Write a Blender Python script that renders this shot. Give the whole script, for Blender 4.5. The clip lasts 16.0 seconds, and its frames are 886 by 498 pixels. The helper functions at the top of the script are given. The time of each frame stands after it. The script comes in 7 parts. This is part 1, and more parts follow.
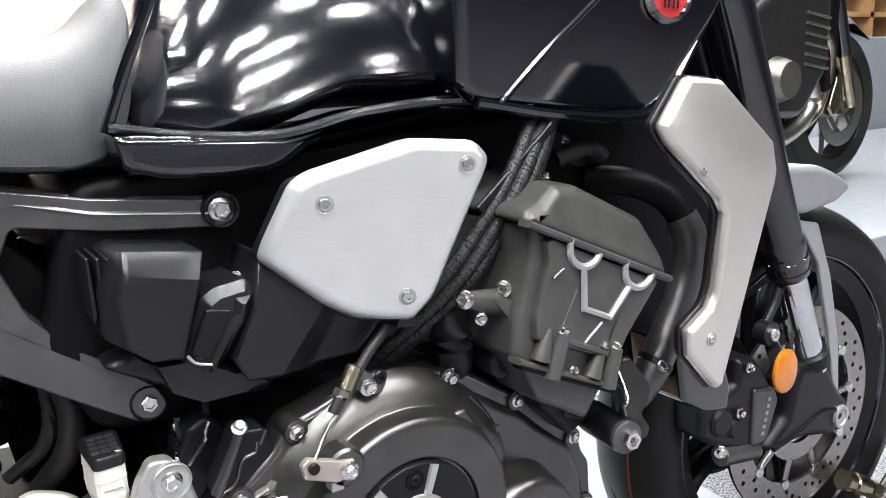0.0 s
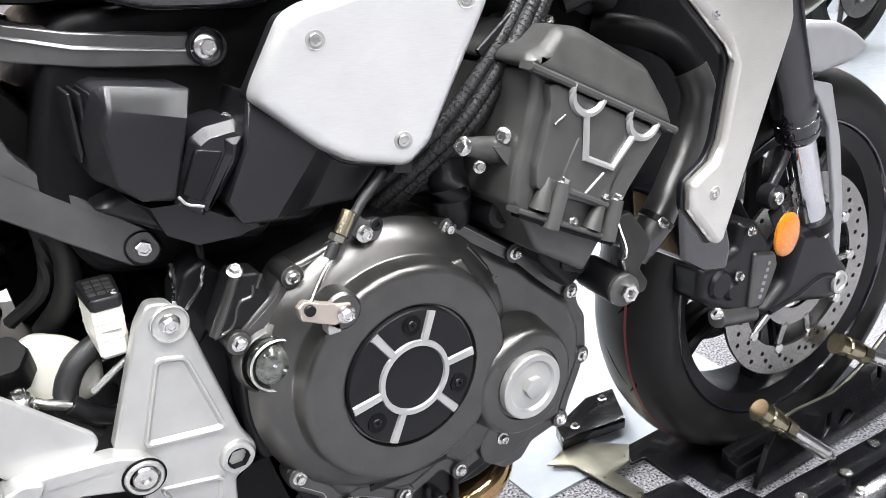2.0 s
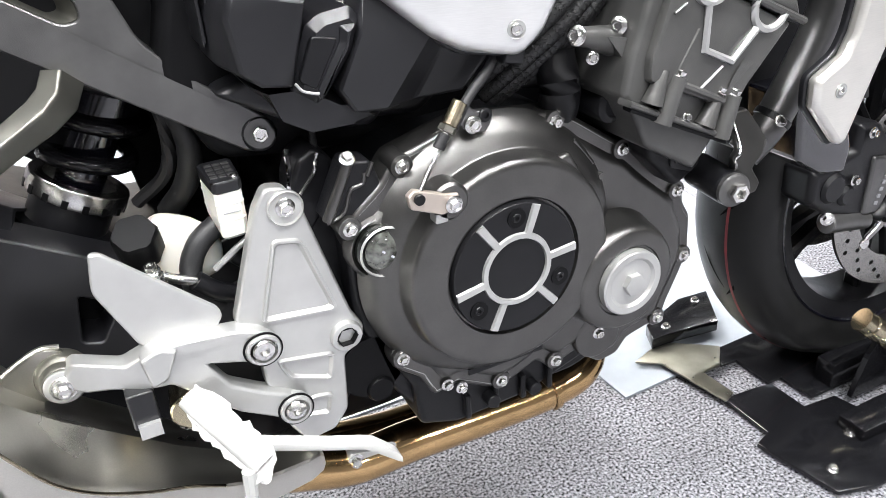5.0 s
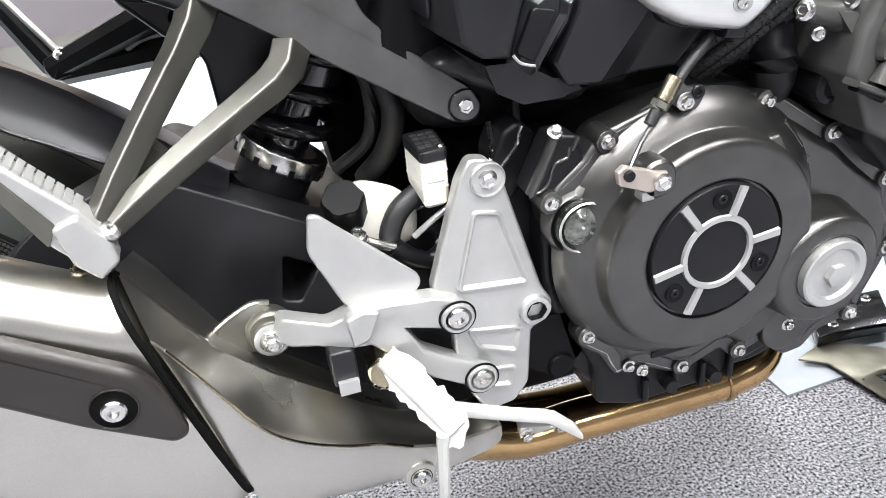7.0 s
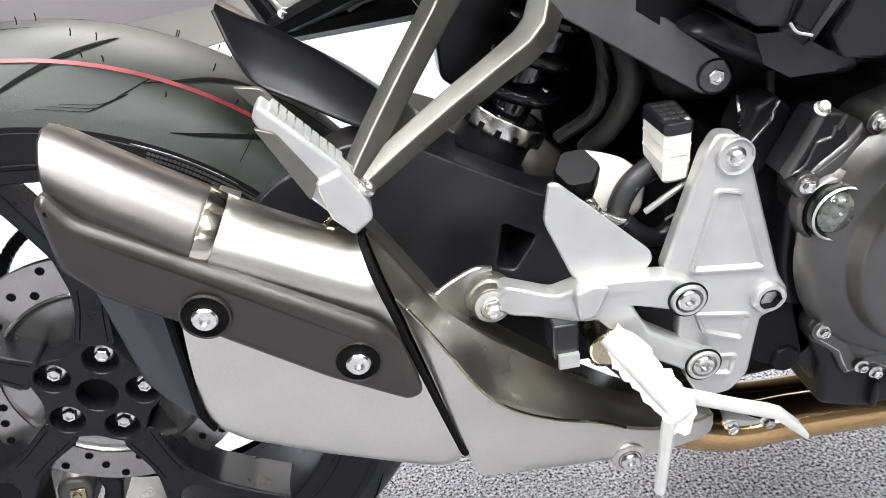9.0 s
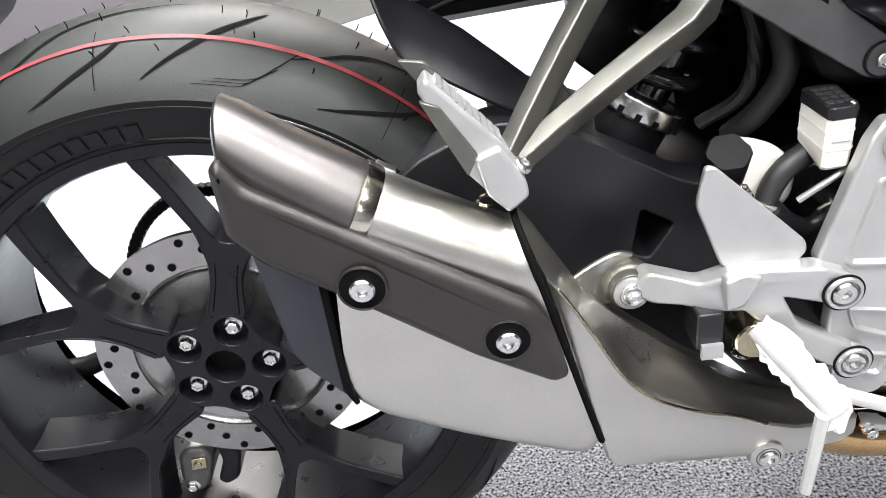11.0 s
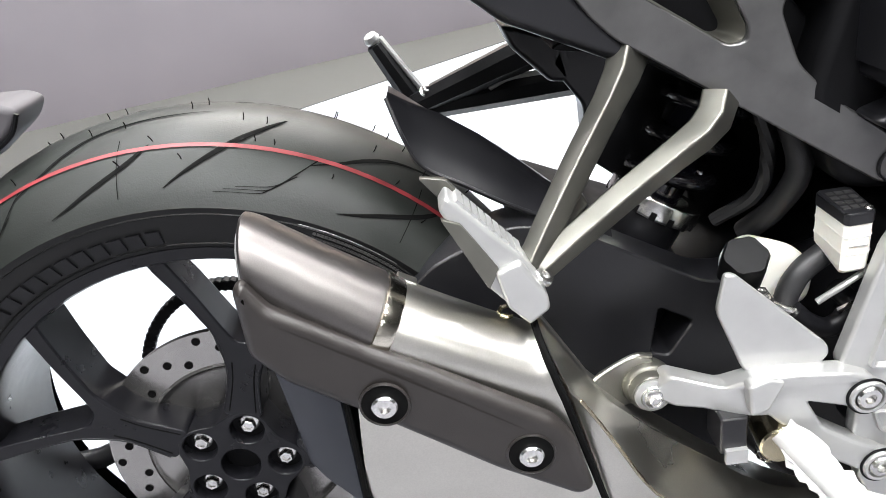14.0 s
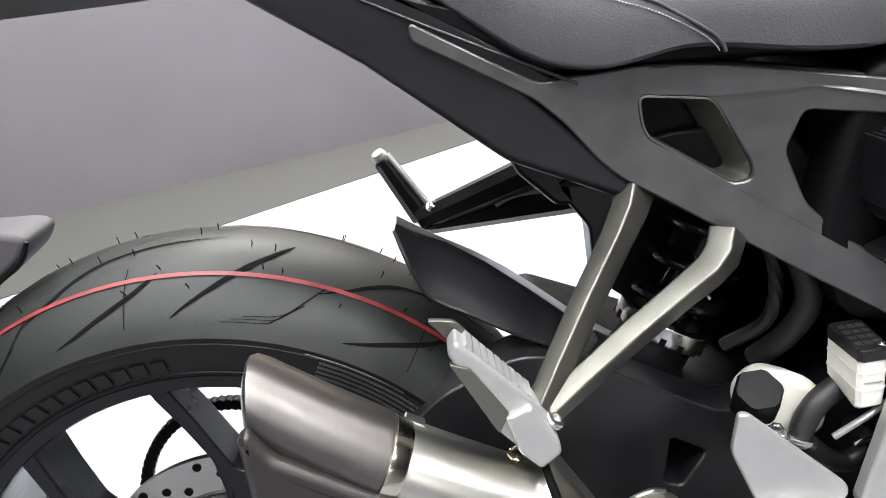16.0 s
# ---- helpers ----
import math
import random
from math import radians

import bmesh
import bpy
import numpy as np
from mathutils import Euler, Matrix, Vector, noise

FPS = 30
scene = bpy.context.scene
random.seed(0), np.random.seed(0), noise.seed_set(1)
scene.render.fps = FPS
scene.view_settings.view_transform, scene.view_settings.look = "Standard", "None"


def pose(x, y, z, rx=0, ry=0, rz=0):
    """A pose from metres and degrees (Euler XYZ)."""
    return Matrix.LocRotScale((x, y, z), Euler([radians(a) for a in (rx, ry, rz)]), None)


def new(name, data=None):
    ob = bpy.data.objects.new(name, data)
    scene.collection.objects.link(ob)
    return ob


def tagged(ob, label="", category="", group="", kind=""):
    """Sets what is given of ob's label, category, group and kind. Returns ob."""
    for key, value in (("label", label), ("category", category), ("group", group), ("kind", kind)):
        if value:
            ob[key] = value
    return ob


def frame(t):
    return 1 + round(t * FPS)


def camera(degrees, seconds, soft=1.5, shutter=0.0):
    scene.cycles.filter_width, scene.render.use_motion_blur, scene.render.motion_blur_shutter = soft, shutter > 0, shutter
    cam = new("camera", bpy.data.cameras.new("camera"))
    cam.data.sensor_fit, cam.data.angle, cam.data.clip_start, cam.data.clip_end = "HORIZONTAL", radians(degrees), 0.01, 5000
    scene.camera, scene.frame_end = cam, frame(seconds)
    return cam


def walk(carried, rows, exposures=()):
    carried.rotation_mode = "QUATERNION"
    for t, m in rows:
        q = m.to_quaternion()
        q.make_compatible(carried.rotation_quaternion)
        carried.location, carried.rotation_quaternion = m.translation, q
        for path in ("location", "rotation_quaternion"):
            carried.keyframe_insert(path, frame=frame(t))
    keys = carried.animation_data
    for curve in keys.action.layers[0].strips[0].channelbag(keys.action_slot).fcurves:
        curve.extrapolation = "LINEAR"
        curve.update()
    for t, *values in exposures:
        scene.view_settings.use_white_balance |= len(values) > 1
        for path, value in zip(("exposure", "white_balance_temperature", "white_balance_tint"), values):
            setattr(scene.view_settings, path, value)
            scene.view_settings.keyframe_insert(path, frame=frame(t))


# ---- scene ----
cam = camera(60.0, 16.0, 0.5)
PATH = [
    (0.0, 0.4285, -0.7103, 0.7933, 77.653, 2.356, -33.684),
    (0.5, 0.4288, -0.7097, 0.7852, 75.704, 2.387, -33.663),
    (1.0, 0.4306, -0.7083, 0.7770, 73.615, 2.409, -33.628),
    (1.5, 0.4327, -0.7076, 0.7691, 71.520, 2.344, -33.521),
    (2.0, 0.4347, -0.7080, 0.7615, 69.048, 2.210, -33.337),
    (2.5, 0.4354, -0.7093, 0.7570, 67.007, 1.974, -33.136),
    (3.0, 0.4345, -0.7103, 0.7518, 65.297, 1.919, -32.852),
    (3.2, 0.4341, -0.7107, 0.7497, 64.613, 1.897, -32.738),
    (5.3, 0.4092, -0.7029, 0.7623, 61.402, 3.514, -25.337),
    (5.5, 0.4021, -0.7010, 0.7621, 61.349, 3.768, -24.405),
    (6.0, 0.3877, -0.6971, 0.7616, 61.241, 4.287, -22.502),
    (6.5, 0.3726, -0.6915, 0.7607, 61.058, 4.596, -20.343),
    (7.0, 0.3573, -0.6844, 0.7612, 60.851, 4.671, -17.901),
    (7.5, 0.3409, -0.6759, 0.7606, 60.598, 4.814, -15.270),
    (8.0, 0.3241, -0.6680, 0.7625, 60.139, 5.239, -12.732),
    (8.5, 0.3050, -0.6621, 0.7626, 59.787, 5.475, -10.333),
    (9.0, 0.2811, -0.6571, 0.7602, 59.804, 5.813, -7.932),
    (9.5, 0.2584, -0.6533, 0.7574, 59.807, 5.907, -5.801),
    (10.0, 0.2397, -0.6537, 0.7541, 60.062, 6.226, -3.691),
    (10.2, 0.2339, -0.6538, 0.7531, 60.141, 6.325, -3.037),
    (12.3, 0.2201, -0.6496, 0.7573, 60.139, 6.744, -2.632),
    (12.5, 0.2200, -0.6487, 0.7610, 60.611, 6.839, -2.637),
    (13.0, 0.2198, -0.6466, 0.7697, 61.709, 7.060, -2.648),
    (13.5, 0.2185, -0.6422, 0.7780, 62.994, 7.206, -2.714),
    (14.0, 0.2185, -0.6379, 0.7873, 64.307, 7.288, -2.617),
    (14.5, 0.2184, -0.6325, 0.7971, 65.613, 7.433, -2.622),
    (15.0, 0.2188, -0.6278, 0.8057, 67.067, 7.482, -2.609),
    (15.5, 0.2196, -0.6244, 0.8140, 68.601, 7.388, -2.463),
    (16.0, 0.2200, -0.6197, 0.8232, 70.096, 7.348, -2.424),
]
walk(cam, [(t, pose(*row)) for t, *row in PATH], [(0.0, -0.25), (0.5, -0.08), (1.0, 0.02), (2.0, 0.16), (3.0, 0.22), (5.5, 0.18), (8.0, 0.20), (10.0, 0.10), (13.0, 0.05), (15.0, 0.0), (16.0, -0.24)])

# ---------------------------------------------------------------- world, lamps, exposure
scene.view_settings.exposure = 0.0
world = bpy.data.worlds.new("hall_air")
scene.world = world
world.use_nodes = True
world.node_tree.nodes["Background"].inputs[0].default_value = (0.9, 0.93, 1.0, 1)
world.node_tree.nodes["Background"].inputs[1].default_value = 0.02
# Spots with x over 4, and those at y -5.2 and -5.6, are added fill.
LAMP_SPOTS = [(-2.1, -1.1), (-1.2, -2.0), (-0.7, -0.9), (0.1, -1.7), (0.5, -2.7), (0.9, -1.0), (1.5, -1.9), (2.3, -1.1), (2.9, -2.2), (-1.5, 0.5), (-0.2, 0.7), (0.8, 0.3), (1.7, 0.8), (3.0, 0.7), (-1.1, 1.5), (0.3, 1.7), (4.6, 1.3), (6.2, 1.7), (7.6, 1.6), (-2.4, -5.2), (0.2, -5.6), (2.8, -5.2), (0.5, -4.0), (1.3, -6.9), (3.4, -6.6)]
LAMP_Z, LAMP_WATTS, PANEL_WATTS = 3.8, 54.5, 64.0

# ---------------------------------------------------------------- materials


def mat(name, color, rough=0.5, metal=0.0, vary=0.15, grain=0.0, scale=40.0, fine=600.0, coat=0.0, streak=None, spec=0.5, trans=0.0, sub=0.0, speck=0.0):
    """A surface with a slow stain, a fine grain, and relief. streak: stretch of the grain along x, y, z."""
    m = bpy.data.materials.new(name)
    m.use_nodes = True
    nt = m.node_tree
    b = nt.nodes["Principled BSDF"]
    b.inputs["Metallic"].default_value = metal
    b.inputs["Coat Weight"].default_value = coat
    b.inputs["Coat Roughness"].default_value = 0.09
    b.inputs["Specular IOR Level"].default_value = spec
    b.inputs["Transmission Weight"].default_value = trans
    b.inputs["Subsurface Weight"].default_value = sub
    b.inputs["Subsurface Radius"].default_value = (0.01, 0.008, 0.006)
    tc = nt.nodes.new("ShaderNodeTexCoord")
    n1 = nt.nodes.new("ShaderNodeTexNoise")
    n1.inputs["Scale"].default_value = scale
    n1.inputs["Detail"].default_value = 5
    n2 = nt.nodes.new("ShaderNodeTexNoise")
    n2.inputs["Scale"].default_value = fine
    n2.inputs["Detail"].default_value = 3
    nt.links.new(tc.outputs["Object"], n1.inputs["Vector"])
    if streak:
        mp = nt.nodes.new("ShaderNodeMapping")
        mp.inputs["Scale"].default_value = streak
        nt.links.new(tc.outputs["Object"], mp.inputs["Vector"])
        nt.links.new(mp.outputs["Vector"], n2.inputs["Vector"])
    else:
        nt.links.new(tc.outputs["Object"], n2.inputs["Vector"])
    ramp = nt.nodes.new("ShaderNodeMapRange")
    ramp.inputs["From Min"].default_value, ramp.inputs["From Max"].default_value = 0.3, 0.7
    ramp.inputs["To Min"].default_value, ramp.inputs["To Max"].default_value = 1 - vary, 1 + vary
    nt.links.new(n1.outputs["Fac"], ramp.inputs["Value"])
    r2 = nt.nodes.new("ShaderNodeMapRange")
    r2.inputs["From Min"].default_value, r2.inputs["From Max"].default_value = 0.3, 0.7
    r2.inputs["To Min"].default_value, r2.inputs["To Max"].default_value = 1 - speck, 1 + speck
    nt.links.new(n2.outputs["Fac"], r2.inputs["Value"])
    mul = nt.nodes.new("ShaderNodeMath")
    mul.operation = "MULTIPLY"
    nt.links.new(ramp.outputs[0], mul.inputs[0])
    nt.links.new(r2.outputs[0], mul.inputs[1])
    vm = nt.nodes.new("ShaderNodeVectorMath")
    vm.operation = "SCALE"
    vm.inputs[0].default_value = color
    nt.links.new(mul.outputs[0], vm.inputs["Scale"])
    nt.links.new(vm.outputs[0], b.inputs["Base Color"])
    rr = nt.nodes.new("ShaderNodeMapRange")
    rr.inputs["From Min"].default_value, rr.inputs["From Max"].default_value = 0.3, 0.7
    rr.inputs["To Min"].default_value, rr.inputs["To Max"].default_value = rough * (1 - vary * 0.8), min(1.0, rough * (1 + vary * 0.8))
    nt.links.new(n1.outputs["Fac"], rr.inputs["Value"])
    nt.links.new(rr.outputs[0], b.inputs["Roughness"])
    if grain:
        bp = nt.nodes.new("ShaderNodeBump")
        bp.inputs["Strength"].default_value = grain
        bp.inputs["Distance"].default_value = 0.0006
        nt.links.new(n2.outputs["Fac"], bp.inputs["Height"])
        nt.links.new(bp.outputs[0], b.inputs["Normal"])
    return m


PLASTIC = mat("black_plastic", (0.009, 0.009, 0.0105), 0.33, vary=0.08, grain=0.10, fine=1500, spec=0.44)
# deep_black also colours backings and fillers that stand in for deep shade.
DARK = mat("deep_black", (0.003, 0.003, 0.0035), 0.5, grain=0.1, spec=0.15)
FRAME = mat("satin_graphite_paint", (0.118, 0.116, 0.115), 0.32, 0.7, grain=0.14, fine=1500)
CASE = mat("graphite_metal_paint", (0.120, 0.117, 0.113), 0.30, 0.9, vary=0.1, grain=0.15, fine=1600, speck=0.12)
CASE_DARK = mat("matt_engine_black", (0.0065, 0.0065, 0.0075), 0.34, 0.0, grain=0.2, fine=1500, spec=0.27)
HEAD = mat("cylinder_graphite", (0.090, 0.089, 0.086), 0.36, 0.45, grain=0.3, fine=1300)
SILVER = mat("brushed_aluminium_plate", (0.74, 0.74, 0.74), 0.38, 0.75, vary=0.025, grain=0.08, fine=260, streak=(0.25, 1, 6), speck=0.03)
SHROUDM = mat("warm_brushed_shroud", (0.76, 0.74, 0.695), 0.33, 0.8, vary=0.03, grain=0.06, fine=260, streak=(0.25, 1, 6), speck=0.03)
CAST = mat("satin_cast_aluminium", (0.48, 0.48, 0.47), 0.34, 0.65, vary=0.06, grain=0.14, fine=1600)
ALU = mat("anodised_aluminium", (0.155, 0.152, 0.132), 0.40, 0.8, vary=0.1, grain=0.1, fine=1600)
STEEL = mat("bright_bolt_steel", (0.75, 0.74, 0.72), 0.22, 1.0, vary=0.15, fine=900)
STAINLESS = mat("brushed_stainless", (0.61, 0.595, 0.545), 0.30, 1.0, vary=0.13, grain=0.03, scale=6, fine=900, speck=0.04)
HEATED = mat("heat_tinted_stainless", (0.42, 0.37, 0.27), 0.16, 1.0, vary=0.3, grain=0.02, scale=18)
POLISHED = mat("polished_stainless", (0.72, 0.68, 0.58), 0.16, 1.0, vary=0.15, grain=0.03, scale=20, fine=900)
TIP = mat("dark_satin_titanium", (0.140, 0.130, 0.125), 0.37, 0.95, vary=0.08, grain=0.05, fine=1200, speck=0.06)
GOLD = mat("bronzed_header_pipe", (0.56, 0.37, 0.18), 0.14, 1.0, vary=0.25, scale=18)
TANK = mat("gloss_black_lacquer", (0.004, 0.004, 0.007), 0.13, vary=0.1, coat=1.0, grain=0.13, fine=420, spec=0.7)
SHIELD = mat("brown_black_heat_shield", (0.023, 0.020, 0.0185), 0.33, 0.15, vary=0.1, grain=0.15, fine=1500)
VINYL = mat("seat_vinyl", (0.050, 0.051, 0.054), 0.52, vary=0.08, spec=0.32, grain=0.55, fine=800, speck=0.12)
RUBBER = mat("tyre_rubber", (0.012, 0.0135, 0.012), 0.46, vary=0.25, grain=0.2, scale=9, fine=700, spec=0.30)
GROOVE = mat("groove_black", (0.004, 0.004, 0.004), 0.8, spec=0.05)
HOSE = mat("hose_rubber", (0.016, 0.016, 0.017), 0.5, grain=0.3, fine=900)
BRAID = mat("braided_sleeve", (0.0158, 0.0158, 0.0162), 0.45, 0.2, grain=1.0, fine=500, speck=0.9)
RED = mat("red_tyre_stripe", (0.15, 0.014, 0.018), 0.5, vary=0.3, scale=60)
POLY = mat("cloudy_white_plastic", (0.80, 0.78, 0.71), 0.38, vary=0.05, sub=0.3)
WHITE = mat("white_wrap_plastic", (0.42, 0.42, 0.405), 0.22, vary=0.05, grain=1.0, fine=160)
CHROME = mat("chrome", (0.80, 0.80, 0.82), 0.06, 1.0, vary=0.05)
DISC = mat("ground_disc_steel", (0.37, 0.36, 0.345), 0.26, 0.95, vary=0.06, grain=0.1, fine=500)
BRASS = mat("brassy_fitting", (0.42, 0.37, 0.26), 0.22, 1.0, vary=0.2)
AMBER = mat("amber_reflector", (0.55, 0.17, 0.012), 0.15, vary=0.2, scale=300, grain=0.8, fine=420, coat=0.5)
BADGE = mat("badge_red", (0.50, 0.04, 0.04), 0.2, coat=0.6)
STAND = mat("black_gloss_steel", (0.006, 0.006, 0.007), 0.16, vary=0.2, coat=0.15, spec=0.35)
LEVER = mat("pale_bronze_lever", (0.56, 0.49, 0.43), 0.34, 0.8, vary=0.06, grain=0.1, fine=900)
OLIVE = mat("brushed_steel_bar", (0.30, 0.29, 0.24), 0.3, 0.9, vary=0.12)
GREY = mat("silver_fender_paint", (0.36, 0.36, 0.375), 0.30, 0.5, vary=0.05)
# The lens tint is brightened and mottled to imitate white reflections in dark glass.
SIGHT = mat("oil_sight_lens", (0.15, 0.155, 0.14), 0.05, 0.6, vary=0.6, scale=180, grain=0.9, fine=260, coat=1.0)
GLASSY = mat("sight_glass", (0.008, 0.009, 0.008), 0.04, 0.0, vary=0.2, coat=1.0)
CARPET = mat("grey_carpet", (0.150, 0.150, 0.163), 0.95, vary=0.16, grain=1.0, scale=7, fine=260, spec=0.1, speck=1.15)
FLOORW = mat("white_gloss_floor", (0.29, 0.315, 0.345), 0.25, vary=0.05, scale=30)
STRIP = mat("grey_floor_strip", (0.060, 0.060, 0.057), 0.75, vary=0.06, scale=5, spec=0.15)
MAUVE = mat("mauve_grey_board", (0.128, 0.117, 0.128), 0.5, vary=0.05, scale=2)
WALLM = mat("hall_wall", (0.31, 0.31, 0.33), 0.8, vary=0.06, scale=2)
CEILM = mat("dark_hall_ceiling", (0.016, 0.016, 0.018), 0.8, vary=0.1, scale=2)
WOOD = mat("warm_shelf_wood", (0.42, 0.25, 0.11), 0.5, vary=0.2, scale=12, streak=(1, 1, 6), fine=80, speck=0.2)
BEIGE = mat("beige_panel", (0.62, 0.50, 0.42), 0.6, vary=0.05, scale=4)
LEG = mat("olive_anodised_bracket", (0.125, 0.123, 0.108), 0.36, 0.8, vary=0.1, grain=0.12, fine=1600)
WHEELM = mat("satin_black_wheel", (0.007, 0.007, 0.0085), 0.30, grain=0.10, fine=1500, spec=0.26)
SMOKED = mat("blue_black_metal", (0.030, 0.033, 0.042), 0.30, 0.5, vary=0.08, grain=0.1, fine=1500)
SMOKE = mat("smoke_grey_paint", (0.070, 0.066, 0.070), 0.60, 0.0, vary=0.06, spec=0.15)
SIDEWALL = mat("sidewall_rubber", (0.008, 0.008, 0.008), 0.40, vary=0.2, grain=0.15, scale=30, fine=900, spec=0.24)
GLOW = bpy.data.materials.new("lamp_diffuser")
GLOW.use_nodes = True
GLOW.node_tree.nodes["Principled BSDF"].inputs["Emission Color"].default_value = (1, 0.97, 0.93, 1)
GLOW.node_tree.nodes["Principled BSDF"].inputs["Emission Strength"].default_value = 30.0

# ---------------------------------------------------------------- builders


def thing(name, label, category, at=(0, 0, 0), group="", kind=""):
    e = new(name)
    e.location = at
    return tagged(e, label, category, group, kind)


def part(name, bm, material, parent=None, label="", bevel=0.0, smooth=True, kind=""):
    """Links a bmesh as one mesh under a thing or a part."""
    bmesh.ops.recalc_face_normals(bm, faces=bm.faces)
    me = bpy.data.meshes.new(name)
    bm.to_mesh(me)
    bm.free()
    me.materials.append(material)
    ob = new(name, me)
    if smooth:
        me.shade_smooth()
        me.set_sharp_from_angle(angle=radians(38))
    if bevel:
        md = ob.modifiers.new("edge", "BEVEL")
        md.width, md.segments, md.limit_method, md.angle_limit = bevel, 2, "ANGLE", radians(45)
        md.use_clamp_overlap = True
        me.shade_smooth()
        md.harden_normals = False
    if smooth:
        wn = ob.modifiers.new("normals", "WEIGHTED_NORMAL")
        wn.keep_sharp, wn.weight = True, 60
    if parent:
        ob.parent = parent
        ob.matrix_parent_inverse = Matrix.Translation(-parent.matrix_basis.translation) if parent.type == "EMPTY" else Matrix()
    if label:
        ob["label"] = label
    if kind:
        ob["kind"] = kind
    return ob


class Poly(list):
    """A rounded polygon that remembers its sharp corners."""


def fillet(pts, r, n=4):
    """Rounds the corners of a polygon."""
    out, k = Poly(), len(pts)
    out.raw, out.r, out.n = [tuple(p) for p in pts], r, n
    for i in range(k):
        p, a, b = Vector(pts[i]), Vector(pts[i - 1]), Vector(pts[(i + 1) % k])
        u, v = (a - p), (b - p)
        d = min(r, u.length * 0.45, v.length * 0.45)
        p0, p1 = p + u.normalized() * d, p + v.normalized() * d
        for j in range(n + 1):
            s = j / n
            out.append(tuple((1 - s) ** 2 * p0 + 2 * s * (1 - s) * p + s * s * p1))
    return out


def inset(pts, d):
    """The polygon moved inwards by d."""
    if isinstance(pts, Poly):
        return fillet(inset(pts.raw, d), max(pts.r - 0.6 * d, 0.0006), pts.n)
    k = len(pts)
    area = sum(pts[i - 1][0] * pts[i][1] - pts[i][0] * pts[i - 1][1] for i in range(k))
    sgn = 1 if area > 0 else -1
    out = []
    for i in range(k):
        p, a, b = Vector(pts[i]), Vector(pts[i - 1]), Vector(pts[(i + 1) % k])
        u, v = (p - a), (b - p)
        if u.length < 1e-9 or v.length < 1e-9:
            out.append(tuple(p))
            continue
        n1, n2 = Vector((-u.y, u.x)).normalized(), Vector((-v.y, v.x)).normalized()
        m = n1 + n2
        m = n1 if m.length < 1e-6 else m / max(0.6, m.length_squared / 2)
        out.append(tuple(p + m * d * sgn))
    return out


def pillow(pts, y0, y1, r0=0.004, r1=0.0, n=3, fn=None, bm=None):
    """A polygon in x, z made solid from y0 (towards the viewer's side) to y1, its edges rounded by r0 and r1."""
    bm = bm or bmesh.new()
    rings = []
    for i in range(n + 1 if r0 else 1):
        a = i / n * math.pi / 2 if r0 else 0
        rings.append((inset(pts, r0 * (1 - math.sin(a))), y0 + r0 * (1 - math.cos(a)) * (1 if y1 > y0 else -1)))
    for i in range(n + 1 if r1 else 1):
        a = (1 - i / n) * math.pi / 2 if r1 else 0
        rings.append((inset(pts, r1 * (1 - math.sin(a)) if r1 else 0), y1 - r1 * (1 - math.cos(a)) * (1 if y1 > y0 else -1)))
    vs = [[bm.verts.new(fn(x, y, z) if fn else (x, y, z)) for x, z in ring] for ring, y in rings]
    bridge(bm, vs)
    bm.faces.new(vs[0])
    bm.faces.new(vs[-1])
    return bm


def bridge(bm, vs, closed=True):
    for a, b in zip(vs, vs[1:]):
        k = len(a)
        for i in range(k if closed else k - 1):
            bm.faces.new((a[i], a[(i + 1) % k], b[(i + 1) % k], b[i]))


def holed(outer, holes, y0, y1, fn=None):
    """A plate with holes, from y0 to y1."""
    bm = bmesh.new()
    es = []
    for loop in [outer] + holes:
        vs = [bm.verts.new((x, y0, z)) for x, z in loop]
        es += [bm.edges.new((vs[i - 1], vs[i])) for i in range(len(vs))]
    bmesh.ops.triangle_fill(bm, edges=es, use_beauty=True)
    bmesh.ops.dissolve_limit(bm, angle_limit=0.02, verts=bm.verts, edges=bm.edges)
    ext = bmesh.ops.extrude_face_region(bm, geom=bm.faces[:])
    for v in [g for g in ext["geom"] if isinstance(g, bmesh.types.BMVert)]:
        v.co.y = y1
    if fn:
        for v in bm.verts:
            v.co = fn(*v.co)
    return bm


def aim(c, axis):
    """The pose at c whose z runs along axis."""
    return Matrix.Translation(c) @ Vector(axis).to_track_quat("Z", "Y").to_matrix().to_4x4()


def lathe(profile, c=(0, 0, 0), axis=(0, -1, 0), seg=32, bm=None, close=False):
    """Turns a profile of (radius, height along axis) round the axis."""
    bm = bm or bmesh.new()
    m = aim(c, axis)
    vs = []
    for r, h in profile:
        if r < 1e-6:
            vs.append([bm.verts.new(m @ Vector((0, 0, h)))])
        else:
            vs.append([bm.verts.new(m @ Vector((r * math.cos(2 * math.pi * i / seg), r * math.sin(2 * math.pi * i / seg), h))) for i in range(seg)])
    if close:
        vs.append(vs[0])
    for a, b in zip(vs, vs[1:]):
        for i in range(seg):
            j = (i + 1) % seg
            if len(a) == 1 and len(b) > 1:
                bm.faces.new((a[0], b[i], b[j]))
            elif len(b) == 1 and len(a) > 1:
                bm.faces.new((a[i], a[j], b[0]))
            elif len(a) > 1:
                bm.faces.new((a[i], a[j], b[j], b[i]))
    return bm


def rod(c, axis, r, h, seg=20, ch=0.1, bm=None):
    """A cylinder from c along axis with chamfered ends."""
    e = min(r, h) * ch
    return lathe([(0, 0), (r - e, 0), (r, e), (r, h - e), (r - e, h), (0, h)], c, axis, seg, bm)


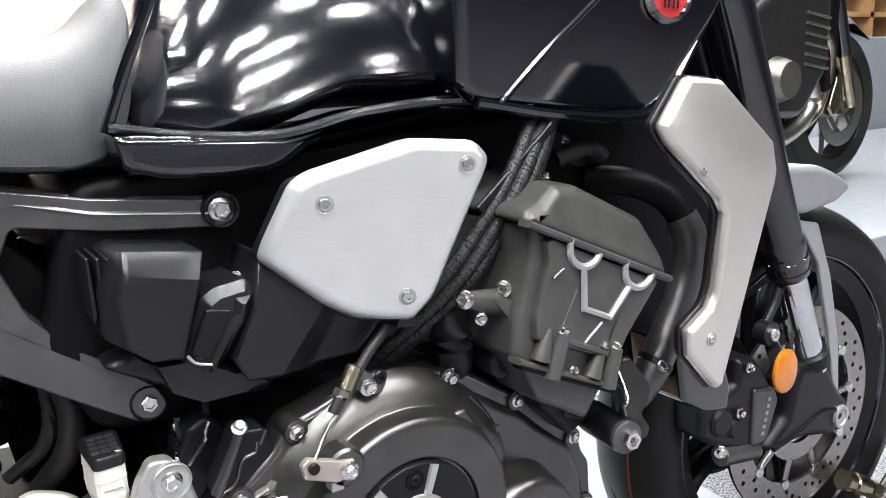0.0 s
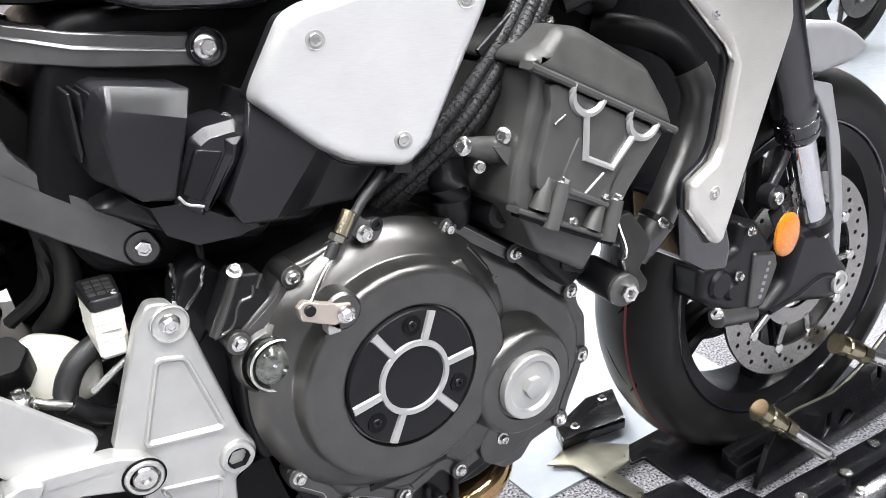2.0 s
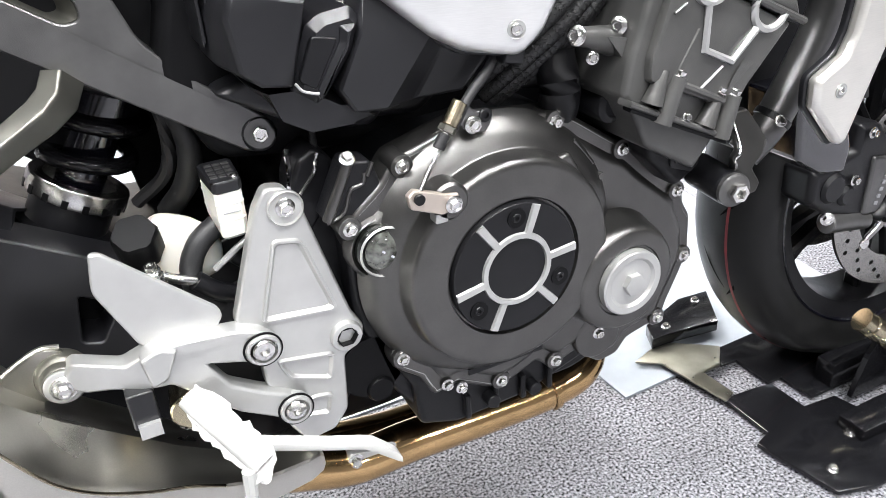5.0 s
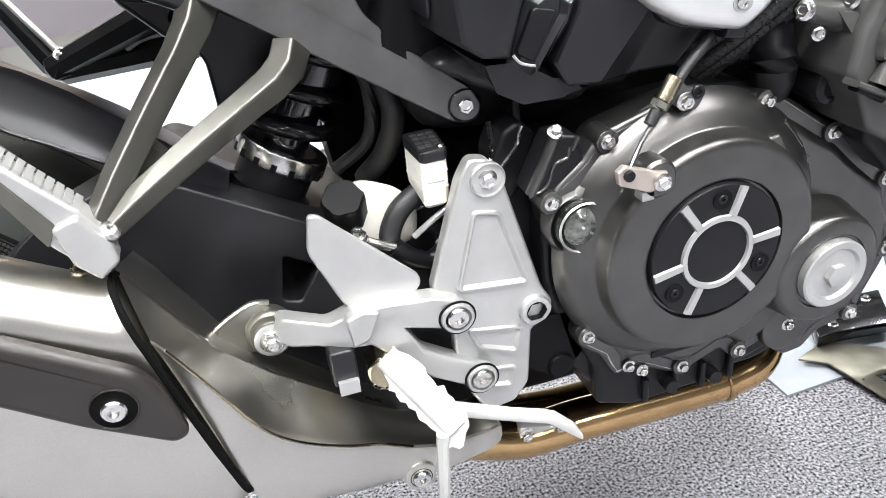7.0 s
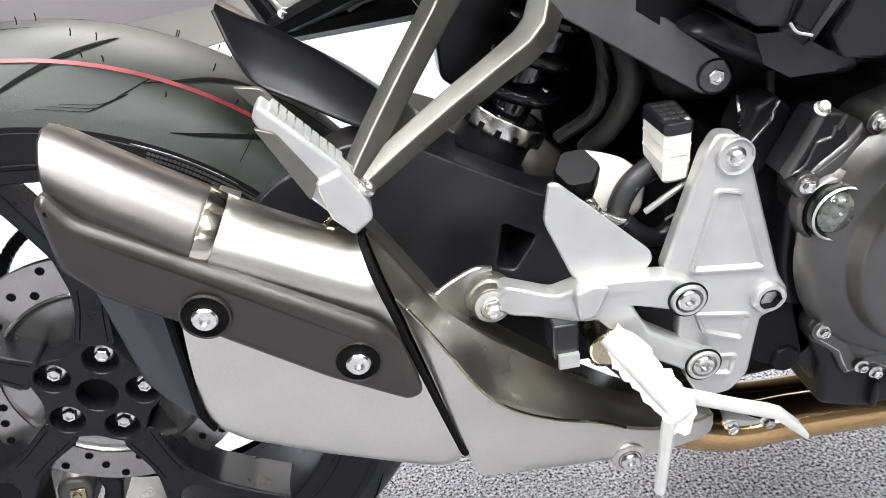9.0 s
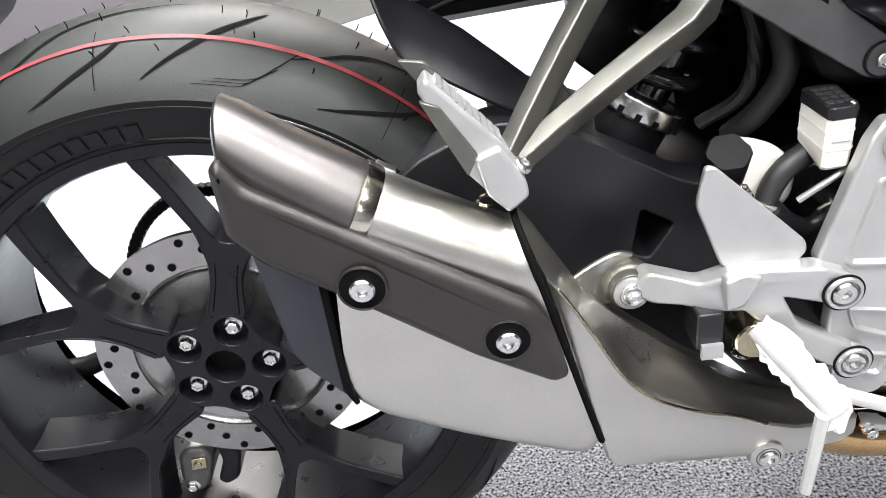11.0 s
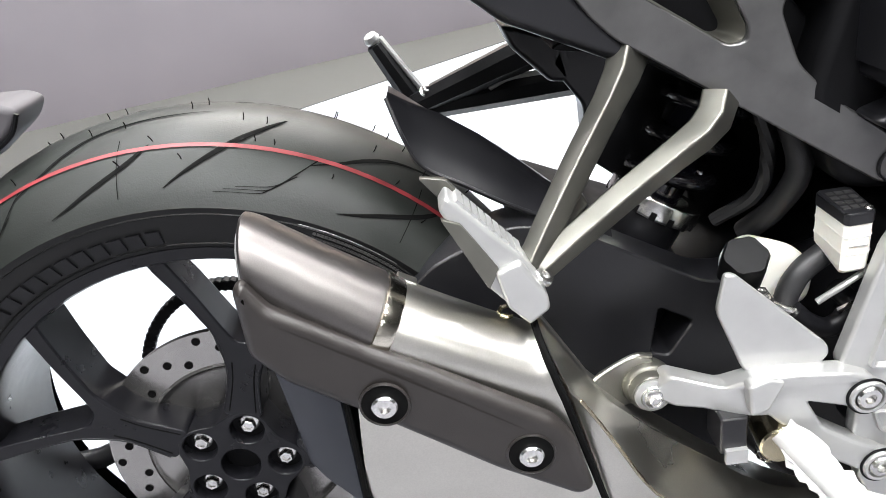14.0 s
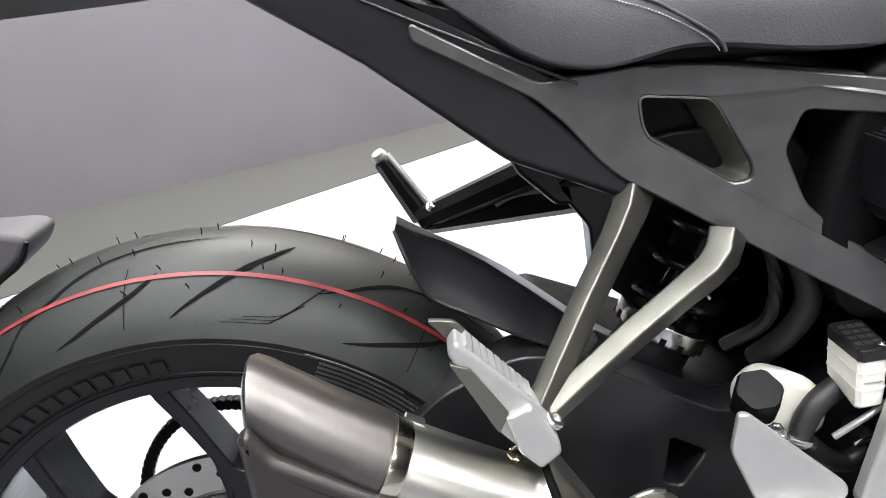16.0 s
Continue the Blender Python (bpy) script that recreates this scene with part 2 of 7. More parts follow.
def curve_pts(pts, n=8):
    """A smooth line through the points."""
    ps = [Vector(p) for p in pts]
    ps = [2 * ps[0] - ps[1]] + ps + [2 * ps[-1] - ps[-2]]
    out = []
    for i in range(1, len(ps) - 2):
        a, b, c, d = ps[i - 1 : i + 3]
        for j in range(n):
            t = j / n
            out.append(0.5 * (2 * b + (c - a) * t + (2 * a - 5 * b + 4 * c - d) * t * t + (3 * b - a - 3 * c + d) * t ** 3))
    out.append(ps[-2])
    return out


def tube(pts, r, seg=12, n=8, bm=None, taper=None, straight=False):
    """A round bar along a smooth line through pts. taper: end radius."""
    bm = bm or bmesh.new()
    line = [Vector(p) for p in pts] if straight else curve_pts(pts, n)
    ref = Vector((0.13, 0.21, 0.97))
    vs = []
    for i, p in enumerate(line):
        d = (line[min(i + 1, len(line) - 1)] - line[max(i - 1, 0)]).normalized()
        u = d.cross(ref).normalized()
        w = d.cross(u)
        s = r if taper is None else r + (taper - r) * i / (len(line) - 1)
        vs.append([bm.verts.new(p + s * (u * math.cos(2 * math.pi * k / seg) + w * math.sin(2 * math.pi * k / seg))) for k in range(seg)])
    bridge(bm, vs)
    bm.faces.new(vs[0])
    bm.faces.new(vs[-1])
    return bm


def box(x0, x1, y0, y1, z0, z1, bm=None, m=None):
    bm = bm or bmesh.new()
    vs = [bm.verts.new(((m or Matrix()) @ Vector((x, y, z)))) for x in (x0, x1) for y in (y0, y1) for z in (z0, z1)]
    for f in ((0, 1, 3, 2), (4, 6, 7, 5), (0, 4, 5, 1), (2, 3, 7, 6), (0, 2, 6, 4), (1, 5, 7, 3)):
        bm.faces.new([vs[i] for i in f])
    return bm


def loft(rings, cap=True, bm=None):
    bm = bm or bmesh.new()
    vs = [[bm.verts.new(p) for p in ring] for ring in rings]
    bridge(bm, vs)
    if cap:
        bm.faces.new(vs[0])
        bm.faces.new(vs[-1])
    return bm


def bar(p, q, w, h, ew=None, eh=None, up=(0, 1, 0)):
    """A straight bar of a rounded oblong section from p to q; w along up."""
    p, q, up = Vector(p), Vector(q), Vector(up)
    d = (q - p).normalized()
    s = d.cross(up).normalized()
    u = s.cross(d)
    rings = []
    for c, a, b in ((p, w, h), (q, ew or w, eh or h)):
        k = 0.3 * min(a, b)
        prof = [(a / 2 - k, b / 2), (a / 2, b / 2 - k), (a / 2, -b / 2 + k), (a / 2 - k, -b / 2), (-a / 2 + k, -b / 2), (-a / 2, -b / 2 + k), (-a / 2, b / 2 - k), (-a / 2 + k, b / 2)]
        rings.append([c + u * x + s * y for x, y in prof])
    return loft(rings)


def limb(stations, e=0.24, k=24, roll=0.0, size=1.0):
    """A cast limb: each station gives its middle, its half width across and its half height; the sections are rounded oblongs, rolled about the limb."""
    ca, sa = math.cos(roll), math.sin(roll)
    pts = [Vector(c) for c, w, h in stations]
    rings = []
    for i, (c, w, h) in enumerate(stations):
        d = (pts[min(i + 1, len(pts) - 1)] - pts[max(i - 1, 0)]).normalized()
        s = d.cross(Vector((0, 1, 0))).normalized()
        u = s.cross(d)
        s, u = s * ca + u * sa, u * ca - s * sa
        ring = []
        for j in range(k):
            a = 2 * math.pi * j / k
            x, y = math.copysign(abs(math.cos(a)) ** e, math.cos(a)), math.copysign(abs(math.sin(a)) ** e, math.sin(a))
            ring.append(Vector(c) + (u * x * w + s * y * h) * size)
        rings.append(ring)
    return loft(rings)


def bolt_meshes():
    """Heads of unit radius that stand along z: a flanged hex bolt, a socket head and a star socket."""
    made = {}
    for kind in ("hex", "socket"):
        bm = bmesh.new()
        if kind == "hex":
            lathe([(0, 0), (1, 0), (1.0, 0.14), (0.8, 0.26), (0.0, 0.26)], (0, 0, 0), (0, 0, 1), 20, bm)
            lathe([(0.0, 0.2), (0.70, 0.2), (0.70, 0.78), (0.62, 0.86), (0.42, 0.86), (0.36, 0.70), (0, 0.70)], (0, 0, 0), (0, 0, 1), 6, bm)
        else:
            lathe([(0, 0), (1, 0), (1.0, 0.35), (0.86, 0.52), (0.52, 0.55)], (0, 0, 0), (0, 0, 1), 20, bm)
            ring = lathe([(0.56, 0.55), (0.46, 0.54), (0.44, 0.2), (0, 0.2)], (0, 0, 0), (0, 0, 1), 12, bm)
        bmesh.ops.recalc_face_normals(bm, faces=bm.faces)
        me = bpy.data.meshes.new(kind + "_head")
        bm.to_mesh(me)
        bm.free()
        me.materials.append(STEEL)
        me.shade_smooth()
        me.set_sharp_from_angle(angle=radians(35))
        made[kind] = me
    dark = made["socket"].copy()
    dark.materials.clear()
    dark.materials.append(CASE_DARK)
    made["dark"] = dark
    return made


BOLTS = bolt_meshes()


def bolt(parent, c, r, kind="hex", axis=(0, -1, 0), turn=0.0, name="bolt", label=""):
    ob = new(name, BOLTS[kind])
    ob.parent = parent
    if parent.type == "EMPTY":
        ob.matrix_parent_inverse = Matrix.Translation(-parent.matrix_basis.translation)
    r = 0.70 * r
    ob.matrix_basis = aim(c, axis) @ pose(0, 0, 0, 0, 0, turn if turn else random.uniform(0, 60)) @ Matrix.Diagonal((r, r, r, 1))
    if label:
        ob["label"] = label
    return ob


def planar(p, q, s):
    """The plane y = a + b x + c z through three points."""
    m = Matrix(((1, p[0], p[2]), (1, q[0], q[2]), (1, s[0], s[2]))).inverted() @ Vector((p[1], q[1], s[1]))
    return m


def strip_on(pts, fn, w, lift=0.0006, wide=None):
    """A thin band along a line of surface parameters; fn(u, v) gives the place, w the half width in v or u."""
    bm = bmesh.new()
    rows = []
    for i, (u, v) in enumerate(pts):
        a, b = pts[max(i - 1, 0)], pts[min(i + 1, len(pts) - 1)]
        d = Vector((b[0] - a[0], b[1] - a[1])).normalized()
        nrm = Vector((-d.y, d.x))
        s = w * (wide(i / (len(pts) - 1)) if wide else 1)
        rows.append([bm.verts.new(fn(u + nrm.x * k * s, v + nrm.y * k * s, lift)) for k in (-1, 1)])
    bridge(bm, rows, closed=False)
    return bm


def facets(verts, faces, rim, back):
    """A faceted moulding: named corners, the faces between them, and the rim drawn straight back to y = back."""
    bm = bmesh.new()
    vs = {k: bm.verts.new(p) for k, p in verts.items()}
    for f in faces:
        bm.faces.new([vs[k] for k in f])
    far = [bm.verts.new((verts[k][0], back, verts[k][2])) for k in rim]
    for i, k in enumerate(rim):
        j = (i + 1) % len(rim)
        bm.faces.new((vs[k], vs[rim[j]], far[j], far[i]))
    bm.faces.new(far)
    return bm


def settle(roots, fn):
    """Moves whole parts with all that sits on them: fn gives the new place of each place."""
    for root in roots:
        for o in (root, *root.children_recursive):
            if o.data.name.endswith("_head") or "_head." in o.data.name:
                o.location = fn(*o.location)
            else:
                for v in o.data.vertices:
                    v.co = fn(*v.co)


# ---------------------------------------------------------------- hall
BOARD_TOP = 0.87
floor = part("floor", box(-14, 14, -9, 14, -0.06, 0.0), CARPET, smooth=False)
tagged(floor, "grey loop-pile carpet covering the hall floor", "floor", kind="structure")

def ground_poly(name, pts, z0, z1, material):
    bm = bmesh.new()
    lo = [bm.verts.new((x, y, z0)) for x, y in pts]
    hi = [bm.verts.new((x, y, z1)) for x, y in pts]
    bridge(bm, [lo, hi])
    bm.faces.new(lo)
    bm.faces.new(hi)
    return part(name, bm, material, smooth=False)


white = ground_poly("floor_panel", [(-3.1, 0.17), (1.03, 0.17), (1.035, 0.0), (1.56, 0.02), (1.62, 0.60), (9.0, 0.60), (9.0, 8.3), (2.41, 4.9)], 0.0, 0.004, FLOORW)
tagged(white, "white glossy floor panel behind the motorcycle", "floor panel", kind="structure")
strip = ground_poly("floor_strip", [(-3.1, 0.18), (2.40, 4.9), (-7.0, 0.03)], 0.0, 0.005, STRIP)
tagged(strip, "dark grey floor strip along the mauve board", "floor strip", kind="structure")
board = ground_poly("display_board", [(-7.0, 0.03), (9.0, 8.32), (8.96, 8.40), (-7.04, 0.11)], 0.0, BOARD_TOP, MAUVE)
tagged(board, "plain mauve-grey display board standing behind the motorcycle", "wall panel", kind="structure")
for name, b in (("wall_north", (-14, 14, 13.9, 14.1)), ("wall_south", (-14, 14, -9.1, -8.9)), ("wall_east", (13.9, 14.1, -9, 14)), ("wall_west", (-14.1, -13.9, -9, 14))):
    tagged(part(name, box(*b, 0, 5.0), WALLM, smooth=False), "plain light grey hall wall", "wall", kind="structure")
tagged(part("ceiling", box(-14, 14, -9, 14, 5.0, 5.2), CEILM, smooth=False), "dark hall ceiling with hanging lamps", "ceiling", kind="structure")
for i, (lx, ly) in enumerate(LAMP_SPOTS):
    lamp = thing("hanging_lamp", "white rectangular hall lamp hanging from the ceiling, in a set partly added as fill", "lamp", (lx, ly, LAMP_Z), "hall lamps")
    part("housing", box(lx - 0.20, lx + 0.20, ly - 0.16, ly + 0.16, LAMP_Z + 0.02, LAMP_Z + 0.12), FRAME, lamp)
    part("diffuser", box(lx - 0.17, lx + 0.17, ly - 0.13, ly + 0.13, LAMP_Z + 0.005, LAMP_Z + 0.018), GLOW, lamp)
    for dx in (-0.15, 0.15):
        part("cord", rod((lx + dx, ly, LAMP_Z + 0.12), (0, 0, 1), 0.006, 5.0 - LAMP_Z - 0.12, 6), DARK, lamp)
    ld = bpy.data.lights.new("lamp_light", "AREA")
    ld.shape, ld.size, ld.size_y, ld.energy, ld.color = "RECTANGLE", 0.34, 0.26, LAMP_WATTS, (0.97, 0.98, 1.0)
    lo = new("lamp_light", ld)
    lo.matrix_basis = pose(lx, ly, LAMP_Z - 0.005)

# Unseen overhead panel, added as fill to brighten the white floor.
panel = thing("light_panel", "unseen broad white panel added below the hall ceiling to brighten the floor", "lamp", (0.6, 3.3, LAMP_Z))
part("housing", box(-1.05, 2.25, 2.35, 4.25, LAMP_Z + 0.02, LAMP_Z + 0.10), FRAME, panel)
for k in range(4):
    part("diffuser", box(-1.0 + 0.81 * k, -0.23 + 0.81 * k, 2.4, 4.2, LAMP_Z + 0.005, LAMP_Z + 0.018), GLOW, panel)
for cx, cy in ((-1.0, 2.4), (2.2, 2.4), (-1.0, 4.2), (2.2, 4.2)):
    part("cord", rod((cx, cy, LAMP_Z + 0.10), (0, 0, 1), 0.006, 5.0 - LAMP_Z - 0.10, 6), DARK, panel)
pd = bpy.data.lights.new("panel_light", "AREA")
pd.shape, pd.size, pd.size_y, pd.energy, pd.color = "RECTANGLE", 3.2, 1.8, PANEL_WATTS, (0.97, 0.98, 1.0)
new("panel_light", pd).matrix_basis = pose(0.6, 3.3, LAMP_Z - 0.005)

# ---------------------------------------------------------------- the motorcycle
bike = thing("motorcycle", "black and silver naked sports motorcycle held upright in a wheel stand", "motorcycle")

# ---- rear wheel
RC = Vector((-0.003, 0.0, 0.322))


def rear_profile(s):
    """Radius and offset of the rear tyre's tread at s, -1 the near shoulder, 1 the far one."""
    a = s * 1.02
    return 0.2275 + 0.0965 * math.cos(a) ** 0.92, 0.0965 * math.sin(a) * 1.06


def rear_surface(u, v, lift=0.0):
    r, y = rear_profile(v)
    r += lift
    return (RC.x + r * math.cos(u), RC.y + y - (lift if v < -0.5 else 0), RC.z + r * math.sin(u))


EDGE = 1.12
SIDE = [(0.222, 0.072), (0.232, 0.079), (0.246, 0.085), (0.258, 0.0886), (0.266, 0.0912), (rear_profile(-EDGE)[0] + 0.0004, -rear_profile(-EDGE)[1] + 0.0002)]
prof = [(rear_profile(EDGE * (-1 + 0.1 * i))[0], -rear_profile(EDGE * (-1 + 0.1 * i))[1]) for i in range(21)]
RIM = [(0.2160, 0.058), (0.2190, 0.0745), (0.2210, 0.0778), (0.2285, 0.0795), (0.2315, 0.0795), (0.2325, 0.0745), (0.226, 0.066), (0.2255, -0.040), (0.2325, -0.052), (0.2310, -0.054), (0.2170, -0.046), (0.2165, -0.030), (0.2155, 0.0), (0.2155, 0.03)]
wheel = part("rear_wheel", lathe(RIM, RC, seg=96, close=True), WHEELM, bike, "black five-spoke rear wheel on a single-sided swingarm")
tyre = part("tyre", lathe(prof, RC, seg=128), RUBBER, wheel, "wide black rubber tyre with a red stripe")
part("sidewall", lathe(SIDE, RC, seg=128), SIDEWALL, tyre, "darker moulded sidewall")
part("sidewall", lathe([(r, -y) for r, y in SIDE[1:]], RC, seg=128), SIDEWALL, tyre)
part("sidewall_rib", lathe([(0.2640, 0.0902), (0.2650, 0.0916), (0.2660, 0.0910)], RC, seg=128), SIDEWALL, tyre)
part("sidewall_rib", lathe([(0.2350, 0.0805), (0.2360, 0.0818), (0.2370, 0.0812)], RC, seg=128), SIDEWALL, tyre)
stripe = part("stripe", strip_on([(2 * math.pi * i / 120, -0.575) for i in range(121)], rear_surface, 0.02), RED, tyre, "thin red ring on the tread")
def taper(q):
    return math.sin(math.pi * min(1, 0.03 + 0.94 * q)) ** 0.7


def along(pts, n=14):
    """Evenly spaced places on a smooth line through tread places (degrees, way across)."""
    line = curve_pts([(a, v, 0) for a, v in pts], n)
    return [(p.x, p.y) for p in line]


GROOVES = [[(105.7, -0.99), (101.8, -0.93), (96.3, -0.80), (92.9, -0.69), (90.0, -0.54)], [(87.4, -0.95), (81.8, -0.72), (77.5, -0.52), (74.2, -0.36), (71.3, -0.19)], [(111.5, -0.66), (106.9, -0.54), (103.0, -0.40), (98.8, -0.28), (92.3, -0.20), (86.9, -0.16), (81.3, -0.12)]]
SIPES = [[(79.9, -0.99), (73.5, -0.98), (71.6, -0.94), (69.6, -0.86)], [(76.6, -0.94), (71.0, -0.90), (68.0, -0.76), (65.2, -0.57)], [(78.4, -0.965), (72.2, -0.945), (70.2, -0.88), (67.8, -0.78)]]
for k in range(8):
    for sg, turn in ((1, 0.0), (-1, 22.5)):
        for g in GROOVES:
            part("tread_groove", strip_on([(radians(a - 45 * k + turn), sg * v) for a, v in along(g)], rear_surface, 0.0125, 0.0005, taper), GROOVE, tyre)
        for g in SIPES:
            part("sipe", strip_on([(radians(a - 45 * k + turn), sg * v) for a, v in along(g, 8)], rear_surface, 0.0022, 0.0005), GROOVE, tyre)
    part("mould_line", strip_on([(radians(94.5 - 45 * k), -0.99 + 0.05 * t) for t in range(12)], rear_surface, 0.0012, 0.0004), GROOVE, tyre)
bmn = bmesh.new()
rnd = random.Random(4)
for k in range(150):
    u, v = rnd.uniform(0, 2 * math.pi), rnd.choice((-0.72, -0.5, -0.25, -0.05, 0.1, 0.3)) + rnd.uniform(-0.03, 0.03)
    p, q = Vector(rear_surface(u, v)), Vector(rear_surface(u, v, 0.006))
    tube([p, (p + q) / 2 + Vector((0.0004, 0, 0)), q], 0.0005, 5, 1, bmn)
part("rubber_nubs", bmn, GROOVE, tyre, "short moulding whiskers on the tread", kind="stuff")


def sidewall(u, r, lift):
    y = -0.085 - (0.30 if r > 0.246 else 0.43) * (r - 0.246) - lift
    return (RC.x + r * math.cos(u), RC.y + y, RC.z + r * math.sin(u))


for a0 in (radians(128), radians(308)):
    for k in range(11):
        bm = bmesh.new()
        u0, u1 = a0 - k * 0.062, a0 - k * 0.062 - 0.046
        rings = [[bm.verts.new(sidewall(u, r, lift)) for u, r in ((u0, 0.2395), (u0, 0.2515), (u1, 0.2515), (u1, 0.2395))] for lift in (-0.001, 0.0022)]
        bridge(bm, rings)
        bm.faces.new(rings[1])
        part("sidewall_bar", bm, CASE_DARK, tyre)
bm = bmesh.new()
for row in range(4):
    for k in range(32):
        u, r = radians(63) - k * 0.0125, 0.2480 + row * 0.0046
        p, q = Vector(sidewall(u, r, 0.0)), Vector(sidewall(u - 0.006, r + 0.003, 0.001))
        box(-0.0013, 0.0013, -0.0012, 0.0008, -0.0011, 0.0011, bm, Matrix.Translation(p) @ pose(0, 0, 0, 0, 35, 0))
part("moulded_line", tube([sidewall(radians(66 - 2 * k), 0.2665, 0.0002) for k in range(10)], 0.0008, 6, 2), FRAME, tyre)
part("sidewall_texture", bm, FRAME, tyre, "chequered grip texture on the sidewall", kind="stuff")
# hub and spokes
NUTS = [radians(141 + 72 * k) for k in range(5)]


def star(a):
    """The hub's outline: a lobe round each wheel nut."""
    r = 0.0500 + 0.0115 * (0.5 + 0.5 * math.cos(5 * (a - NUTS[0] - 0.04)))
    return (RC.x + r * math.cos(a), RC.z + r * math.sin(a))


def ring_at(x, z, r, n=28):
    return [(x + r * math.cos(2 * math.pi * i / n), z + r * math.sin(2 * math.pi * i / n)) for i in range(n)]


wells = [ring_at(RC.x, RC.z, 0.0185)] + [ring_at(RC.x + 0.0415 * math.cos(a), RC.z + 0.0415 * math.sin(a), 0.0158) for a in NUTS]
hub = part("hub", holed([star(2 * math.pi * i / 90) for i in range(90)], wells, -0.0668, -0.030), WHEELM, wheel, "", 0.0012)
part("axle_bore", lathe([(0.0192, 0.036), (0.0186, 0.040), (0.0186, 0.048), (0.0, 0.046)], RC, seg=32), DARK, wheel)
ARM = [(0.0560, 0.0175), (0.070, 0.0162), (0.095, 0.0145), (0.114, 0.0165), (0.145, 0.0280), (0.176, 0.0530), (0.211, 0.0850), (0.217, 0.0700), (0.182, 0.0410), (0.147, 0.0150), (0.138, 0.0070)]
SPOKE = fillet([(r, -w) for r, w in ARM] + [(r, w) for r, w in reversed(ARM)], 0.006)
for k in range(5):
    a = radians(147 + 72 * k)
    d, s = Vector((math.cos(a), 0, math.sin(a))), Vector((-math.sin(a), 0, math.cos(a)))
    part("spoke", pillow(SPOKE, -0.0665, -0.022, 0.0022, 0.003, 3, fn=lambda r, y, w: RC + d * r + s * w * (1 + 2.2 * (y + 0.0665)) + Vector((0, y - 0.06 * (r - 0.058), 0))), WHEELM, wheel)
    for sg in (-1, 1):
        part("spoke_edge", tube([RC + d * r + s * sg * w + Vector((0, -0.0660 - 0.06 * (r - 0.058), 0)) for r, w in ((0.062, 0.0165), (0.095, 0.0128), (0.114, 0.0148), (0.145, 0.0262), (0.176, 0.0510), (0.202, 0.0750))], 0.0011, 6, 4), WHEELM, wheel)
        part("spoke_groove", tube([RC + d * r + s * sg * w + Vector((0, -0.0664 - 0.06 * (r - 0.058), 0)) for r, w in ((0.062, 0.0118), (0.095, 0.0092), (0.116, 0.0100))], 0.0007, 6, 4), GROOVE, wheel)
for k, a in enumerate(NUTS):
    c = RC + Vector((0.0415 * math.cos(a), -0.0540, 0.0415 * math.sin(a)))
    part("nut_seat", lathe([(0.0161, 0.008), (0.0158, 0.0004), (0.0120, 0.0), (0, 0.0)], c, seg=28), DARK, wheel)
    bolt(wheel, c, 0.0138, "hex", turn=7 + 9 * k, name="wheel_nut", label="bright domed steel wheel nut sunk in its well")
settle([wheel], lambda x, y, z: (x - 0.003, y, z - 0.001))
# rear disc, far side of the hub
disc = part("brake_disc", lathe([(0.0965, -0.003), (0.1315, -0.003), (0.1315, 0.003), (0.0965, 0.003)], RC + Vector((0, -0.038, 0)), seg=72, close=True), DISC, bike, "drilled steel rear brake disc")
part("disc_carrier", lathe([(0.03, -0.02), (0.090, -0.008), (0.0960, -0.004), (0.0960, 0.0066), (0.0940, 0.0076), (0.0920, 0.0060), (0.088, 0.003), (0.060, 0.0), (0.03, -0.002)], RC + Vector((0, -0.034, 0)), seg=56), DISC, disc)
bm = bmesh.new()
for k in range(40):
    a, r = 2 * math.pi * k / 40, (0.1040, 0.1135, 0.1240)[k % 3]
    rod(RC + Vector((r * math.cos(a), -0.0412, r * math.sin(a))), (0, -1, 0), 0.0040, 0.0006, 10, 0, bm)
part("drilled_ring", bm, GROOVE, disc, kind="stuff")
# caliper below the hub
cal = part("rear_caliper", pillow(fillet([(-0.094, 0.196), (-0.083, 0.206), (-0.064, 0.203), (-0.058, 0.188), (-0.070, 0.152), (-0.082, 0.142), (-0.096, 0.148), (-0.099, 0.165)], 0.006), -0.046, 0.02, 0.006, 0, 4), HEAD, bike, "small cast rear brake caliper with a brass pad pin")
bolt(cal, (-0.087, -0.047, 0.156), 0.0105, "hex")
part("pad_pin", rod((-0.076, -0.044, 0.186), (0.3, -1, 0), 0.0042, 0.008, 12), BRASS, cal, "brassy pad pin")
part("pad_spring", pillow(fillet([(-0.083, 0.178), (-0.066, 0.180), (-0.064, 0.194), (-0.080, 0.194)], 0.002), -0.049, -0.045, 0.001), BRASS, cal)
part("caliper_yoke", pillow(fillet([(-0.055, 0.214), (-0.040, 0.212), (-0.030, 0.184), (-0.040, 0.150), (-0.056, 0.142), (-0.064, 0.150), (-0.052, 0.176)], 0.006), -0.040, 0.01, 0.005, 0, 3), CASE_DARK, cal)
part("caliper_bracket", pillow(fillet([(0.016, 0.256), (0.040, 0.252), (0.044, 0.205), (0.030, 0.192), (0.014, 0.200), (0.012, 0.232)], 0.005), -0.040, -0.025, 0.003), CASE_DARK, cal)
part("bracket_pad", pillow(fillet([(0.018, 0.254), (0.038, 0.250), (0.036, 0.236), (0.018, 0.238)], 0.003), -0.043, -0.036, 0.002), CAST, cal)
bolt(cal, (0.024, -0.041, 0.222), 0.007, "hex")
# chain guard edge behind the wheel
bm = bmesh.new()
for k in range(26):
    a = radians(60 + 4.2 * k)
    c = Vector((0.0 + 0.098 * math.cos(a) - 0.02, 0.055, 0.34 + 0.115 * math.sin(a)))
    rod(c, (0, -1, 0), 0.0062, 0.012, 8, 0.2, bm)
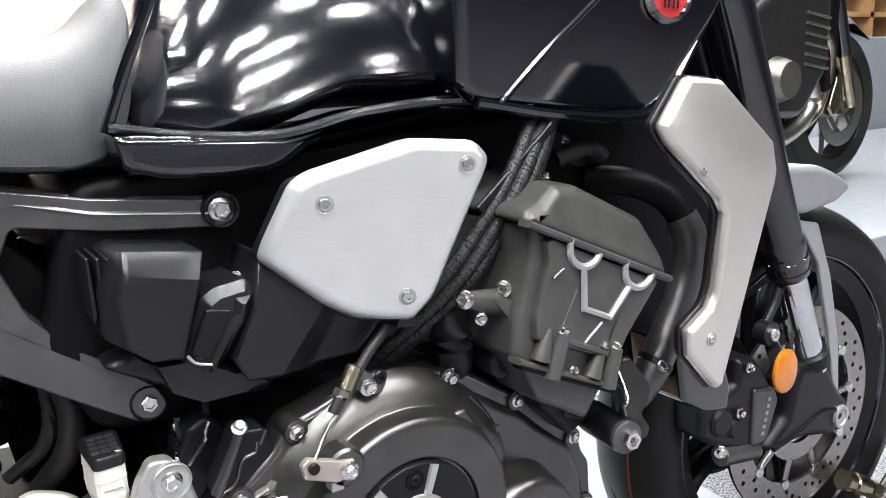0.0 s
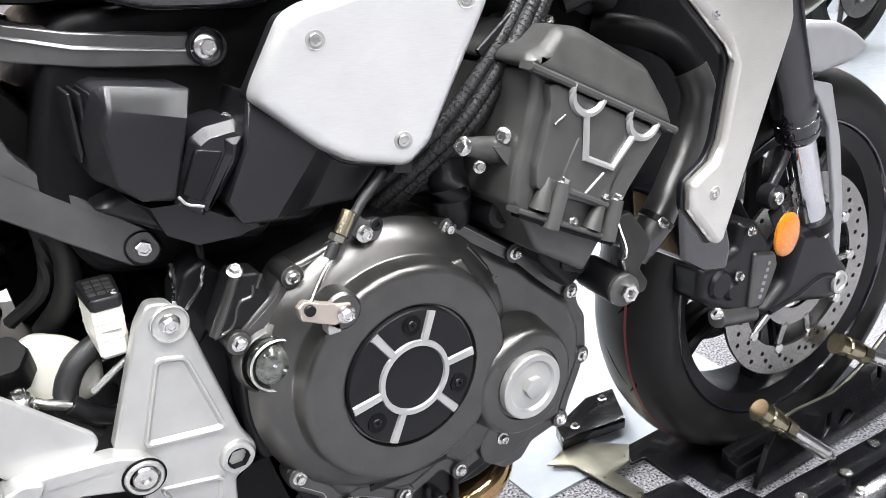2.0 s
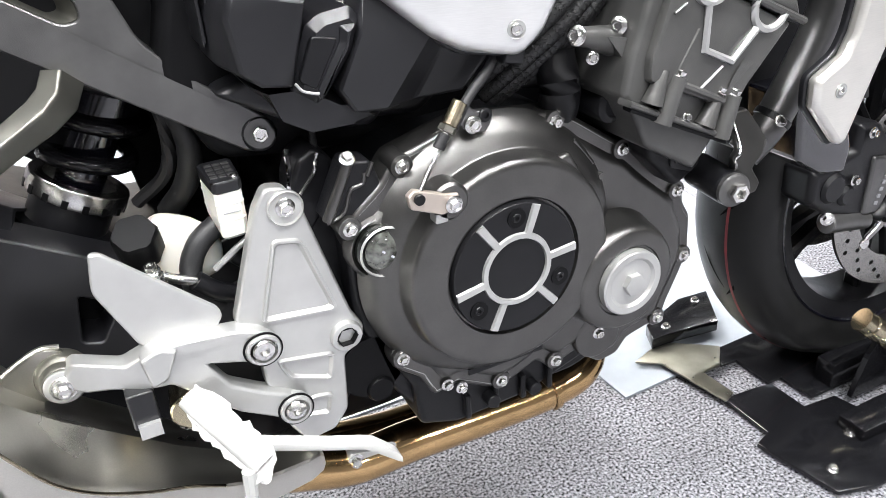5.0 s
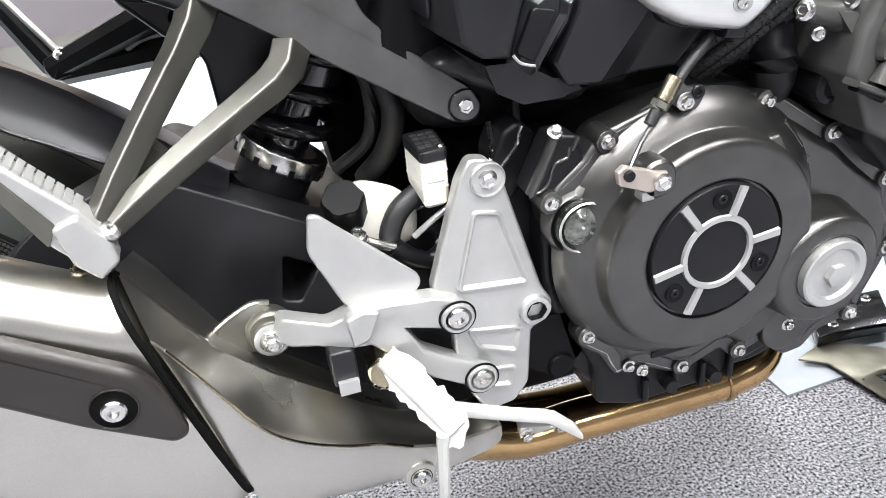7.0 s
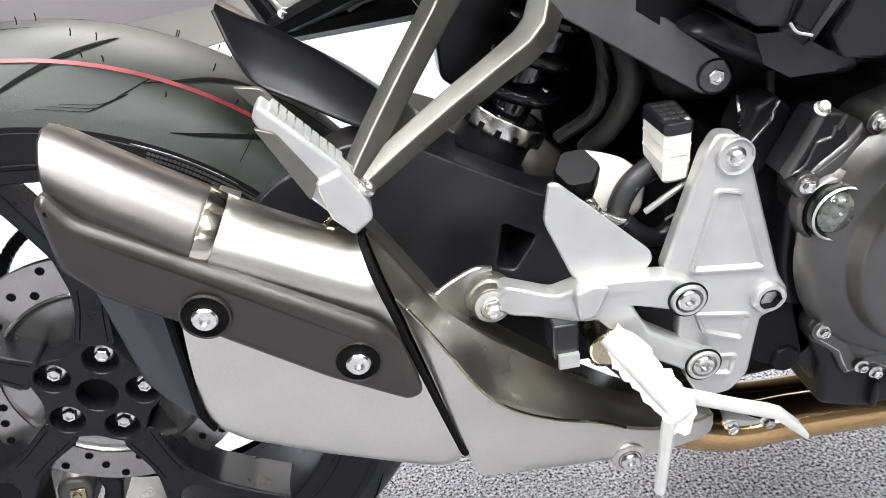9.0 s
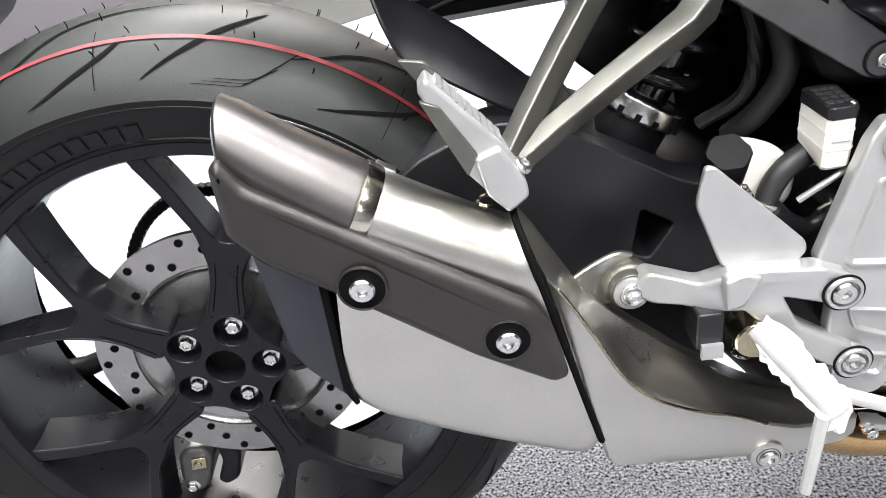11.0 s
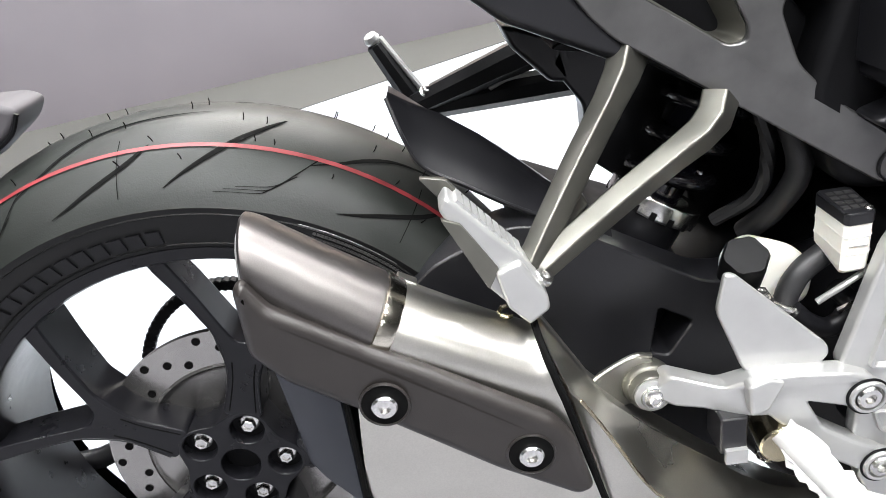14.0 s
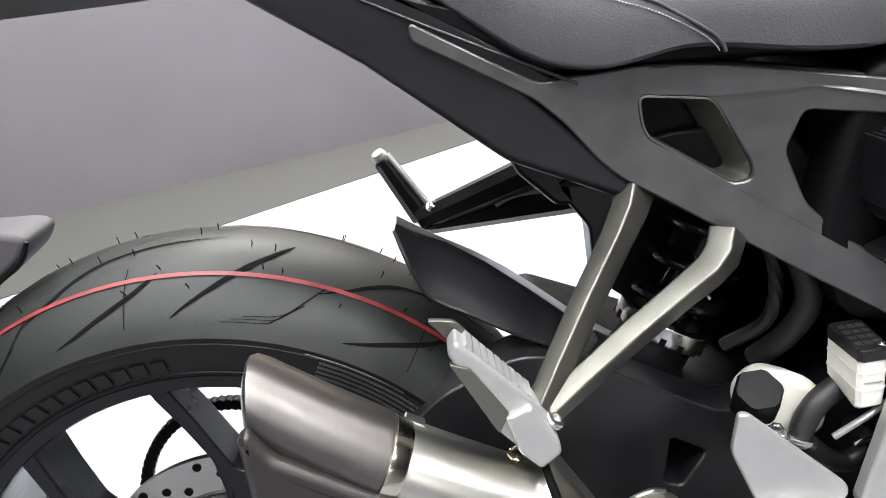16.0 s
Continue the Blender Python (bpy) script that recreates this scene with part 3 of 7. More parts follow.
part("drive_chain", bm, DARK, bike, "dark roller chain on the far side of the wheel")

# ---- swingarm, shock, hugger
sw = part("swingarm", holed(fillet([(0.60, 0.485), (0.565, 0.49), (0.48, 0.468), (0.416, 0.473), (0.344, 0.515), (0.304, 0.538), (0.262, 0.545), (0.20, 0.52), (0.12, 0.45), (0.06, 0.36), (0.10, 0.335), (0.22, 0.40), (0.33, 0.37), (0.42, 0.365), (0.60, 0.36)], 0.012), [fillet([(0.377, 0.455), (0.405, 0.438), (0.385, 0.408), (0.370, 0.413)], 0.004)], -0.105, -0.062), PLASTIC, bike, "matt black cast swingarm with a triangular window", 0.006)
part("swingarm_beam", pillow(fillet([(0.60, 0.455), (0.44, 0.44), (0.30, 0.505), (0.27, 0.49), (0.34, 0.40), (0.60, 0.35)], 0.01), -0.063, 0.16, 0.0), DARK, sw)
part("linkage", pillow(fillet([(0.34, 0.40), (0.42, 0.46), (0.60, 0.48), (0.60, 0.25), (0.40, 0.255), (0.35, 0.30)], 0.01), -0.055, 0.05, 0.006, 0.0), DARK, sw, "black suspension linkage")
HUG = [((0.184, -0.082, 0.650), (0.186, -0.076, 0.653)), ((0.193, -0.092, 0.620), (0.200, -0.064, 0.640)), ((0.204, -0.094, 0.598), (0.222, -0.060, 0.627)), ((0.232, -0.094, 0.580), (0.250, -0.058, 0.606)), ((0.262, -0.093, 0.560), (0.282, -0.057, 0.577)), ((0.300, -0.090, 0.538), (0.315, -0.056, 0.546)), ((0.345, -0.088, 0.512), (0.350, -0.055, 0.520))]
rows = []
for k, (lo, hi) in enumerate(HUG):
    lo, hi, q = Vector(lo), Vector(hi), min(1, k / 2)
    mid = (lo + hi) / 2 + Vector((0, -0.001 * q, 0.001 * q))
    far = hi + Vector((0.022 * q, 0.020 + 0.080 * q, -0.045 * q))
    thick = Vector((0, 0.003, -0.004))
    rows.append([lo, lo.lerp(mid, 0.5) + Vector((0, -0.002 * q, 0)), mid, mid.lerp(hi, 0.5) + Vector((0, -0.001 * q, 0.001)), hi, hi.lerp(far, 0.5), far, far + thick, hi + thick, mid + thick, lo + thick])
hug = part("hugger", loft(rows), PLASTIC, bike, "black plastic wheel hugger with a pointed rear tip")
part("hugger_edge", tube([Vector(lo) + Vector((0, -0.0008, 0)) for lo, hi in HUG], 0.0016, 6, 4), PLASTIC, hug)

SHAX = Vector((0.50, 0.0, 0.86)).normalized()
SH = Vector((0.398, -0.020, 0.514)) - SHAX * 0.032
SM = aim(SH, SHAX)
shock = part("shock_absorber", lathe([(0, -0.03), (0.031, -0.03), (0.033, -0.012), (0.038, -0.010), (0.0395, -0.004), (0.034, 0.0), (0.034, 0.022), (0.0, 0.022)], SH, SHAX, 40), PLASTIC, bike, "black coil-over rear shock absorber with a silver adjuster ring")
ring = part("adjuster_ring", lathe([(0.030, 0.024), (0.0405, 0.024), (0.0415, 0.026), (0.0415, 0.038), (0.0405, 0.040), (0.030, 0.040)], SH, SHAX, 48, close=True), STEEL, shock, "notched silver preload ring")
for k in range(16):
    a = 2 * math.pi * (k + 0.3) / 16
    part("ring_notch", box(0.040, 0.0418, -0.0026, 0.0026, 0.0235, 0.0305, None, SM @ Matrix.Rotation(a, 4, "Z")), DARK, ring)
part("coil_spring", tube([SM @ Vector((0.0325 * math.cos(i * 0.33), 0.0325 * math.sin(i * 0.33), 0.046 + 0.125 * i / 72)) for i in range(73)], 0.0072, 12, 2), STAND, shock, "glossy black coil spring")
part("damper_body", rod(SH + SHAX * 0.02, SHAX, 0.020, 0.20, 24), TANK, shock)
part("shock_rod", rod(SH + SHAX * 0.045, SHAX, 0.011, 0.05, 20), CHROME, shock)
part("dust_sleeve", rod(SH + SHAX * 0.095, SHAX, 0.029, 0.070, 24), TANK, shock)
part("upper_mount", lathe([(0, 0.168), (0.040, 0.168), (0.044, 0.172), (0.044, 0.180), (0.030, 0.186), (0.028, 0.21), (0, 0.21)], SH, SHAX, 36), PLASTIC, shock)
part("inner_guard", pillow(fillet([(0.322, 0.632), (0.350, 0.592), (0.352, 0.541), (0.397, 0.502), (0.447, 0.573), (0.46, 0.64), (0.34, 0.66)], 0.006), 0.03, 0.06, 0.004), PLASTIC, shock)

part("battery_box", pillow(fillet([(0.455, 0.43), (0.56, 0.43), (0.57, 0.66), (0.43, 0.68), (0.437, 0.55)], 0.01), 0.03, 0.10, 0.006), DARK, shock)
carrier = part("plate_carrier", pillow(fillet([(-0.34, 0.698), (-0.150, 0.674), (-0.122, 0.673), (-0.109, 0.666), (-0.119, 0.650), (-0.140, 0.636), (-0.160, 0.622), (-0.34, 0.593)], 0.008), -0.03, 0.03, 0.006, 0.006, 4), SMOKE, bike, "smoke-grey plate carrier behind the rear tyre")
part("carrier_arm", tube([(-0.30, 0.0, 0.60), (-0.36, 0.0, 0.45), (-0.25, 0.06, 0.25), (-0.02, 0.10, 0.32)], 0.012, 10, 5), CASE_DARK, carrier)
part("carrier_edge", tube([(x, -0.031, z - 0.001) for x, z in [(-0.109, 0.666), (-0.119, 0.650), (-0.140, 0.636), (-0.160, 0.622)]], 0.002, 6, 4), DARK, carrier)

# ---- muffler
ROLL = [(0.0, 0.0), (0.0012, 0.008), (0.0055, 0.0165), (0.0145, 0.0245), (0.027, 0.0285), (0.041, 0.0275), (0.056, 0.0215), (0.074, 0.0105), (0.093, -0.006), (0.105, -0.030)]
UPW = Vector((0.515, 0, 0.857))


def mix(rows, q):
    """The value at q of rows that begin with their own q."""
    for lo, hi in zip(rows, rows[1:]):
        if q <= hi[0]:
            f = (q - lo[0]) / (hi[0] - lo[0])
            return [u + (v - u) * f for u, v in zip(lo[1:], hi[1:])]
    return list(rows[-1][1:])


def rolled(top, y0, grow=0.0, bottom=None, size=1.0, sweep=0.0):
    """A section of the muffler: from the outer face at the place top it rolls over inwards; with a bottom it goes down the face to it."""
    t = Vector((top[0], 0, top[1]))
    rise = UPW - Vector((0.857, 0, -0.515)) * sweep
    mid = Vector((0, 0.05, 0)) + rise * 0.004
    pts = []
    for dy, w in ROLL:
        v = Vector((0, dy, 0)) + rise * w
        v = mid + (v - mid) * size
        pts.append(t + v + Vector((0, y0, 0)) + (v - mid).normalized() * grow)
    if bottom:
        b = Vector((bottom[0], 0, bottom[1]))
        up = (t - b).normalized()
        pts += [b + Vector((0, y0 + 0.098, 0)) - up * 0.004, b + Vector((0, y0 + 0.055, 0)) - up * 0.004]
        pts += [b + Vector((0, y0 + d, 0)) + up * h for d, h in ((0.026, -0.003), (0.013, 0.0015), (0.0045, 0.009), (0.001, 0.018), (0.0, 0.030))]
        n = (t - b).length
        pts += [b + Vector((0, y0 - 0.0025 * math.sin(math.pi * h / n), 0)) + up * h for h in (n * 0.4, n * 0.6, n * 0.8)]
    else:
        down = rise.normalized()
        pts += [t + Vector((0, y0 + 0.085, 0)) - down * 0.036, t + Vector((0, y0 + 0.03, 0)) - down * 0.038, t + Vector((0, y0 + 0.006, 0)) - down * 0.034]
    return pts


BODY = [(0.0, 0.150, 0.549, 0.1385, 0.414), (0.10, 0.162, 0.541, 0.141, 0.396), (0.2, 0.173, 0.534, 0.160, 0.379), (0.45, 0.205, 0.515, 0.213, 0.353), (0.7, 0.240, 0.495, 0.262, 0.333), (0.9, 0.266, 0.481, 0.297, 0.320), (0.97, 0.2735, 0.479, 0.3095, 0.322), (1.0, 0.2755, 0.479, 0.3145, 0.330)]
body_rows = []
for i in range(25):
    tx, tz, bx, bz = mix(BODY, i / 24)
    body_rows.append(rolled((tx, tz), -0.2405, 0.0, (bx, bz), 1.0, 1.1 * (i / 24) ** 2))
muf = part("muffler", loft(body_rows), STAINLESS, bike, "brushed stainless stub muffler with a dark end cap")
CAPR = [(0.096, 0.5905, -0.010, 0.70, 0.55), (0.0925, 0.5925, -0.005, 0.82, 0.55), (0.0920, 0.5930, -0.0010, 0.88, 0.55), (0.0940, 0.5918, 0.0010, 0.90, 0.55), (0.100, 0.5875, 0.0018, 0.91, 0.48), (0.128, 0.5655, 0.0016, 0.96, 0.25), (0.160, 0.5420, 0.0014, 1.0, 0.0), (0.1612, 0.5412, 0.0004, 1.0, 0.0), (0.1612, 0.5412, -0.004, 1.0, 0.0)]
part("end_cap", loft([rolled((x, z), -0.2405, g, None, k, w) for x, z, g, k, w in CAPR], cap=False), TIP, muf, "dark satin outlet cap")
part("outlet_rim", loft([rolled((x, z), -0.2405, g, None, k, 0.55) for x, z, g, k in ((0.0925, 0.5890, -0.006, 0.78), (0.0885, 0.5905, -0.005, 0.80), (0.0885, 0.5905, -0.009, 0.74), (0.110, 0.578, -0.010, 0.72), (0.130, 0.56, -0.012, 0.70))], cap=False), CAST, muf, "pale inner lip of the outlet")
part("outlet_shadow", loft([rolled((x, z), -0.2405, -0.013, None, 0.68, 0.5) for x, z in ((0.118, 0.570), (0.124, 0.566))]), DARK, muf)
part("strap", loft([rolled((0.1606 + 0.83 * q, 0.5415 - 0.50 * q), -0.2405, g, None, 1.0) for q, g in ((0.0, 0.0), (0.001, 0.0022), (0.004, 0.0024), (0.011, 0.0016), (0.0125, 0.0010), (0.013, 0.0))], cap=False), POLISHED, muf, "bright crimped band")
part("strap_tab", box(-0.007, 0.007, -0.006, 0.004, -0.001, 0.0035, None, Matrix.Translation((0.1845, -0.193, 0.556)) @ pose(0, 0, 0, 0, 31, 0)), STAINLESS, muf, "folded band end", 0.001)
part("rear_face", facets({"a": (0.1375, -0.2385, 0.507), "b": (0.1375, -0.2385, 0.418), "c": (0.1415, -0.233, 0.399), "d": (0.1085, -0.212, 0.417), "e": (0.1000, -0.217, 0.436), "f": (0.0935, -0.226, 0.530), "g": (0.115, -0.238, 0.522)}, ("abcdefg",), "abcdefg", -0.14), SMOKED, muf, "dark blue-grey rear face of the muffler", 0.003)
part("rear_seam", tube([(0.1385, -0.2405, 0.506), (0.1385, -0.2412, 0.46), (0.1388, -0.2405, 0.420), (0.1425, -0.236, 0.402)], 0.0022, 8, 5), GROOVE, muf)


def shield_face(x, y, z):
    """The shield follows the muffler and bends in towards its rear tip."""
    return (x, y - 0.08 * (x - 0.164) * (1 if x > 0.164 else 0) + max(0, 0.107 - x) * 0.22, z)


SHIELD_EDGE = fillet([(0.087, 0.590), (0.094, 0.595), (0.106, 0.577), (0.160, 0.5415), (0.210, 0.512), (0.268, 0.477), (0.279, 0.461), (0.2895, 0.419), (0.279, 0.414), (0.229, 0.441), (0.151, 0.4945), (0.106, 0.526), (0.087, 0.545)], 0.006, 5)
shield = part("heat_shield", loft([[Vector(shield_face(x, y, z)) for x, z in inset(SHIELD_EDGE, d)] for d, y in ((0.0, -0.2385), (0.0, -0.2435), (0.0006, -0.2455), (0.0026, -0.2475), (0.0050, -0.2488), (0.0075, -0.2490))]), SHIELD, muf, "dark brown-black muffler heat shield held by two bolts")
for c in ((0.1640, -0.2528, 0.5050), (0.2500, -0.2556, 0.4545)):
    part("bolt_recess", lathe([(0.0160, 0.0), (0.0158, 0.0016), (0.0151, 0.0020), (0.0145, 0.0016), (0.0143, 0.0008)], c, (-0.05, -1, 0), seg=36), SHIELD, shield, "pressed rim round the bolt")
    part("recess_shadow", lathe([(0.0146, 0.0006), (0.0144, 0.0011), (0.0, 0.0011)], c, (-0.05, -1, 0), seg=36), GROOVE, shield)
    bolt(shield, (c[0], c[1] - 0.0011, c[2]), 0.0116, "socket")
SEAMP = [body_rows[-1][k] + Vector((0.001, -0.0012, 0.0008)) for k in (7, 6, 5, 4, 3, 2, 1, 0, 19, 18, 17, 16, 15, 14, 13)]
part("end_seam", tube(SEAMP, 0.0026, 8, 3), GROOVE, muf, "dark gap between muffler and link box")


def link_section(bottom, ridge, crest, y0, y1):
    """The outer wall up to a weld ridge, a hollow that dips in from the ridge to the crest, and the inner wall."""
    bx, bz = bottom
    rx, rz = ridge
    cx, cz = crest
    h = rz - bz
    p = [(bx, y0 + 0.036, bz - 0.001), (bx, y0 + 0.018, bz + 0.001), (bx, y0 + 0.006, bz + min(0.010, h * 0.3))]
    p += [(bx + (rx - bx) * t, y0 + 0.0015 + 0.016 * h * math.sin(math.pi * t), bz + h * t) for t in (0.3, 0.5, 0.7, 0.88)]
    p += [(rx, y0 + 0.0005, rz - 0.002), (rx, y0 + 0.002, rz)]
    dip = min(0.005, 0.12 * abs(cz - rz) + 0.0025)
    p += [(rx + (cx - rx) * t, y0 + 0.002 + 0.042 * t, rz + (cz - rz) * t - dip * math.sin(math.pi * t) ** 0.8) for t in (0.12, 0.3, 0.5, 0.7, 0.88, 1.0)]
    p += [(cx, y0 + 0.049, cz - 0.003), (cx, y1, cz - 0.035), (bx, y1, bz)]
    return [Vector(q) for q in p]


LINKS = (((0.3140, 0.338), (0.2795, 0.486), (0.2655, 0.522), -0.2375, -0.10), ((0.3160, 0.322), (0.2865, 0.477), (0.277, 0.505), -0.2385, -0.10), ((0.320, 0.305), (0.2985, 0.456), (0.2935, 0.476), -0.2385, -0.10), ((0.326, 0.2955), (0.3145, 0.425), (0.315, 0.438), -0.2370, -0.10), ((0.336, 0.2925), (0.327, 0.400), (0.331, 0.420), -0.2350, -0.10), ((0.348, 0.290), (0.341, 0.380), (0.347, 0.4035), -0.2335, -0.10), ((0.368, 0.2865), (0.362, 0.362), (0.367, 0.386), -0.2310, -0.10), ((0.395, 0.281), (0.392, 0.346), (0.393, 0.364), -0.2285, -0.10), ((0.420, 0.2775), (0.418, 0.336), (0.418, 0.342), -0.2260, -0.10), ((0.445, 0.2735), (0.443, 0.322), (0.442, 0.325), -0.2235, -0.10), ((0.470, 0.2695), (0.468, 0.311), (0.467, 0.314), -0.2195, -0.11), ((0.490, 0.2685), (0.488, 0.306), (0.488, 0.309), -0.2145, -0.12), ((0.514, 0.268), (0.513, 0.302), (0.513, 0.304), -0.2090, -0.13), ((0.526, 0.270), (0.525, 0.299), (0.525, 0.301), -0.2030, -0.14), ((0.530, 0.276), (0.529, 0.293), (0.529, 0.295), -0.1980, -0.15))
cat = part("link_box", loft([link_section(*r) for r in LINKS]), STAINLESS, bike, "welded stainless link box below the foot rest")
part("bolt_lobe", lathe([(0.0, 0.0020), (0.0105, 0.0020), (0.0135, 0.0002), (0.0145, -0.006), (0, -0.006)], (0.4465, -0.2225, 0.287), seg=32), STAINLESS, cat, "welded boss round the bolt")
part("bolt_well", lathe([(0.0100, 0.0010), (0.0095, 0.0026), (0.0088, 0.0020), (0, 0.0016)], (0.4465, -0.2225, 0.287), seg=28), CASE_DARK, cat)
bolt(cat, (0.4465, -0.2245, 0.287), 0.0112, "socket", label="bright recessed socket bolt")
part("weld_bead", tube([(r[1][0], r[3] + 0.0005, r[1][1] - 0.0005) for r in LINKS[1:10]], 0.0013, 6, 4), HEATED, cat, "straw-tinted weld line")
part("hanger_plate", loft([[Vector((x, y, z)) for x, z in fillet([(0.308, 0.418), (0.316, 0.431), (0.342, 0.444), (0.356, 0.441), (0.362, 0.429), (0.352, 0.402), (0.328, 0.398)], 0.005)] for y in (-0.152, -0.147)]), STAINLESS, cat, "thin welded hanger plate", 0.001)
part("plate_flange", tube([(0.307, -0.153, 0.418), (0.3155, -0.154, 0.4315), (0.342, -0.153, 0.4450), (0.357, -0.150, 0.442)], 0.0024, 8, 5), STAINLESS, cat)
head_pipe = part("header_pipe", tube([(0.50, -0.150, 0.248), (0.565, -0.150, 0.225), (0.63, -0.150, 0.225), (0.72, -0.150, 0.222), (0.80, -0.150, 0.223), (0.845, -0.143, 0.234), (0.880, -0.105, 0.262), (0.905, -0.06, 0.31), (0.925, -0.05, 0.38), (0.94, -0.06, 0.46), (0.95, -0.07, 0.53)], 0.0215, 20, 8), GOLD, bike, "bronze-tinted exhaust header pipe under the engine")
part("collar", lathe([(0.0225, -0.004), (0.0245, -0.003), (0.0245, 0.003), (0.0225, 0.004)], (0.795, -0.150, 0.223), (0.99, 0.0, 0.05), 20), GOLD, head_pipe)
part("header_pipe_inner", tube([(0.50, -0.10, 0.224), (0.64, -0.10, 0.202), (0.78, -0.09, 0.205), (0.87, -0.05, 0.26), (0.92, -0.02, 0.45)], 0.021, 16, 8), GOLD, head_pipe)
part("pipe_bracket", pillow(fillet([(0.555, 0.232), (0.61, 0.222), (0.612, 0.236), (0.56, 0.25)], 0.004), -0.165, -0.15, 0.002), CAST, head_pipe)
for x in (0.565, 0.60):
    bolt(head_pipe, (x, -0.164, 0.240), 0.011, "hex")

# ---- rider's foot rest plates
YR = -0.204
plate = part("footrest_plate", pillow(fillet([(0.501, 0.540), (0.511, 0.5555), (0.526, 0.553), (0.537, 0.534), (0.566, 0.432), (0.575, 0.417), (0.571, 0.399), (0.557, 0.392), (0.558, 0.329), (0.546, 0.309), (0.520, 0.305), (0.503, 0.336), (0.505, 0.36), (0.490, 0.385), (0.488, 0.41), (0.480, 0.44), (0.473, 0.452)], 0.005), YR - 0.008, YR + 0.005, 0.003, 0.002), CAST, bike, "satin cast aluminium foot rest carrier plate")
for pts in ([(0.51, 0.514), (0.533, 0.509), (0.555, 0.44), (0.492, 0.447)], [(0.498, 0.411), (0.548, 0.401), (0.545, 0.37), (0.508, 0.387)], [(0.524, 0.36), (0.545, 0.356), (0.542, 0.331), (0.513, 0.339)]):
    o, i2 = fillet(pts, 0.006), inset(fillet(pts, 0.006), 0.0024)
    bm = bmesh.new()
    rings = [[bm.verts.new((x, y, z)) for x, z in ring] for ring, y in ((o, YR - 0.0078), (inset(o, 0.0008), YR - 0.0112), (i2, YR - 0.0112), (inset(i2, 0.0024), YR - 0.0079))]
    bridge(bm, rings)
    part("pocket_rim", bm, CAST, plate)
part("bolt_boss", lathe([(0.0142, 0.0), (0.0142, 0.003), (0.0134, 0.004), (0.0124, 0.0015), (0, 0.0015)], (0.524, YR - 0.008, 0.537), seg=32), CAST, plate)
bolt(plate, (0.524, YR - 0.009, 0.537), 0.0112, "hex")
PV = (0.558, 0.414)
part("pivot_socket", lathe([(0.0088, -0.012), (0.0088, 0.003), (0.0125, 0.003), (0.0138, 0.001), (0.0138, -0.01)], (PV[0], YR - 0.010, PV[1]), seg=32), CAST, plate, "hollow hexagon pivot socket")
part("socket_hole", lathe([(0.0092, 0.0), (0.0092, 0.0034), (0.0084, 0.0030), (0.0080, -0.008), (0, -0.008)], (PV[0], YR - 0.010, PV[1]), seg=6), DARK, plate)


def arm_bend(x, y, z):
    return (x, y + max(0, 0.415 - x) * 0.60, z)


arm = part("footrest_arm", pillow(fillet([(0.355, 0.436), (0.363, 0.447), (0.394, 0.446), (0.412, 0.460), (0.432, 0.462), (0.471, 0.460), (0.488, 0.454), (0.498, 0.444), (0.499, 0.432), (0.490, 0.424), (0.474, 0.430), (0.446, 0.438), (0.459, 0.413), (0.482, 0.398), (0.498, 0.390), (0.514, 0.378), (0.513, 0.364), (0.502, 0.360), (0.490, 0.368), (0.461, 0.386), (0.442, 0.405), (0.420, 0.429), (0.402, 0.424), (0.384, 0.424), (0.366, 0.420), (0.355, 0.424)], 0.004), YR - 0.028, YR - 0.010, 0.003, 0.002, 3, fn=arm_bend), CAST, bike, "forked aluminium arm between foot rest and muffler hanger")
for c in ((0.486, 0.439), (0.502, 0.374)):
    part("eye_gap", lathe([(0.0135, 0.0), (0.0150, 0.0), (0.0150, 0.0012), (0.0135, 0.0012)], (c[0], YR - 0.0282, c[1]), seg=32, close=True), DARK, arm)
    part("arm_eye", lathe([(0.0135, -0.006), (0.0135, 0.002), (0.0125, 0.0035), (0.0105, 0.0035), (0.0100, 0.0), (0.0, 0.0)], (c[0], YR - 0.028, c[1]), seg=32), CAST, arm)
    bolt(arm, (c[0], YR - 0.0275, c[1]), 0.0128, "socket")
part("arm_step", pillow(fillet([(0.405, 0.456), (0.418, 0.462), (0.430, 0.458), (0.42, 0.435), (0.408, 0.43)], 0.003), YR - 0.031, YR - 0.02, 0.003), CAST, arm)
heel = part("heel_guard", pillow(fillet([(0.396, 0.521), (0.403, 0.520), (0.471, 0.454), (0.473, 0.446), (0.459, 0.427), (0.412, 0.440), (0.391, 0.492)], 0.006), -0.183, -0.177, 0.002, 0.002), CAST, bike, "flat silver heel guard plate")
bar1 = part("brake_pedal", loft([[Vector((x, y + dy, z + dz)) for dy, dz in ((-0.006, -h), (0.006, -h), (0.0068, 0), (0.006, h), (-0.006, h), (-0.0068, 0))] for x, y, z, h in ((0.455, -0.222, 0.366, 0.005), (0.475, -0.232, 0.357, 0.0034), (0.528, -0.235, 0.335, 0.0030), (0.553, -0.235, 0.3245, 0.0032), (0.563, -0.236, 0.318, 0.0052), (0.579, -0.237, 0.3025, 0.0044), (0.583, -0.237, 0.298, 0.003))]), WHITE, bike, "long white-wrapped rear brake pedal")
peg = part("foot_rest", tube([(0.434, -0.205, 0.400), (0.442, -0.218, 0.391), (0.456, -0.240, 0.377), (0.470, -0.262, 0.362)], 0.0095, 14, 4), WHITE, bike, "rider's foot rest wrapped in clear white packing film")
rnd = random.Random(8)
fold = []
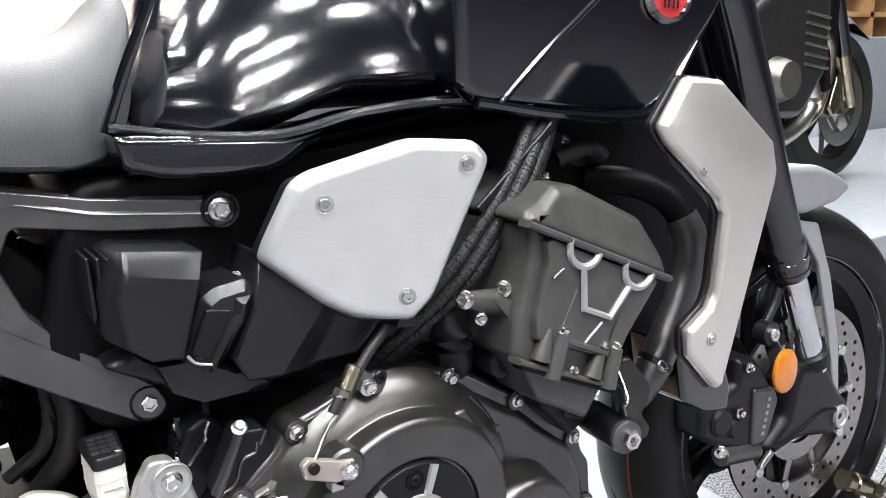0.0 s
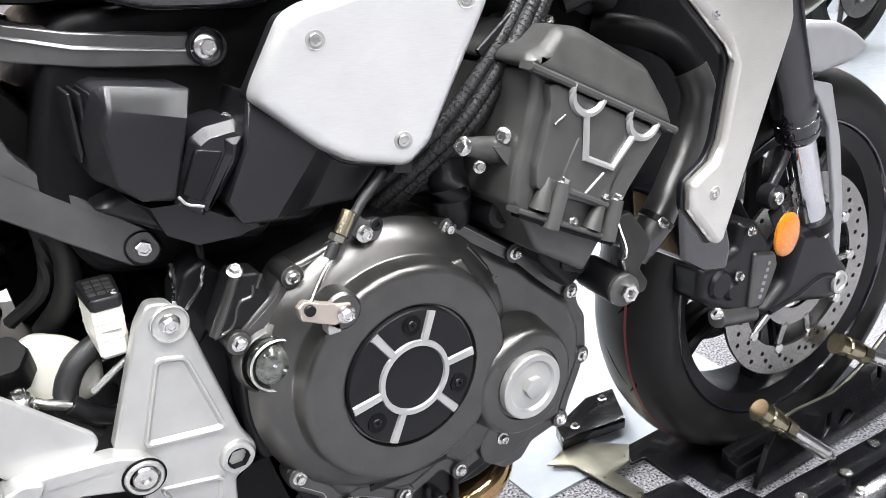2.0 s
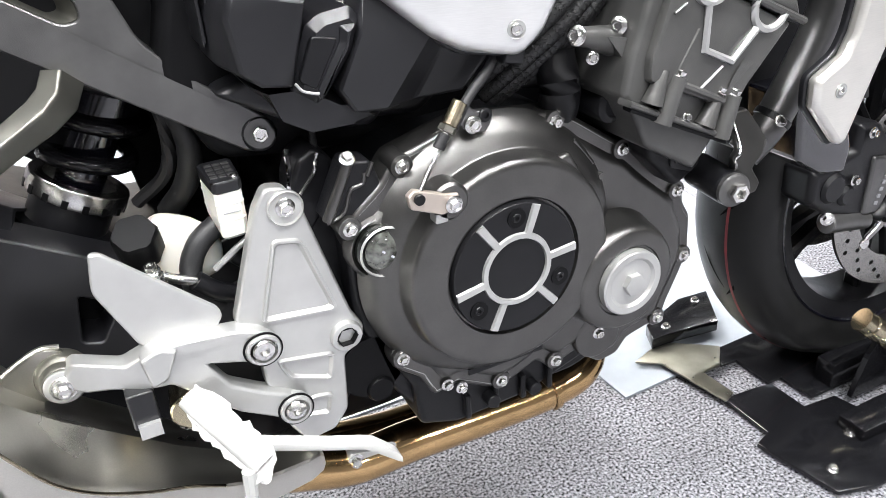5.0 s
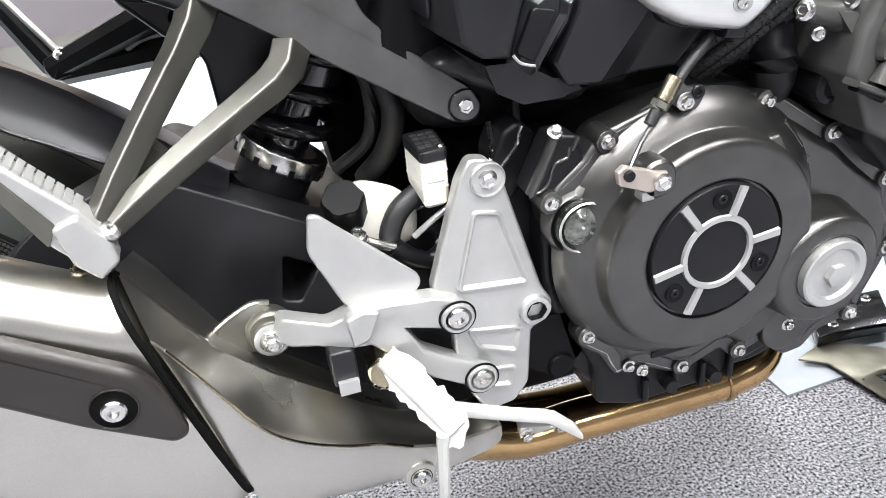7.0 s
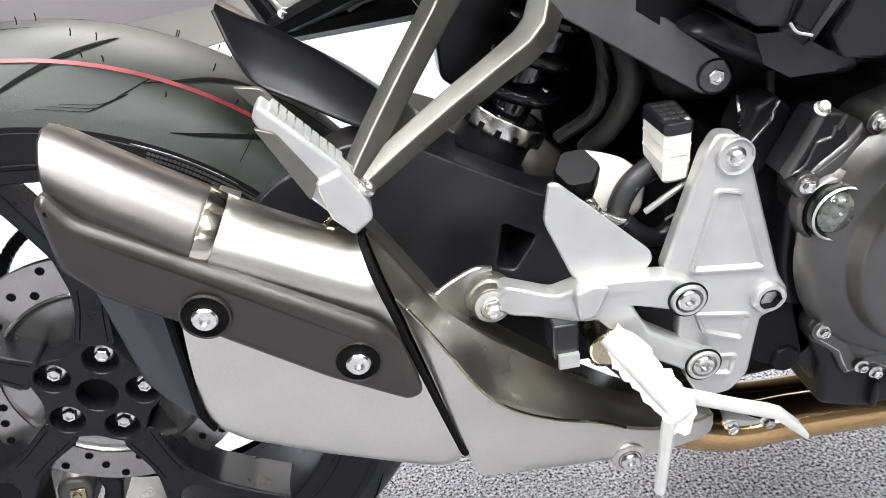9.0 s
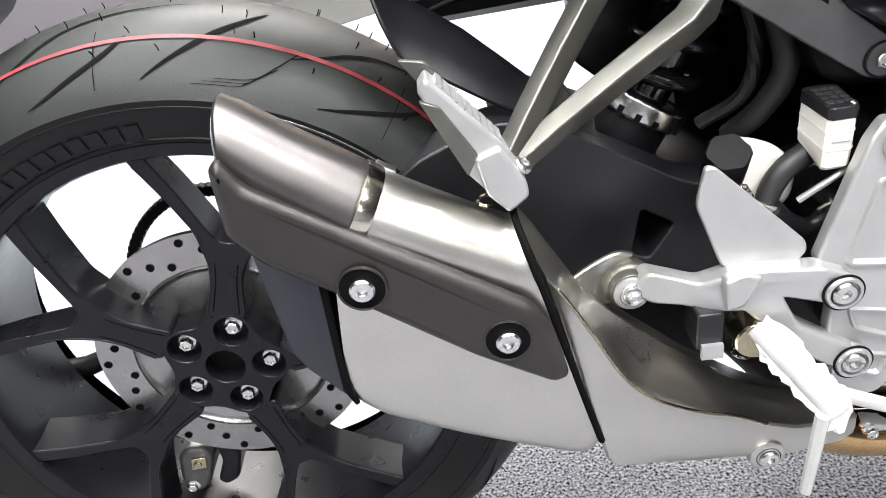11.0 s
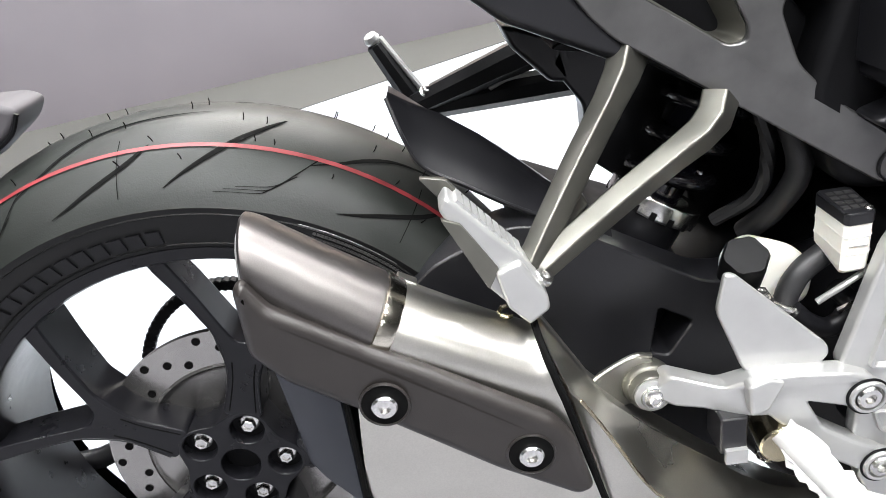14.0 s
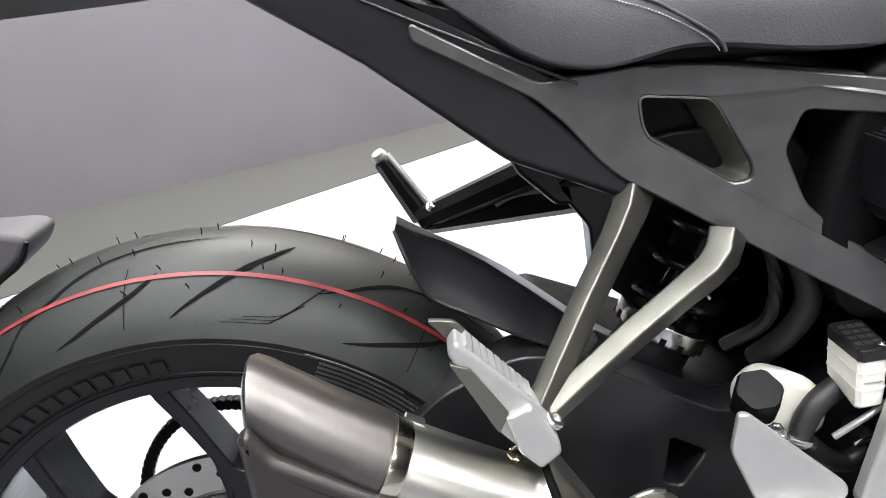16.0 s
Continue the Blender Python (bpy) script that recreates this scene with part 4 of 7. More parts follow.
for k in range(13):
    q = k / 12
    c = Vector((0.437, -0.209, 0.398)).lerp(Vector((0.471, -0.264, 0.361)), q)
    u, w = Vector((0.0, 0.56, 0.83)).normalized(), Vector((0.85, 0.30, 0.42)).normalized()
    fold.append([c + (u * math.cos(0.449 * j) + w * math.sin(0.449 * j)) * (rnd.uniform(0.0098, 0.0148) - 0.004 * (k in (0, 12))) for j in range(14)])
part("wrap_film", loft(fold), WHITE, peg, "crumpled clear film", smooth=False)
part("bank_sensor", bar((0.458, -0.264, 0.364), (0.453, -0.266, 0.294), 0.0095, 0.0095, 0.008, 0.008), WHITE, peg, "white feeler rod hanging below the foot rest")
part("pedal_spring", tube([Vector((0.430 + 0.0065 * math.cos(i * 0.7), -0.190 + 0.0065 * math.sin(i * 0.7), 0.392 - 0.0008 * i)) for i in range(36)], 0.0013, 6, 1), CHROME, peg)
part("pivot_drum", rod((0.436, -0.178, 0.388), (-0.1, -1, 0), 0.0150, 0.030, 20), BRASS, peg)
sens = part("brake_switch", box(0.392, 0.412, -0.20, -0.17, 0.380, 0.412), PLASTIC, bike, "small brake light switch with wires", 0.002)
part("switch_plate", box(0.395, 0.411, -0.204, -0.2, 0.374, 0.386), CAST, sens)
part("switch_rod", rod((0.403, -0.185, 0.41), (0, 0, 1), 0.005, 0.012, 10), BRASS, sens)

settle([plate], lambda x, y, z: (x + 0.005 + 0.049 * (z - 0.414), y + 0.0135 + (0.155 if z > 0.414 else -0.08) * (z - 0.414), z - 0.007 - 0.065 * (z - 0.414)))
settle([arm], lambda x, y, z: (x + 0.009 * min(1, (x - 0.354) / 0.13), y + 0.026, z - 0.008 - 0.008 * min(1, (x - 0.354) / 0.13)))
BUSH = (0.3535, -0.158, 0.4175)
part("rubber_bush", lathe([(0.0, -0.016), (0.0185, -0.016), (0.0200, -0.012), (0.0200, -0.004), (0.0180, -0.001), (0.0165, 0.0), (0.0165, 0.006), (0.0150, 0.008), (0.0, 0.008)], BUSH, seg=36), ALU, arm, "round hanger bush with a rubber core")
part("bush_washer", lathe([(0.0, 0.011), (0.0125, 0.011), (0.0140, 0.0100), (0.0140, 0.006), (0, 0.006)], BUSH, seg=32), CAST, arm)
part("bush_collar", lathe([(0.0, 0.013), (0.0092, 0.013), (0.0100, 0.012), (0.0100, 0.010), (0, 0.010)], BUSH, seg=28), STEEL, arm)
bolt(arm, (BUSH[0], BUSH[1] - 0.013, BUSH[2]), 0.0105, "hex")
settle([heel], lambda x, y, z: (x, y - 0.008, z + 0.006))
settle([bar1, peg, sens], lambda x, y, z: (x, y - 0.004, z + 0.004))

# ---- pillion foot rests, near and far
def pillion():
    metal, bright = LEG, CAST
    f = lambda x, y, z: Vector((x, y, z))
    br = part("pillion_bracket", limb(((f(0.269, -0.206, 0.556), 0.0075, 0.0085), (f(0.285, -0.192, 0.576), 0.0080, 0.0100), (f(0.312, -0.165, 0.607), 0.0085, 0.0105), (f(0.340, -0.139, 0.638), 0.0090, 0.0110), (f(0.352, -0.127, 0.652), 0.0100, 0.0125), (f(0.359, -0.118, 0.663), 0.0110, 0.0140), (f(0.364, -0.108, 0.675), 0.0110, 0.0140)), roll=-0.45, size=0.88), metal, bike, "V-shaped aluminium pillion foot rest bracket")
    part("front_leg", limb(((f(0.272, -0.206, 0.550), 0.0075, 0.0085), (f(0.300, -0.194, 0.565), 0.0080, 0.0100), (f(0.340, -0.177, 0.585), 0.0085, 0.0110), (f(0.378, -0.162, 0.603), 0.0090, 0.0115), (f(0.397, -0.155, 0.612), 0.0100, 0.0125), (f(0.409, -0.148, 0.620), 0.0110, 0.0130), (f(0.416, -0.140, 0.632), 0.0110, 0.0130)), roll=-0.60, size=0.88), metal, br)
    part("web", pillow([(0.298, 0.586), (0.311, 0.590), (0.318, 0.577), (0.278, 0.549), (0.262, 0.562)], -0.206, -0.190, 0.003, fn=lambda x, y, z: f(x, y + (x - 0.27) * 0.85, z)), metal, br)
    pg = part("pillion_peg", pillow(fillet([(0.216, 0.611), (0.222, 0.619), (0.232, 0.608), (0.264, 0.572), (0.274, 0.556), (0.2765, 0.537), (0.264, 0.526), (0.2415, 0.553)], 0.003), -0.222, -0.200, 0.003, 0.002, 3, fn=f), bright, br, "folded cast pillion peg with a toothed edge")
    part("peg_flank", pillow(fillet([(0.2165, 0.606), (0.2415, 0.5535), (0.249, 0.567), (0.2285, 0.601)], 0.002), -0.2245, -0.220, 0.0012, 0, 2, fn=f), ALU, pg)
    part("peg_clamp", pillow(fillet([(0.246, 0.566), (0.262, 0.572), (0.2775, 0.546), (0.2785, 0.536), (0.265, 0.526), (0.252, 0.540)], 0.003), -0.228, -0.206, 0.003, 0.003, fn=f), bright, pg)
    part("peg_tongue", pillow(fillet([(0.206, 0.625), (0.223, 0.622), (0.262, 0.572), (0.256, 0.570), (0.216, 0.611)], 0.003), -0.200, -0.196, 0.001, fn=f), metal, pg)
    for k in range(9):
        t = k / 8
        part("ridge", box(-0.0024, 0.0024, -0.010, 0.010, -0.0024, 0.0016, None, Matrix.Translation(f(0.2290 + 0.033 * t, -0.2085, 0.6120 - 0.0385 * t)) @ pose(0, 0, 0, 0, 48, 0)), CAST, pg)
    bolt(pg, f(0.276, -0.216, 0.553), 0.0100, "socket", axis=(0.6, -0.3, 0.75))
    settle([br], lambda x, y, z: (x - 0.004, y + 0.008, z))
    part("ball_spring", tube([f(0.246 + 0.004 * math.cos(i), -0.205 + 0.004 * math.sin(i), 0.534 - 0.0012 * i) for i in range(14)], 0.0015, 6, 1), BRASS, pg)


pillion()
fb = part("pillion_bracket", bar((0.198, 0.190, 0.570), (0.330, 0.130, 0.628), 0.026, 0.026, 0.030, 0.034), CASE_DARK, bike, "black far-side pillion foot rest bracket", 0.003)
part("front_leg", bar((0.205, 0.190, 0.566), (0.372, 0.130, 0.592), 0.024, 0.024, 0.028, 0.032), CASE_DARK, fb, "", 0.003)
part("web", pillow(fillet([(0.198, 0.562), (0.262, 0.573), (0.276, 0.585), (0.262, 0.600), (0.206, 0.577)], 0.004), 0.172, 0.184, 0.003), CASE_DARK, fb)
part("web_pocket", pillow(fillet([(0.222, 0.572), (0.252, 0.578), (0.256, 0.588), (0.246, 0.590)], 0.003), 0.1705, 0.176, 0.001), DARK, fb)
# Pale tube paints the white highlight on the black leg.
part("leg_edge", tube([(0.278, 0.150, 0.588), (0.300, 0.142, 0.598), (0.345, 0.128, 0.603)], 0.003, 6, 4), CAST, fb, "painted highlight along the leg")
fpeg = part("pillion_peg", bar((0.200, 0.196, 0.570), (0.163, 0.203, 0.640), 0.022, 0.024, 0.020, 0.018), CASE_DARK, fb, "folded far-side pillion peg", 0.003)
part("peg_ridge", bar((0.208, 0.197, 0.584), (0.170, 0.204, 0.645), 0.014, 0.006, 0.014, 0.006), CAST, fpeg, "bright toothed ridge", 0.001)
part("peg_tip", lathe([(0, 0.006), (0.007, 0.005), (0.009, 0.0), (0.007, -0.006), (0, -0.007)], (0.162, 0.200, 0.645), (-0.4, -0.3, 0.85), 16), CAST, fpeg)
bolt(fb, (0.212, 0.178, 0.586), 0.011, "hex", axis=(0.2, -0.5, 0.85))

# ---- rear frame and tail
SUB = [(0.215, 0.797), (0.262, 0.767), (0.293, 0.7485), (0.330, 0.7495), (0.360, 0.7505), (0.400, 0.746), (0.440, 0.739), (0.514, 0.724), (0.594, 0.716), (0.606, 0.711), (0.609, 0.700), (0.600, 0.695), (0.560, 0.697), (0.520, 0.700), (0.464, 0.7095), (0.4525, 0.683), (0.466, 0.646), (0.488, 0.622), (0.540, 0.582), (0.548, 0.566), (0.538, 0.554), (0.524, 0.556), (0.456, 0.602), (0.385, 0.650), (0.344, 0.677), (0.330, 0.691), (0.309, 0.719), (0.290, 0.738), (0.215, 0.785)]
SUBHOLE = [(0.358, 0.731), (0.404, 0.7235), (0.410, 0.718), (0.4325, 0.675), (0.432, 0.665), (0.420, 0.663), (0.364, 0.702), (0.360, 0.711)]


def sub_y(x, y, z):
    return (x, y - 0.112 - max(0, x - 0.406) * 0.17 - max(0, 0.35 - x) * 0.02, z)


for sy, y0 in ((1, "near"), (-1, "far")):
    rf = part("rear_frame", holed(fillet(SUB, 0.006), [fillet(SUBHOLE, 0.006)], -0.008, 0.022, fn=lambda x, y, z: (x, sub_y(x, y, z)[1] * sy, z)), FRAME, bike, "satin graphite cast rear frame plate with a window", 0.003)
TOP = [(0.366, 0.7500), (0.400, 0.7460), (0.440, 0.7390), (0.477, 0.7315), (0.514, 0.7240), (0.554, 0.7200), (0.592, 0.7162)]
crest = []
for x, z in TOP:
    w, y = 0.0025 + 0.0085 * min(1, (x - 0.366) / 0.14), sub_y(x, 0, z)[1]
    crest.append([Vector((x, y - 0.0094, z - w)), Vector((x, y - 0.0088, z - w + 0.0012)), Vector((x, y + 0.0005, z + 0.0012)), Vector((x, y + 0.020, z + 0.0016)), Vector((x, y + 0.020, z - w))])
part("frame_crest", loft(crest), FRAME, rf, "sloping top edge of the frame")
HOLE = fillet(SUBHOLE, 0.006)
# The lip gets a paler metal than the frame to imitate reflected lamplight.
part("window_lip", loft([[Vector((x, y, z)) for x, z in ring] for ring, y in ((inset(HOLE, -0.0006), -0.1202), (inset(HOLE, 0.0008), -0.1206), ([(x - 0.009, z + 0.002) for x, z in inset(HOLE, 0.005)], -0.096), ([(x - 0.009, z + 0.002) for x, z in inset(HOLE, 0.004)], -0.092))], cap=False), ALU, rf, "deep chamfered lip of the frame window, paler to suggest reflected lamplight")
# Black sheet standing in for the shade behind the frame window.
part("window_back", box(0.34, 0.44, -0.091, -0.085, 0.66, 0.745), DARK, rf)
for c in ((0.598, -0.156, 0.708), (0.534, -0.141, 0.569)):
    part("bolt_cup", lathe([(0.0135, -0.012), (0.0135, 0.002), (0.0126, 0.003), (0.0116, 0.0), (0.0116, -0.004), (0, -0.004)], c, seg=36), PLASTIC, rf)
    bolt(rf, (c[0], c[1] + 0.003, c[2]), 0.0130, "hex", name="frame_bolt", label="large bright frame bolt")
tail = part("tail_cover", pillow(fillet([(0.05, 0.868), (0.116, 0.822), (0.182, 0.774), (0.270, 0.697), (0.352, 0.657), (0.36, 0.668), (0.286, 0.743), (0.312, 0.744), (0.264, 0.783), (0.20, 0.83), (0.14, 0.862)], 0.006), -0.118, 0.118, 0.008, 0.008), PLASTIC, bike, "black plastic tail cover below the seat")
part("tail_trim", tube([(0.10, -0.114, 0.862), (0.19, -0.118, 0.812), (0.25, -0.121, 0.780), (0.318, -0.126, 0.745)], 0.0012, 8), PLASTIC, tail)
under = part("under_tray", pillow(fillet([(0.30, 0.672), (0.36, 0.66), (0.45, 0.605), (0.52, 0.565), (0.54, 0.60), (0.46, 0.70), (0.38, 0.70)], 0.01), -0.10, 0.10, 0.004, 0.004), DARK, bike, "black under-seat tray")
part("tray_fin", pillow(fillet([(0.283, 0.670), (0.335, 0.655), (0.345, 0.612), (0.322, 0.616), (0.290, 0.650)], 0.004), 0.03, 0.09, 0.006, 0.004), PLASTIC, under)


def seat_ring(x, zb, zt, hw):
    pts = []
    for k in range(36):
        a = 2 * math.pi * k / 36
        c, s = math.cos(a), math.sin(a)
        up = (zt - zb) * (0.08 + 0.92 * abs(s) ** 0.9) if s >= 0 else (zt - zb) * 0.08 * (1 - abs(s) ** 0.7)
        pts.append(Vector((x, hw * math.copysign(abs(c) ** 0.7, c), zb + up)))
    return pts


SEAT = [(0.14, 0.868, 0.90, 0.06), (0.19, 0.838, 0.905, 0.10), (0.240, 0.798, 0.890, 0.118), (0.262, 0.780, 0.885, 0.124), (0.284, 0.763, 0.872, 0.129), (0.308, 0.7525, 0.858, 0.132), (0.333, 0.7485, 0.848, 0.135), (0.354, 0.7505, 0.843, 0.1365), (0.383, 0.7555, 0.838, 0.138), (0.411, 0.7535, 0.834, 0.139), (0.45, 0.746, 0.833, 0.1415), (0.48, 0.742, 0.835, 0.142), (0.51, 0.741, 0.838, 0.140), (0.535, 0.750, 0.852, 0.132), (0.553, 0.782, 0.870, 0.118), (0.562, 0.835, 0.875, 0.10)]
heights = curve_pts([(x, zb, zt) for x, zb, zt, hw in SEAT], 3)
widths = curve_pts([(x, hw, 0) for x, zb, zt, hw in SEAT], 3)
seat = part("seat", loft([seat_ring(h.x, h.y, h.z, w.y) for h, w in zip(heights, widths)]), VINYL, bike, "grained black vinyl rider and pillion seat")
part("seat_base", pillow(fillet([(0.20, 0.815), (0.30, 0.752), (0.56, 0.738), (0.56, 0.775), (0.30, 0.785)], 0.01), -0.118, 0.118, 0.006, 0.006), DARK, seat)
SEAM = curve_pts([(0.29, -0.1145, 0.822), (0.335, -0.1246, 0.803), (0.352, -0.1286, 0.796), (0.368, -0.1326, 0.789), (0.380, -0.1355, 0.781), (0.393, -0.1384, 0.772), (0.402, -0.1393, 0.765), (0.407, -0.1394, 0.758), (0.408, -0.1394, 0.7545)], 8)
part("seat_seam", tube(SEAM, 0.0012, 8, 1, straight=True), VINYL, seat, "raised welt along the seat")
THREAD = curve_pts([(0.29, -0.1162, 0.817), (0.331, -0.1265, 0.799), (0.347, -0.1303, 0.792), (0.364, -0.1336, 0.785), (0.380, -0.1371, 0.776), (0.395, -0.1388, 0.766), (0.402, -0.1393, 0.759), (0.404, -0.1393, 0.7555)], 8)
stitches = bmesh.new()
for a, b in list(zip(THREAD, THREAD[1:])):
    tube([a + Vector((0, -0.0006, 0)), a.lerp(b, 0.6) + Vector((0, -0.0006, 0))], 0.0005, 5, 1, stitches, straight=True)
part("stitching", stitches, CAST, seat, "pale thread along the seam", kind="stuff")

# ---- tank and side panels
def tank_ring(x, zb, zt, hw, sh):
    pts = []
    for k in range(24):
        a = 2 * math.pi * k / 24
        c, s = math.cos(a), math.sin(a)
        up = (zt - zb - 0.03) * abs(s) ** 1.1 if s > 0 else -0.03 * abs(s) ** 0.8
        pts.append(Vector((x + sh * (0.5 + 0.5 * s), hw * math.copysign(abs(c) ** 1.25, c), zb + 0.03 + up)))
    return pts


tank = part("fuel_tank", loft([tank_ring(*r) for r in ((0.530, 0.765, 0.84, 0.11, 0.05), (0.537, 0.750, 0.885, 0.150, 0.06), (0.57, 0.742, 0.905, 0.164, 0.05), (0.61, 0.745, 0.92, 0.168, 0.02), (0.65, 0.752, 0.935, 0.170, 0.0), (0.70, 0.770, 0.95, 0.176, 0.0), (0.76, 0.772, 0.96, 0.181, 0.0), (0.80, 0.772, 0.96, 0.178, 0.0), (0.90, 0.772, 0.96, 0.15, 0.0), (1.02, 0.80, 0.95, 0.10, 0.0), (1.08, 0.84, 0.93, 0.05, 0.0))]), TANK, bike, "gloss black lacquered fuel tank")
part("knee_edge", tube([(0.530, -0.150, 0.771), (0.58, -0.163, 0.763), (0.645, -0.169, 0.760), (0.707, -0.176, 0.772), (0.79, -0.184, 0.778), (0.86, -0.196, 0.770)], 0.0045, 8), TANK, tank)
part("rear_lip", tube([(0.528, -0.146, 0.768), (0.545, -0.150, 0.81), (0.566, -0.153, 0.856), (0.58, -0.15, 0.90)], 0.004, 8), TANK, tank)
skirt = part("tank_skirt", pillow(fillet([(0.528, 0.767), (0.533, 0.743), (0.56, 0.735), (0.629, 0.731), (0.645, 0.735), (0.665, 0.748), (0.72, 0.766), (0.79, 0.771), (0.79, 0.779), (0.707, 0.774), (0.645, 0.760), (0.58, 0.764)], 0.005), -0.171, -0.13, 0.008), TANK, bike, "black skirt panel below the tank")
side = part("tank_shroud", pillow(fillet([(0.776, 0.868), (0.782, 0.786), (0.80, 0.774), (0.83, 0.770), (0.89, 0.762), (0.966, 0.757), (1.0, 0.755), (1.02, 0.764), (1.085, 0.842), (1.10, 0.870), (1.10, 0.93), (0.80, 0.96)], 0.008), -0.200, -0.12, 0.010, 0, 4, fn=lambda x, y, z: (x, y - 0.12 * (z - 0.76), z)), TANK, bike, "glossy black tank side panel reflecting the hall")
part("panel_crease", tube([(0.822, -0.2012, 0.772), (0.87, -0.206, 0.815), (0.923, -0.2112, 0.857), (0.96, -0.2152, 0.89)], 0.003, 8), TANK, side)
part("panel_edge", tube([(0.80, -0.200, 0.775), (0.89, -0.202, 0.760), (0.99, -0.202, 0.753), (1.03, -0.200, 0.775), (1.085, -0.198, 0.842)], 0.005, 8), TANK, side)
badge = part("badge", lathe([(0, 0.004), (0.026, 0.004), (0.030, 0.003), (0.031, 0), (0, 0)], (1.011, -0.2125, 0.868), seg=40), BADGE, side, "round red badge with a pale ring")
part("badge_ring", lathe([(0.026, 0.0042), (0.027, 0.0056), (0.031, 0.0050), (0.032, 0)], (1.011, -0.2125, 0.868), seg=40), CHROME, badge)
for k in range(4):
    part("badge_bar", box(1.000 + 0.006 * k, 1.003 + 0.006 * k, -0.2182, -0.2170, 0.850, 0.872 - 0.002 * k), CHROME, badge)

# ---- airbox and injector covers
AP = planar((0.652, -0.219, 0.712), (0.754, -0.250, 0.733), (0.706, -0.235, 0.638))


def air_y(x, y, z):
    return (x, y + AP[0] + AP[1] * x + AP[2] * z, z)


cover = part("airbox_cover", pillow(fillet([(0.717, 0.754), (0.764, 0.750), (0.774, 0.737), (0.770, 0.725), (0.727, 0.632), (0.711, 0.617), (0.672, 0.624), (0.651, 0.636), (0.608, 0.675), (0.612, 0.686), (0.634, 0.728), (0.645, 0.735)], 0.006), 0.0, 0.014, 0.0095, 0, 3, fn=air_y), SILVER, bike, "brushed aluminium airbox side cover with three screws")
for c in ((0.652, -0.219, 0.712), (0.754, -0.250, 0.733), (0.706, -0.235, 0.638)):
    part("screw_dish", lathe([(0.0068, 0.0003), (0.0066, 0.0010), (0.0056, 0.0005), (0, 0.0005)], c, seg=28, axis=(-0.30, -1, 0)), CAST, cover)
    bolt(cover, c, 0.0066, "socket", axis=(-0.30, -1, 0))
part("cover_backing", pillow(fillet([(0.718, 0.752), (0.764, 0.748), (0.774, 0.735), (0.725, 0.626), (0.712, 0.615), (0.668, 0.622), (0.608, 0.674), (0.636, 0.728)], 0.006), 0.012, 0.03, 0.002, 0, 3, fn=air_y), PLASTIC, cover)
part("cover_tab", pillow([(0.700, 0.613), (0.716, 0.610), (0.718, 0.620), (0.702, 0.622)], -0.228, -0.20, 0.002), PLASTIC, cover)
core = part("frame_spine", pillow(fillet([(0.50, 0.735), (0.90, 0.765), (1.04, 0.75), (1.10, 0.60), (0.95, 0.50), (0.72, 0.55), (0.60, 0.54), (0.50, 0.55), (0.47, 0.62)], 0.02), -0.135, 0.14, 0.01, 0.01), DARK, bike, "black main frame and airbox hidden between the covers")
inj = part("injector_cover", facets({"a": (0.513, -0.186, 0.692), "b": (0.521, -0.193, 0.6945), "c": (0.5725, -0.193, 0.687), "d": (0.568, -0.194, 0.668), "e": (0.555, -0.206, 0.672), "f": (0.518, -0.204, 0.681), "g": (0.504, -0.180, 0.668), "p": (0.512, -0.203, 0.667), "h": (0.504, -0.182, 0.636), "q": (0.516, -0.204, 0.632), "i": (0.529, -0.205, 0.620), "j": (0.551, -0.198, 0.615)}, ("bcdef", "abf", "afpg", "gpqh", "feiqp", "edji", "hqi"), "abcdjihg", -0.10), PLASTIC, bike, "angular satin black plastic injector cover", 0.0022)
lug = part("cover_lug", pillow(fillet([(0.566, 0.654), (0.576, 0.660), (0.599, 0.663), (0.607, 0.652), (0.599, 0.632), (0.568, 0.597), (0.549, 0.611), (0.553, 0.622)], 0.003), -0.199, -0.14, 0.007, 0, 1), PLASTIC, inj)
part("lug_recess", pillow(fillet([(0.5675, 0.648), (0.586, 0.644), (0.5665, 0.611), (0.5545, 0.619)], 0.003), -0.2005, -0.195, 0.0015), CASE_DARK, inj)
part("lug_strip", pillow(fillet([(0.588, 0.652), (0.600, 0.652), (0.594, 0.634), (0.569, 0.603), (0.5665, 0.609), (0.587, 0.642)], 0.002), -0.204, -0.195, 0.004, 0, 1), PLASTIC, inj)
part("cover_bowl", pillow(fillet([(0.518, 0.622), (0.55, 0.612), (0.567, 0.602), (0.60, 0.602), (0.626, 0.586), (0.612, 0.570), (0.577, 0.574), (0.545, 0.594)], 0.008), -0.194, -0.12, 0.022, 0, 5), PLASTIC, inj)
bolt(lug, (0.600, -0.168, 0.658), 0.008, "hex", axis=(0, -0.6, 0.8))
part("lug_edge", tube([(0.551, -0.2025, 0.619), (0.556, -0.2035, 0.613), (0.5665, -0.2035, 0.6095)], 0.0011, 6), CAST, inj)
for k in range(3):
    part("cover_fin", pillow(fillet([(0.500 + 0.0055 * k, 0.69), (0.5025 + 0.0055 * k, 0.69), (0.5035 + 0.005 * k, 0.65), (0.5005 + 0.005 * k, 0.645)], 0.001), -0.176 - 0.005 * k, -0.13, 0.001), PLASTIC, inj)
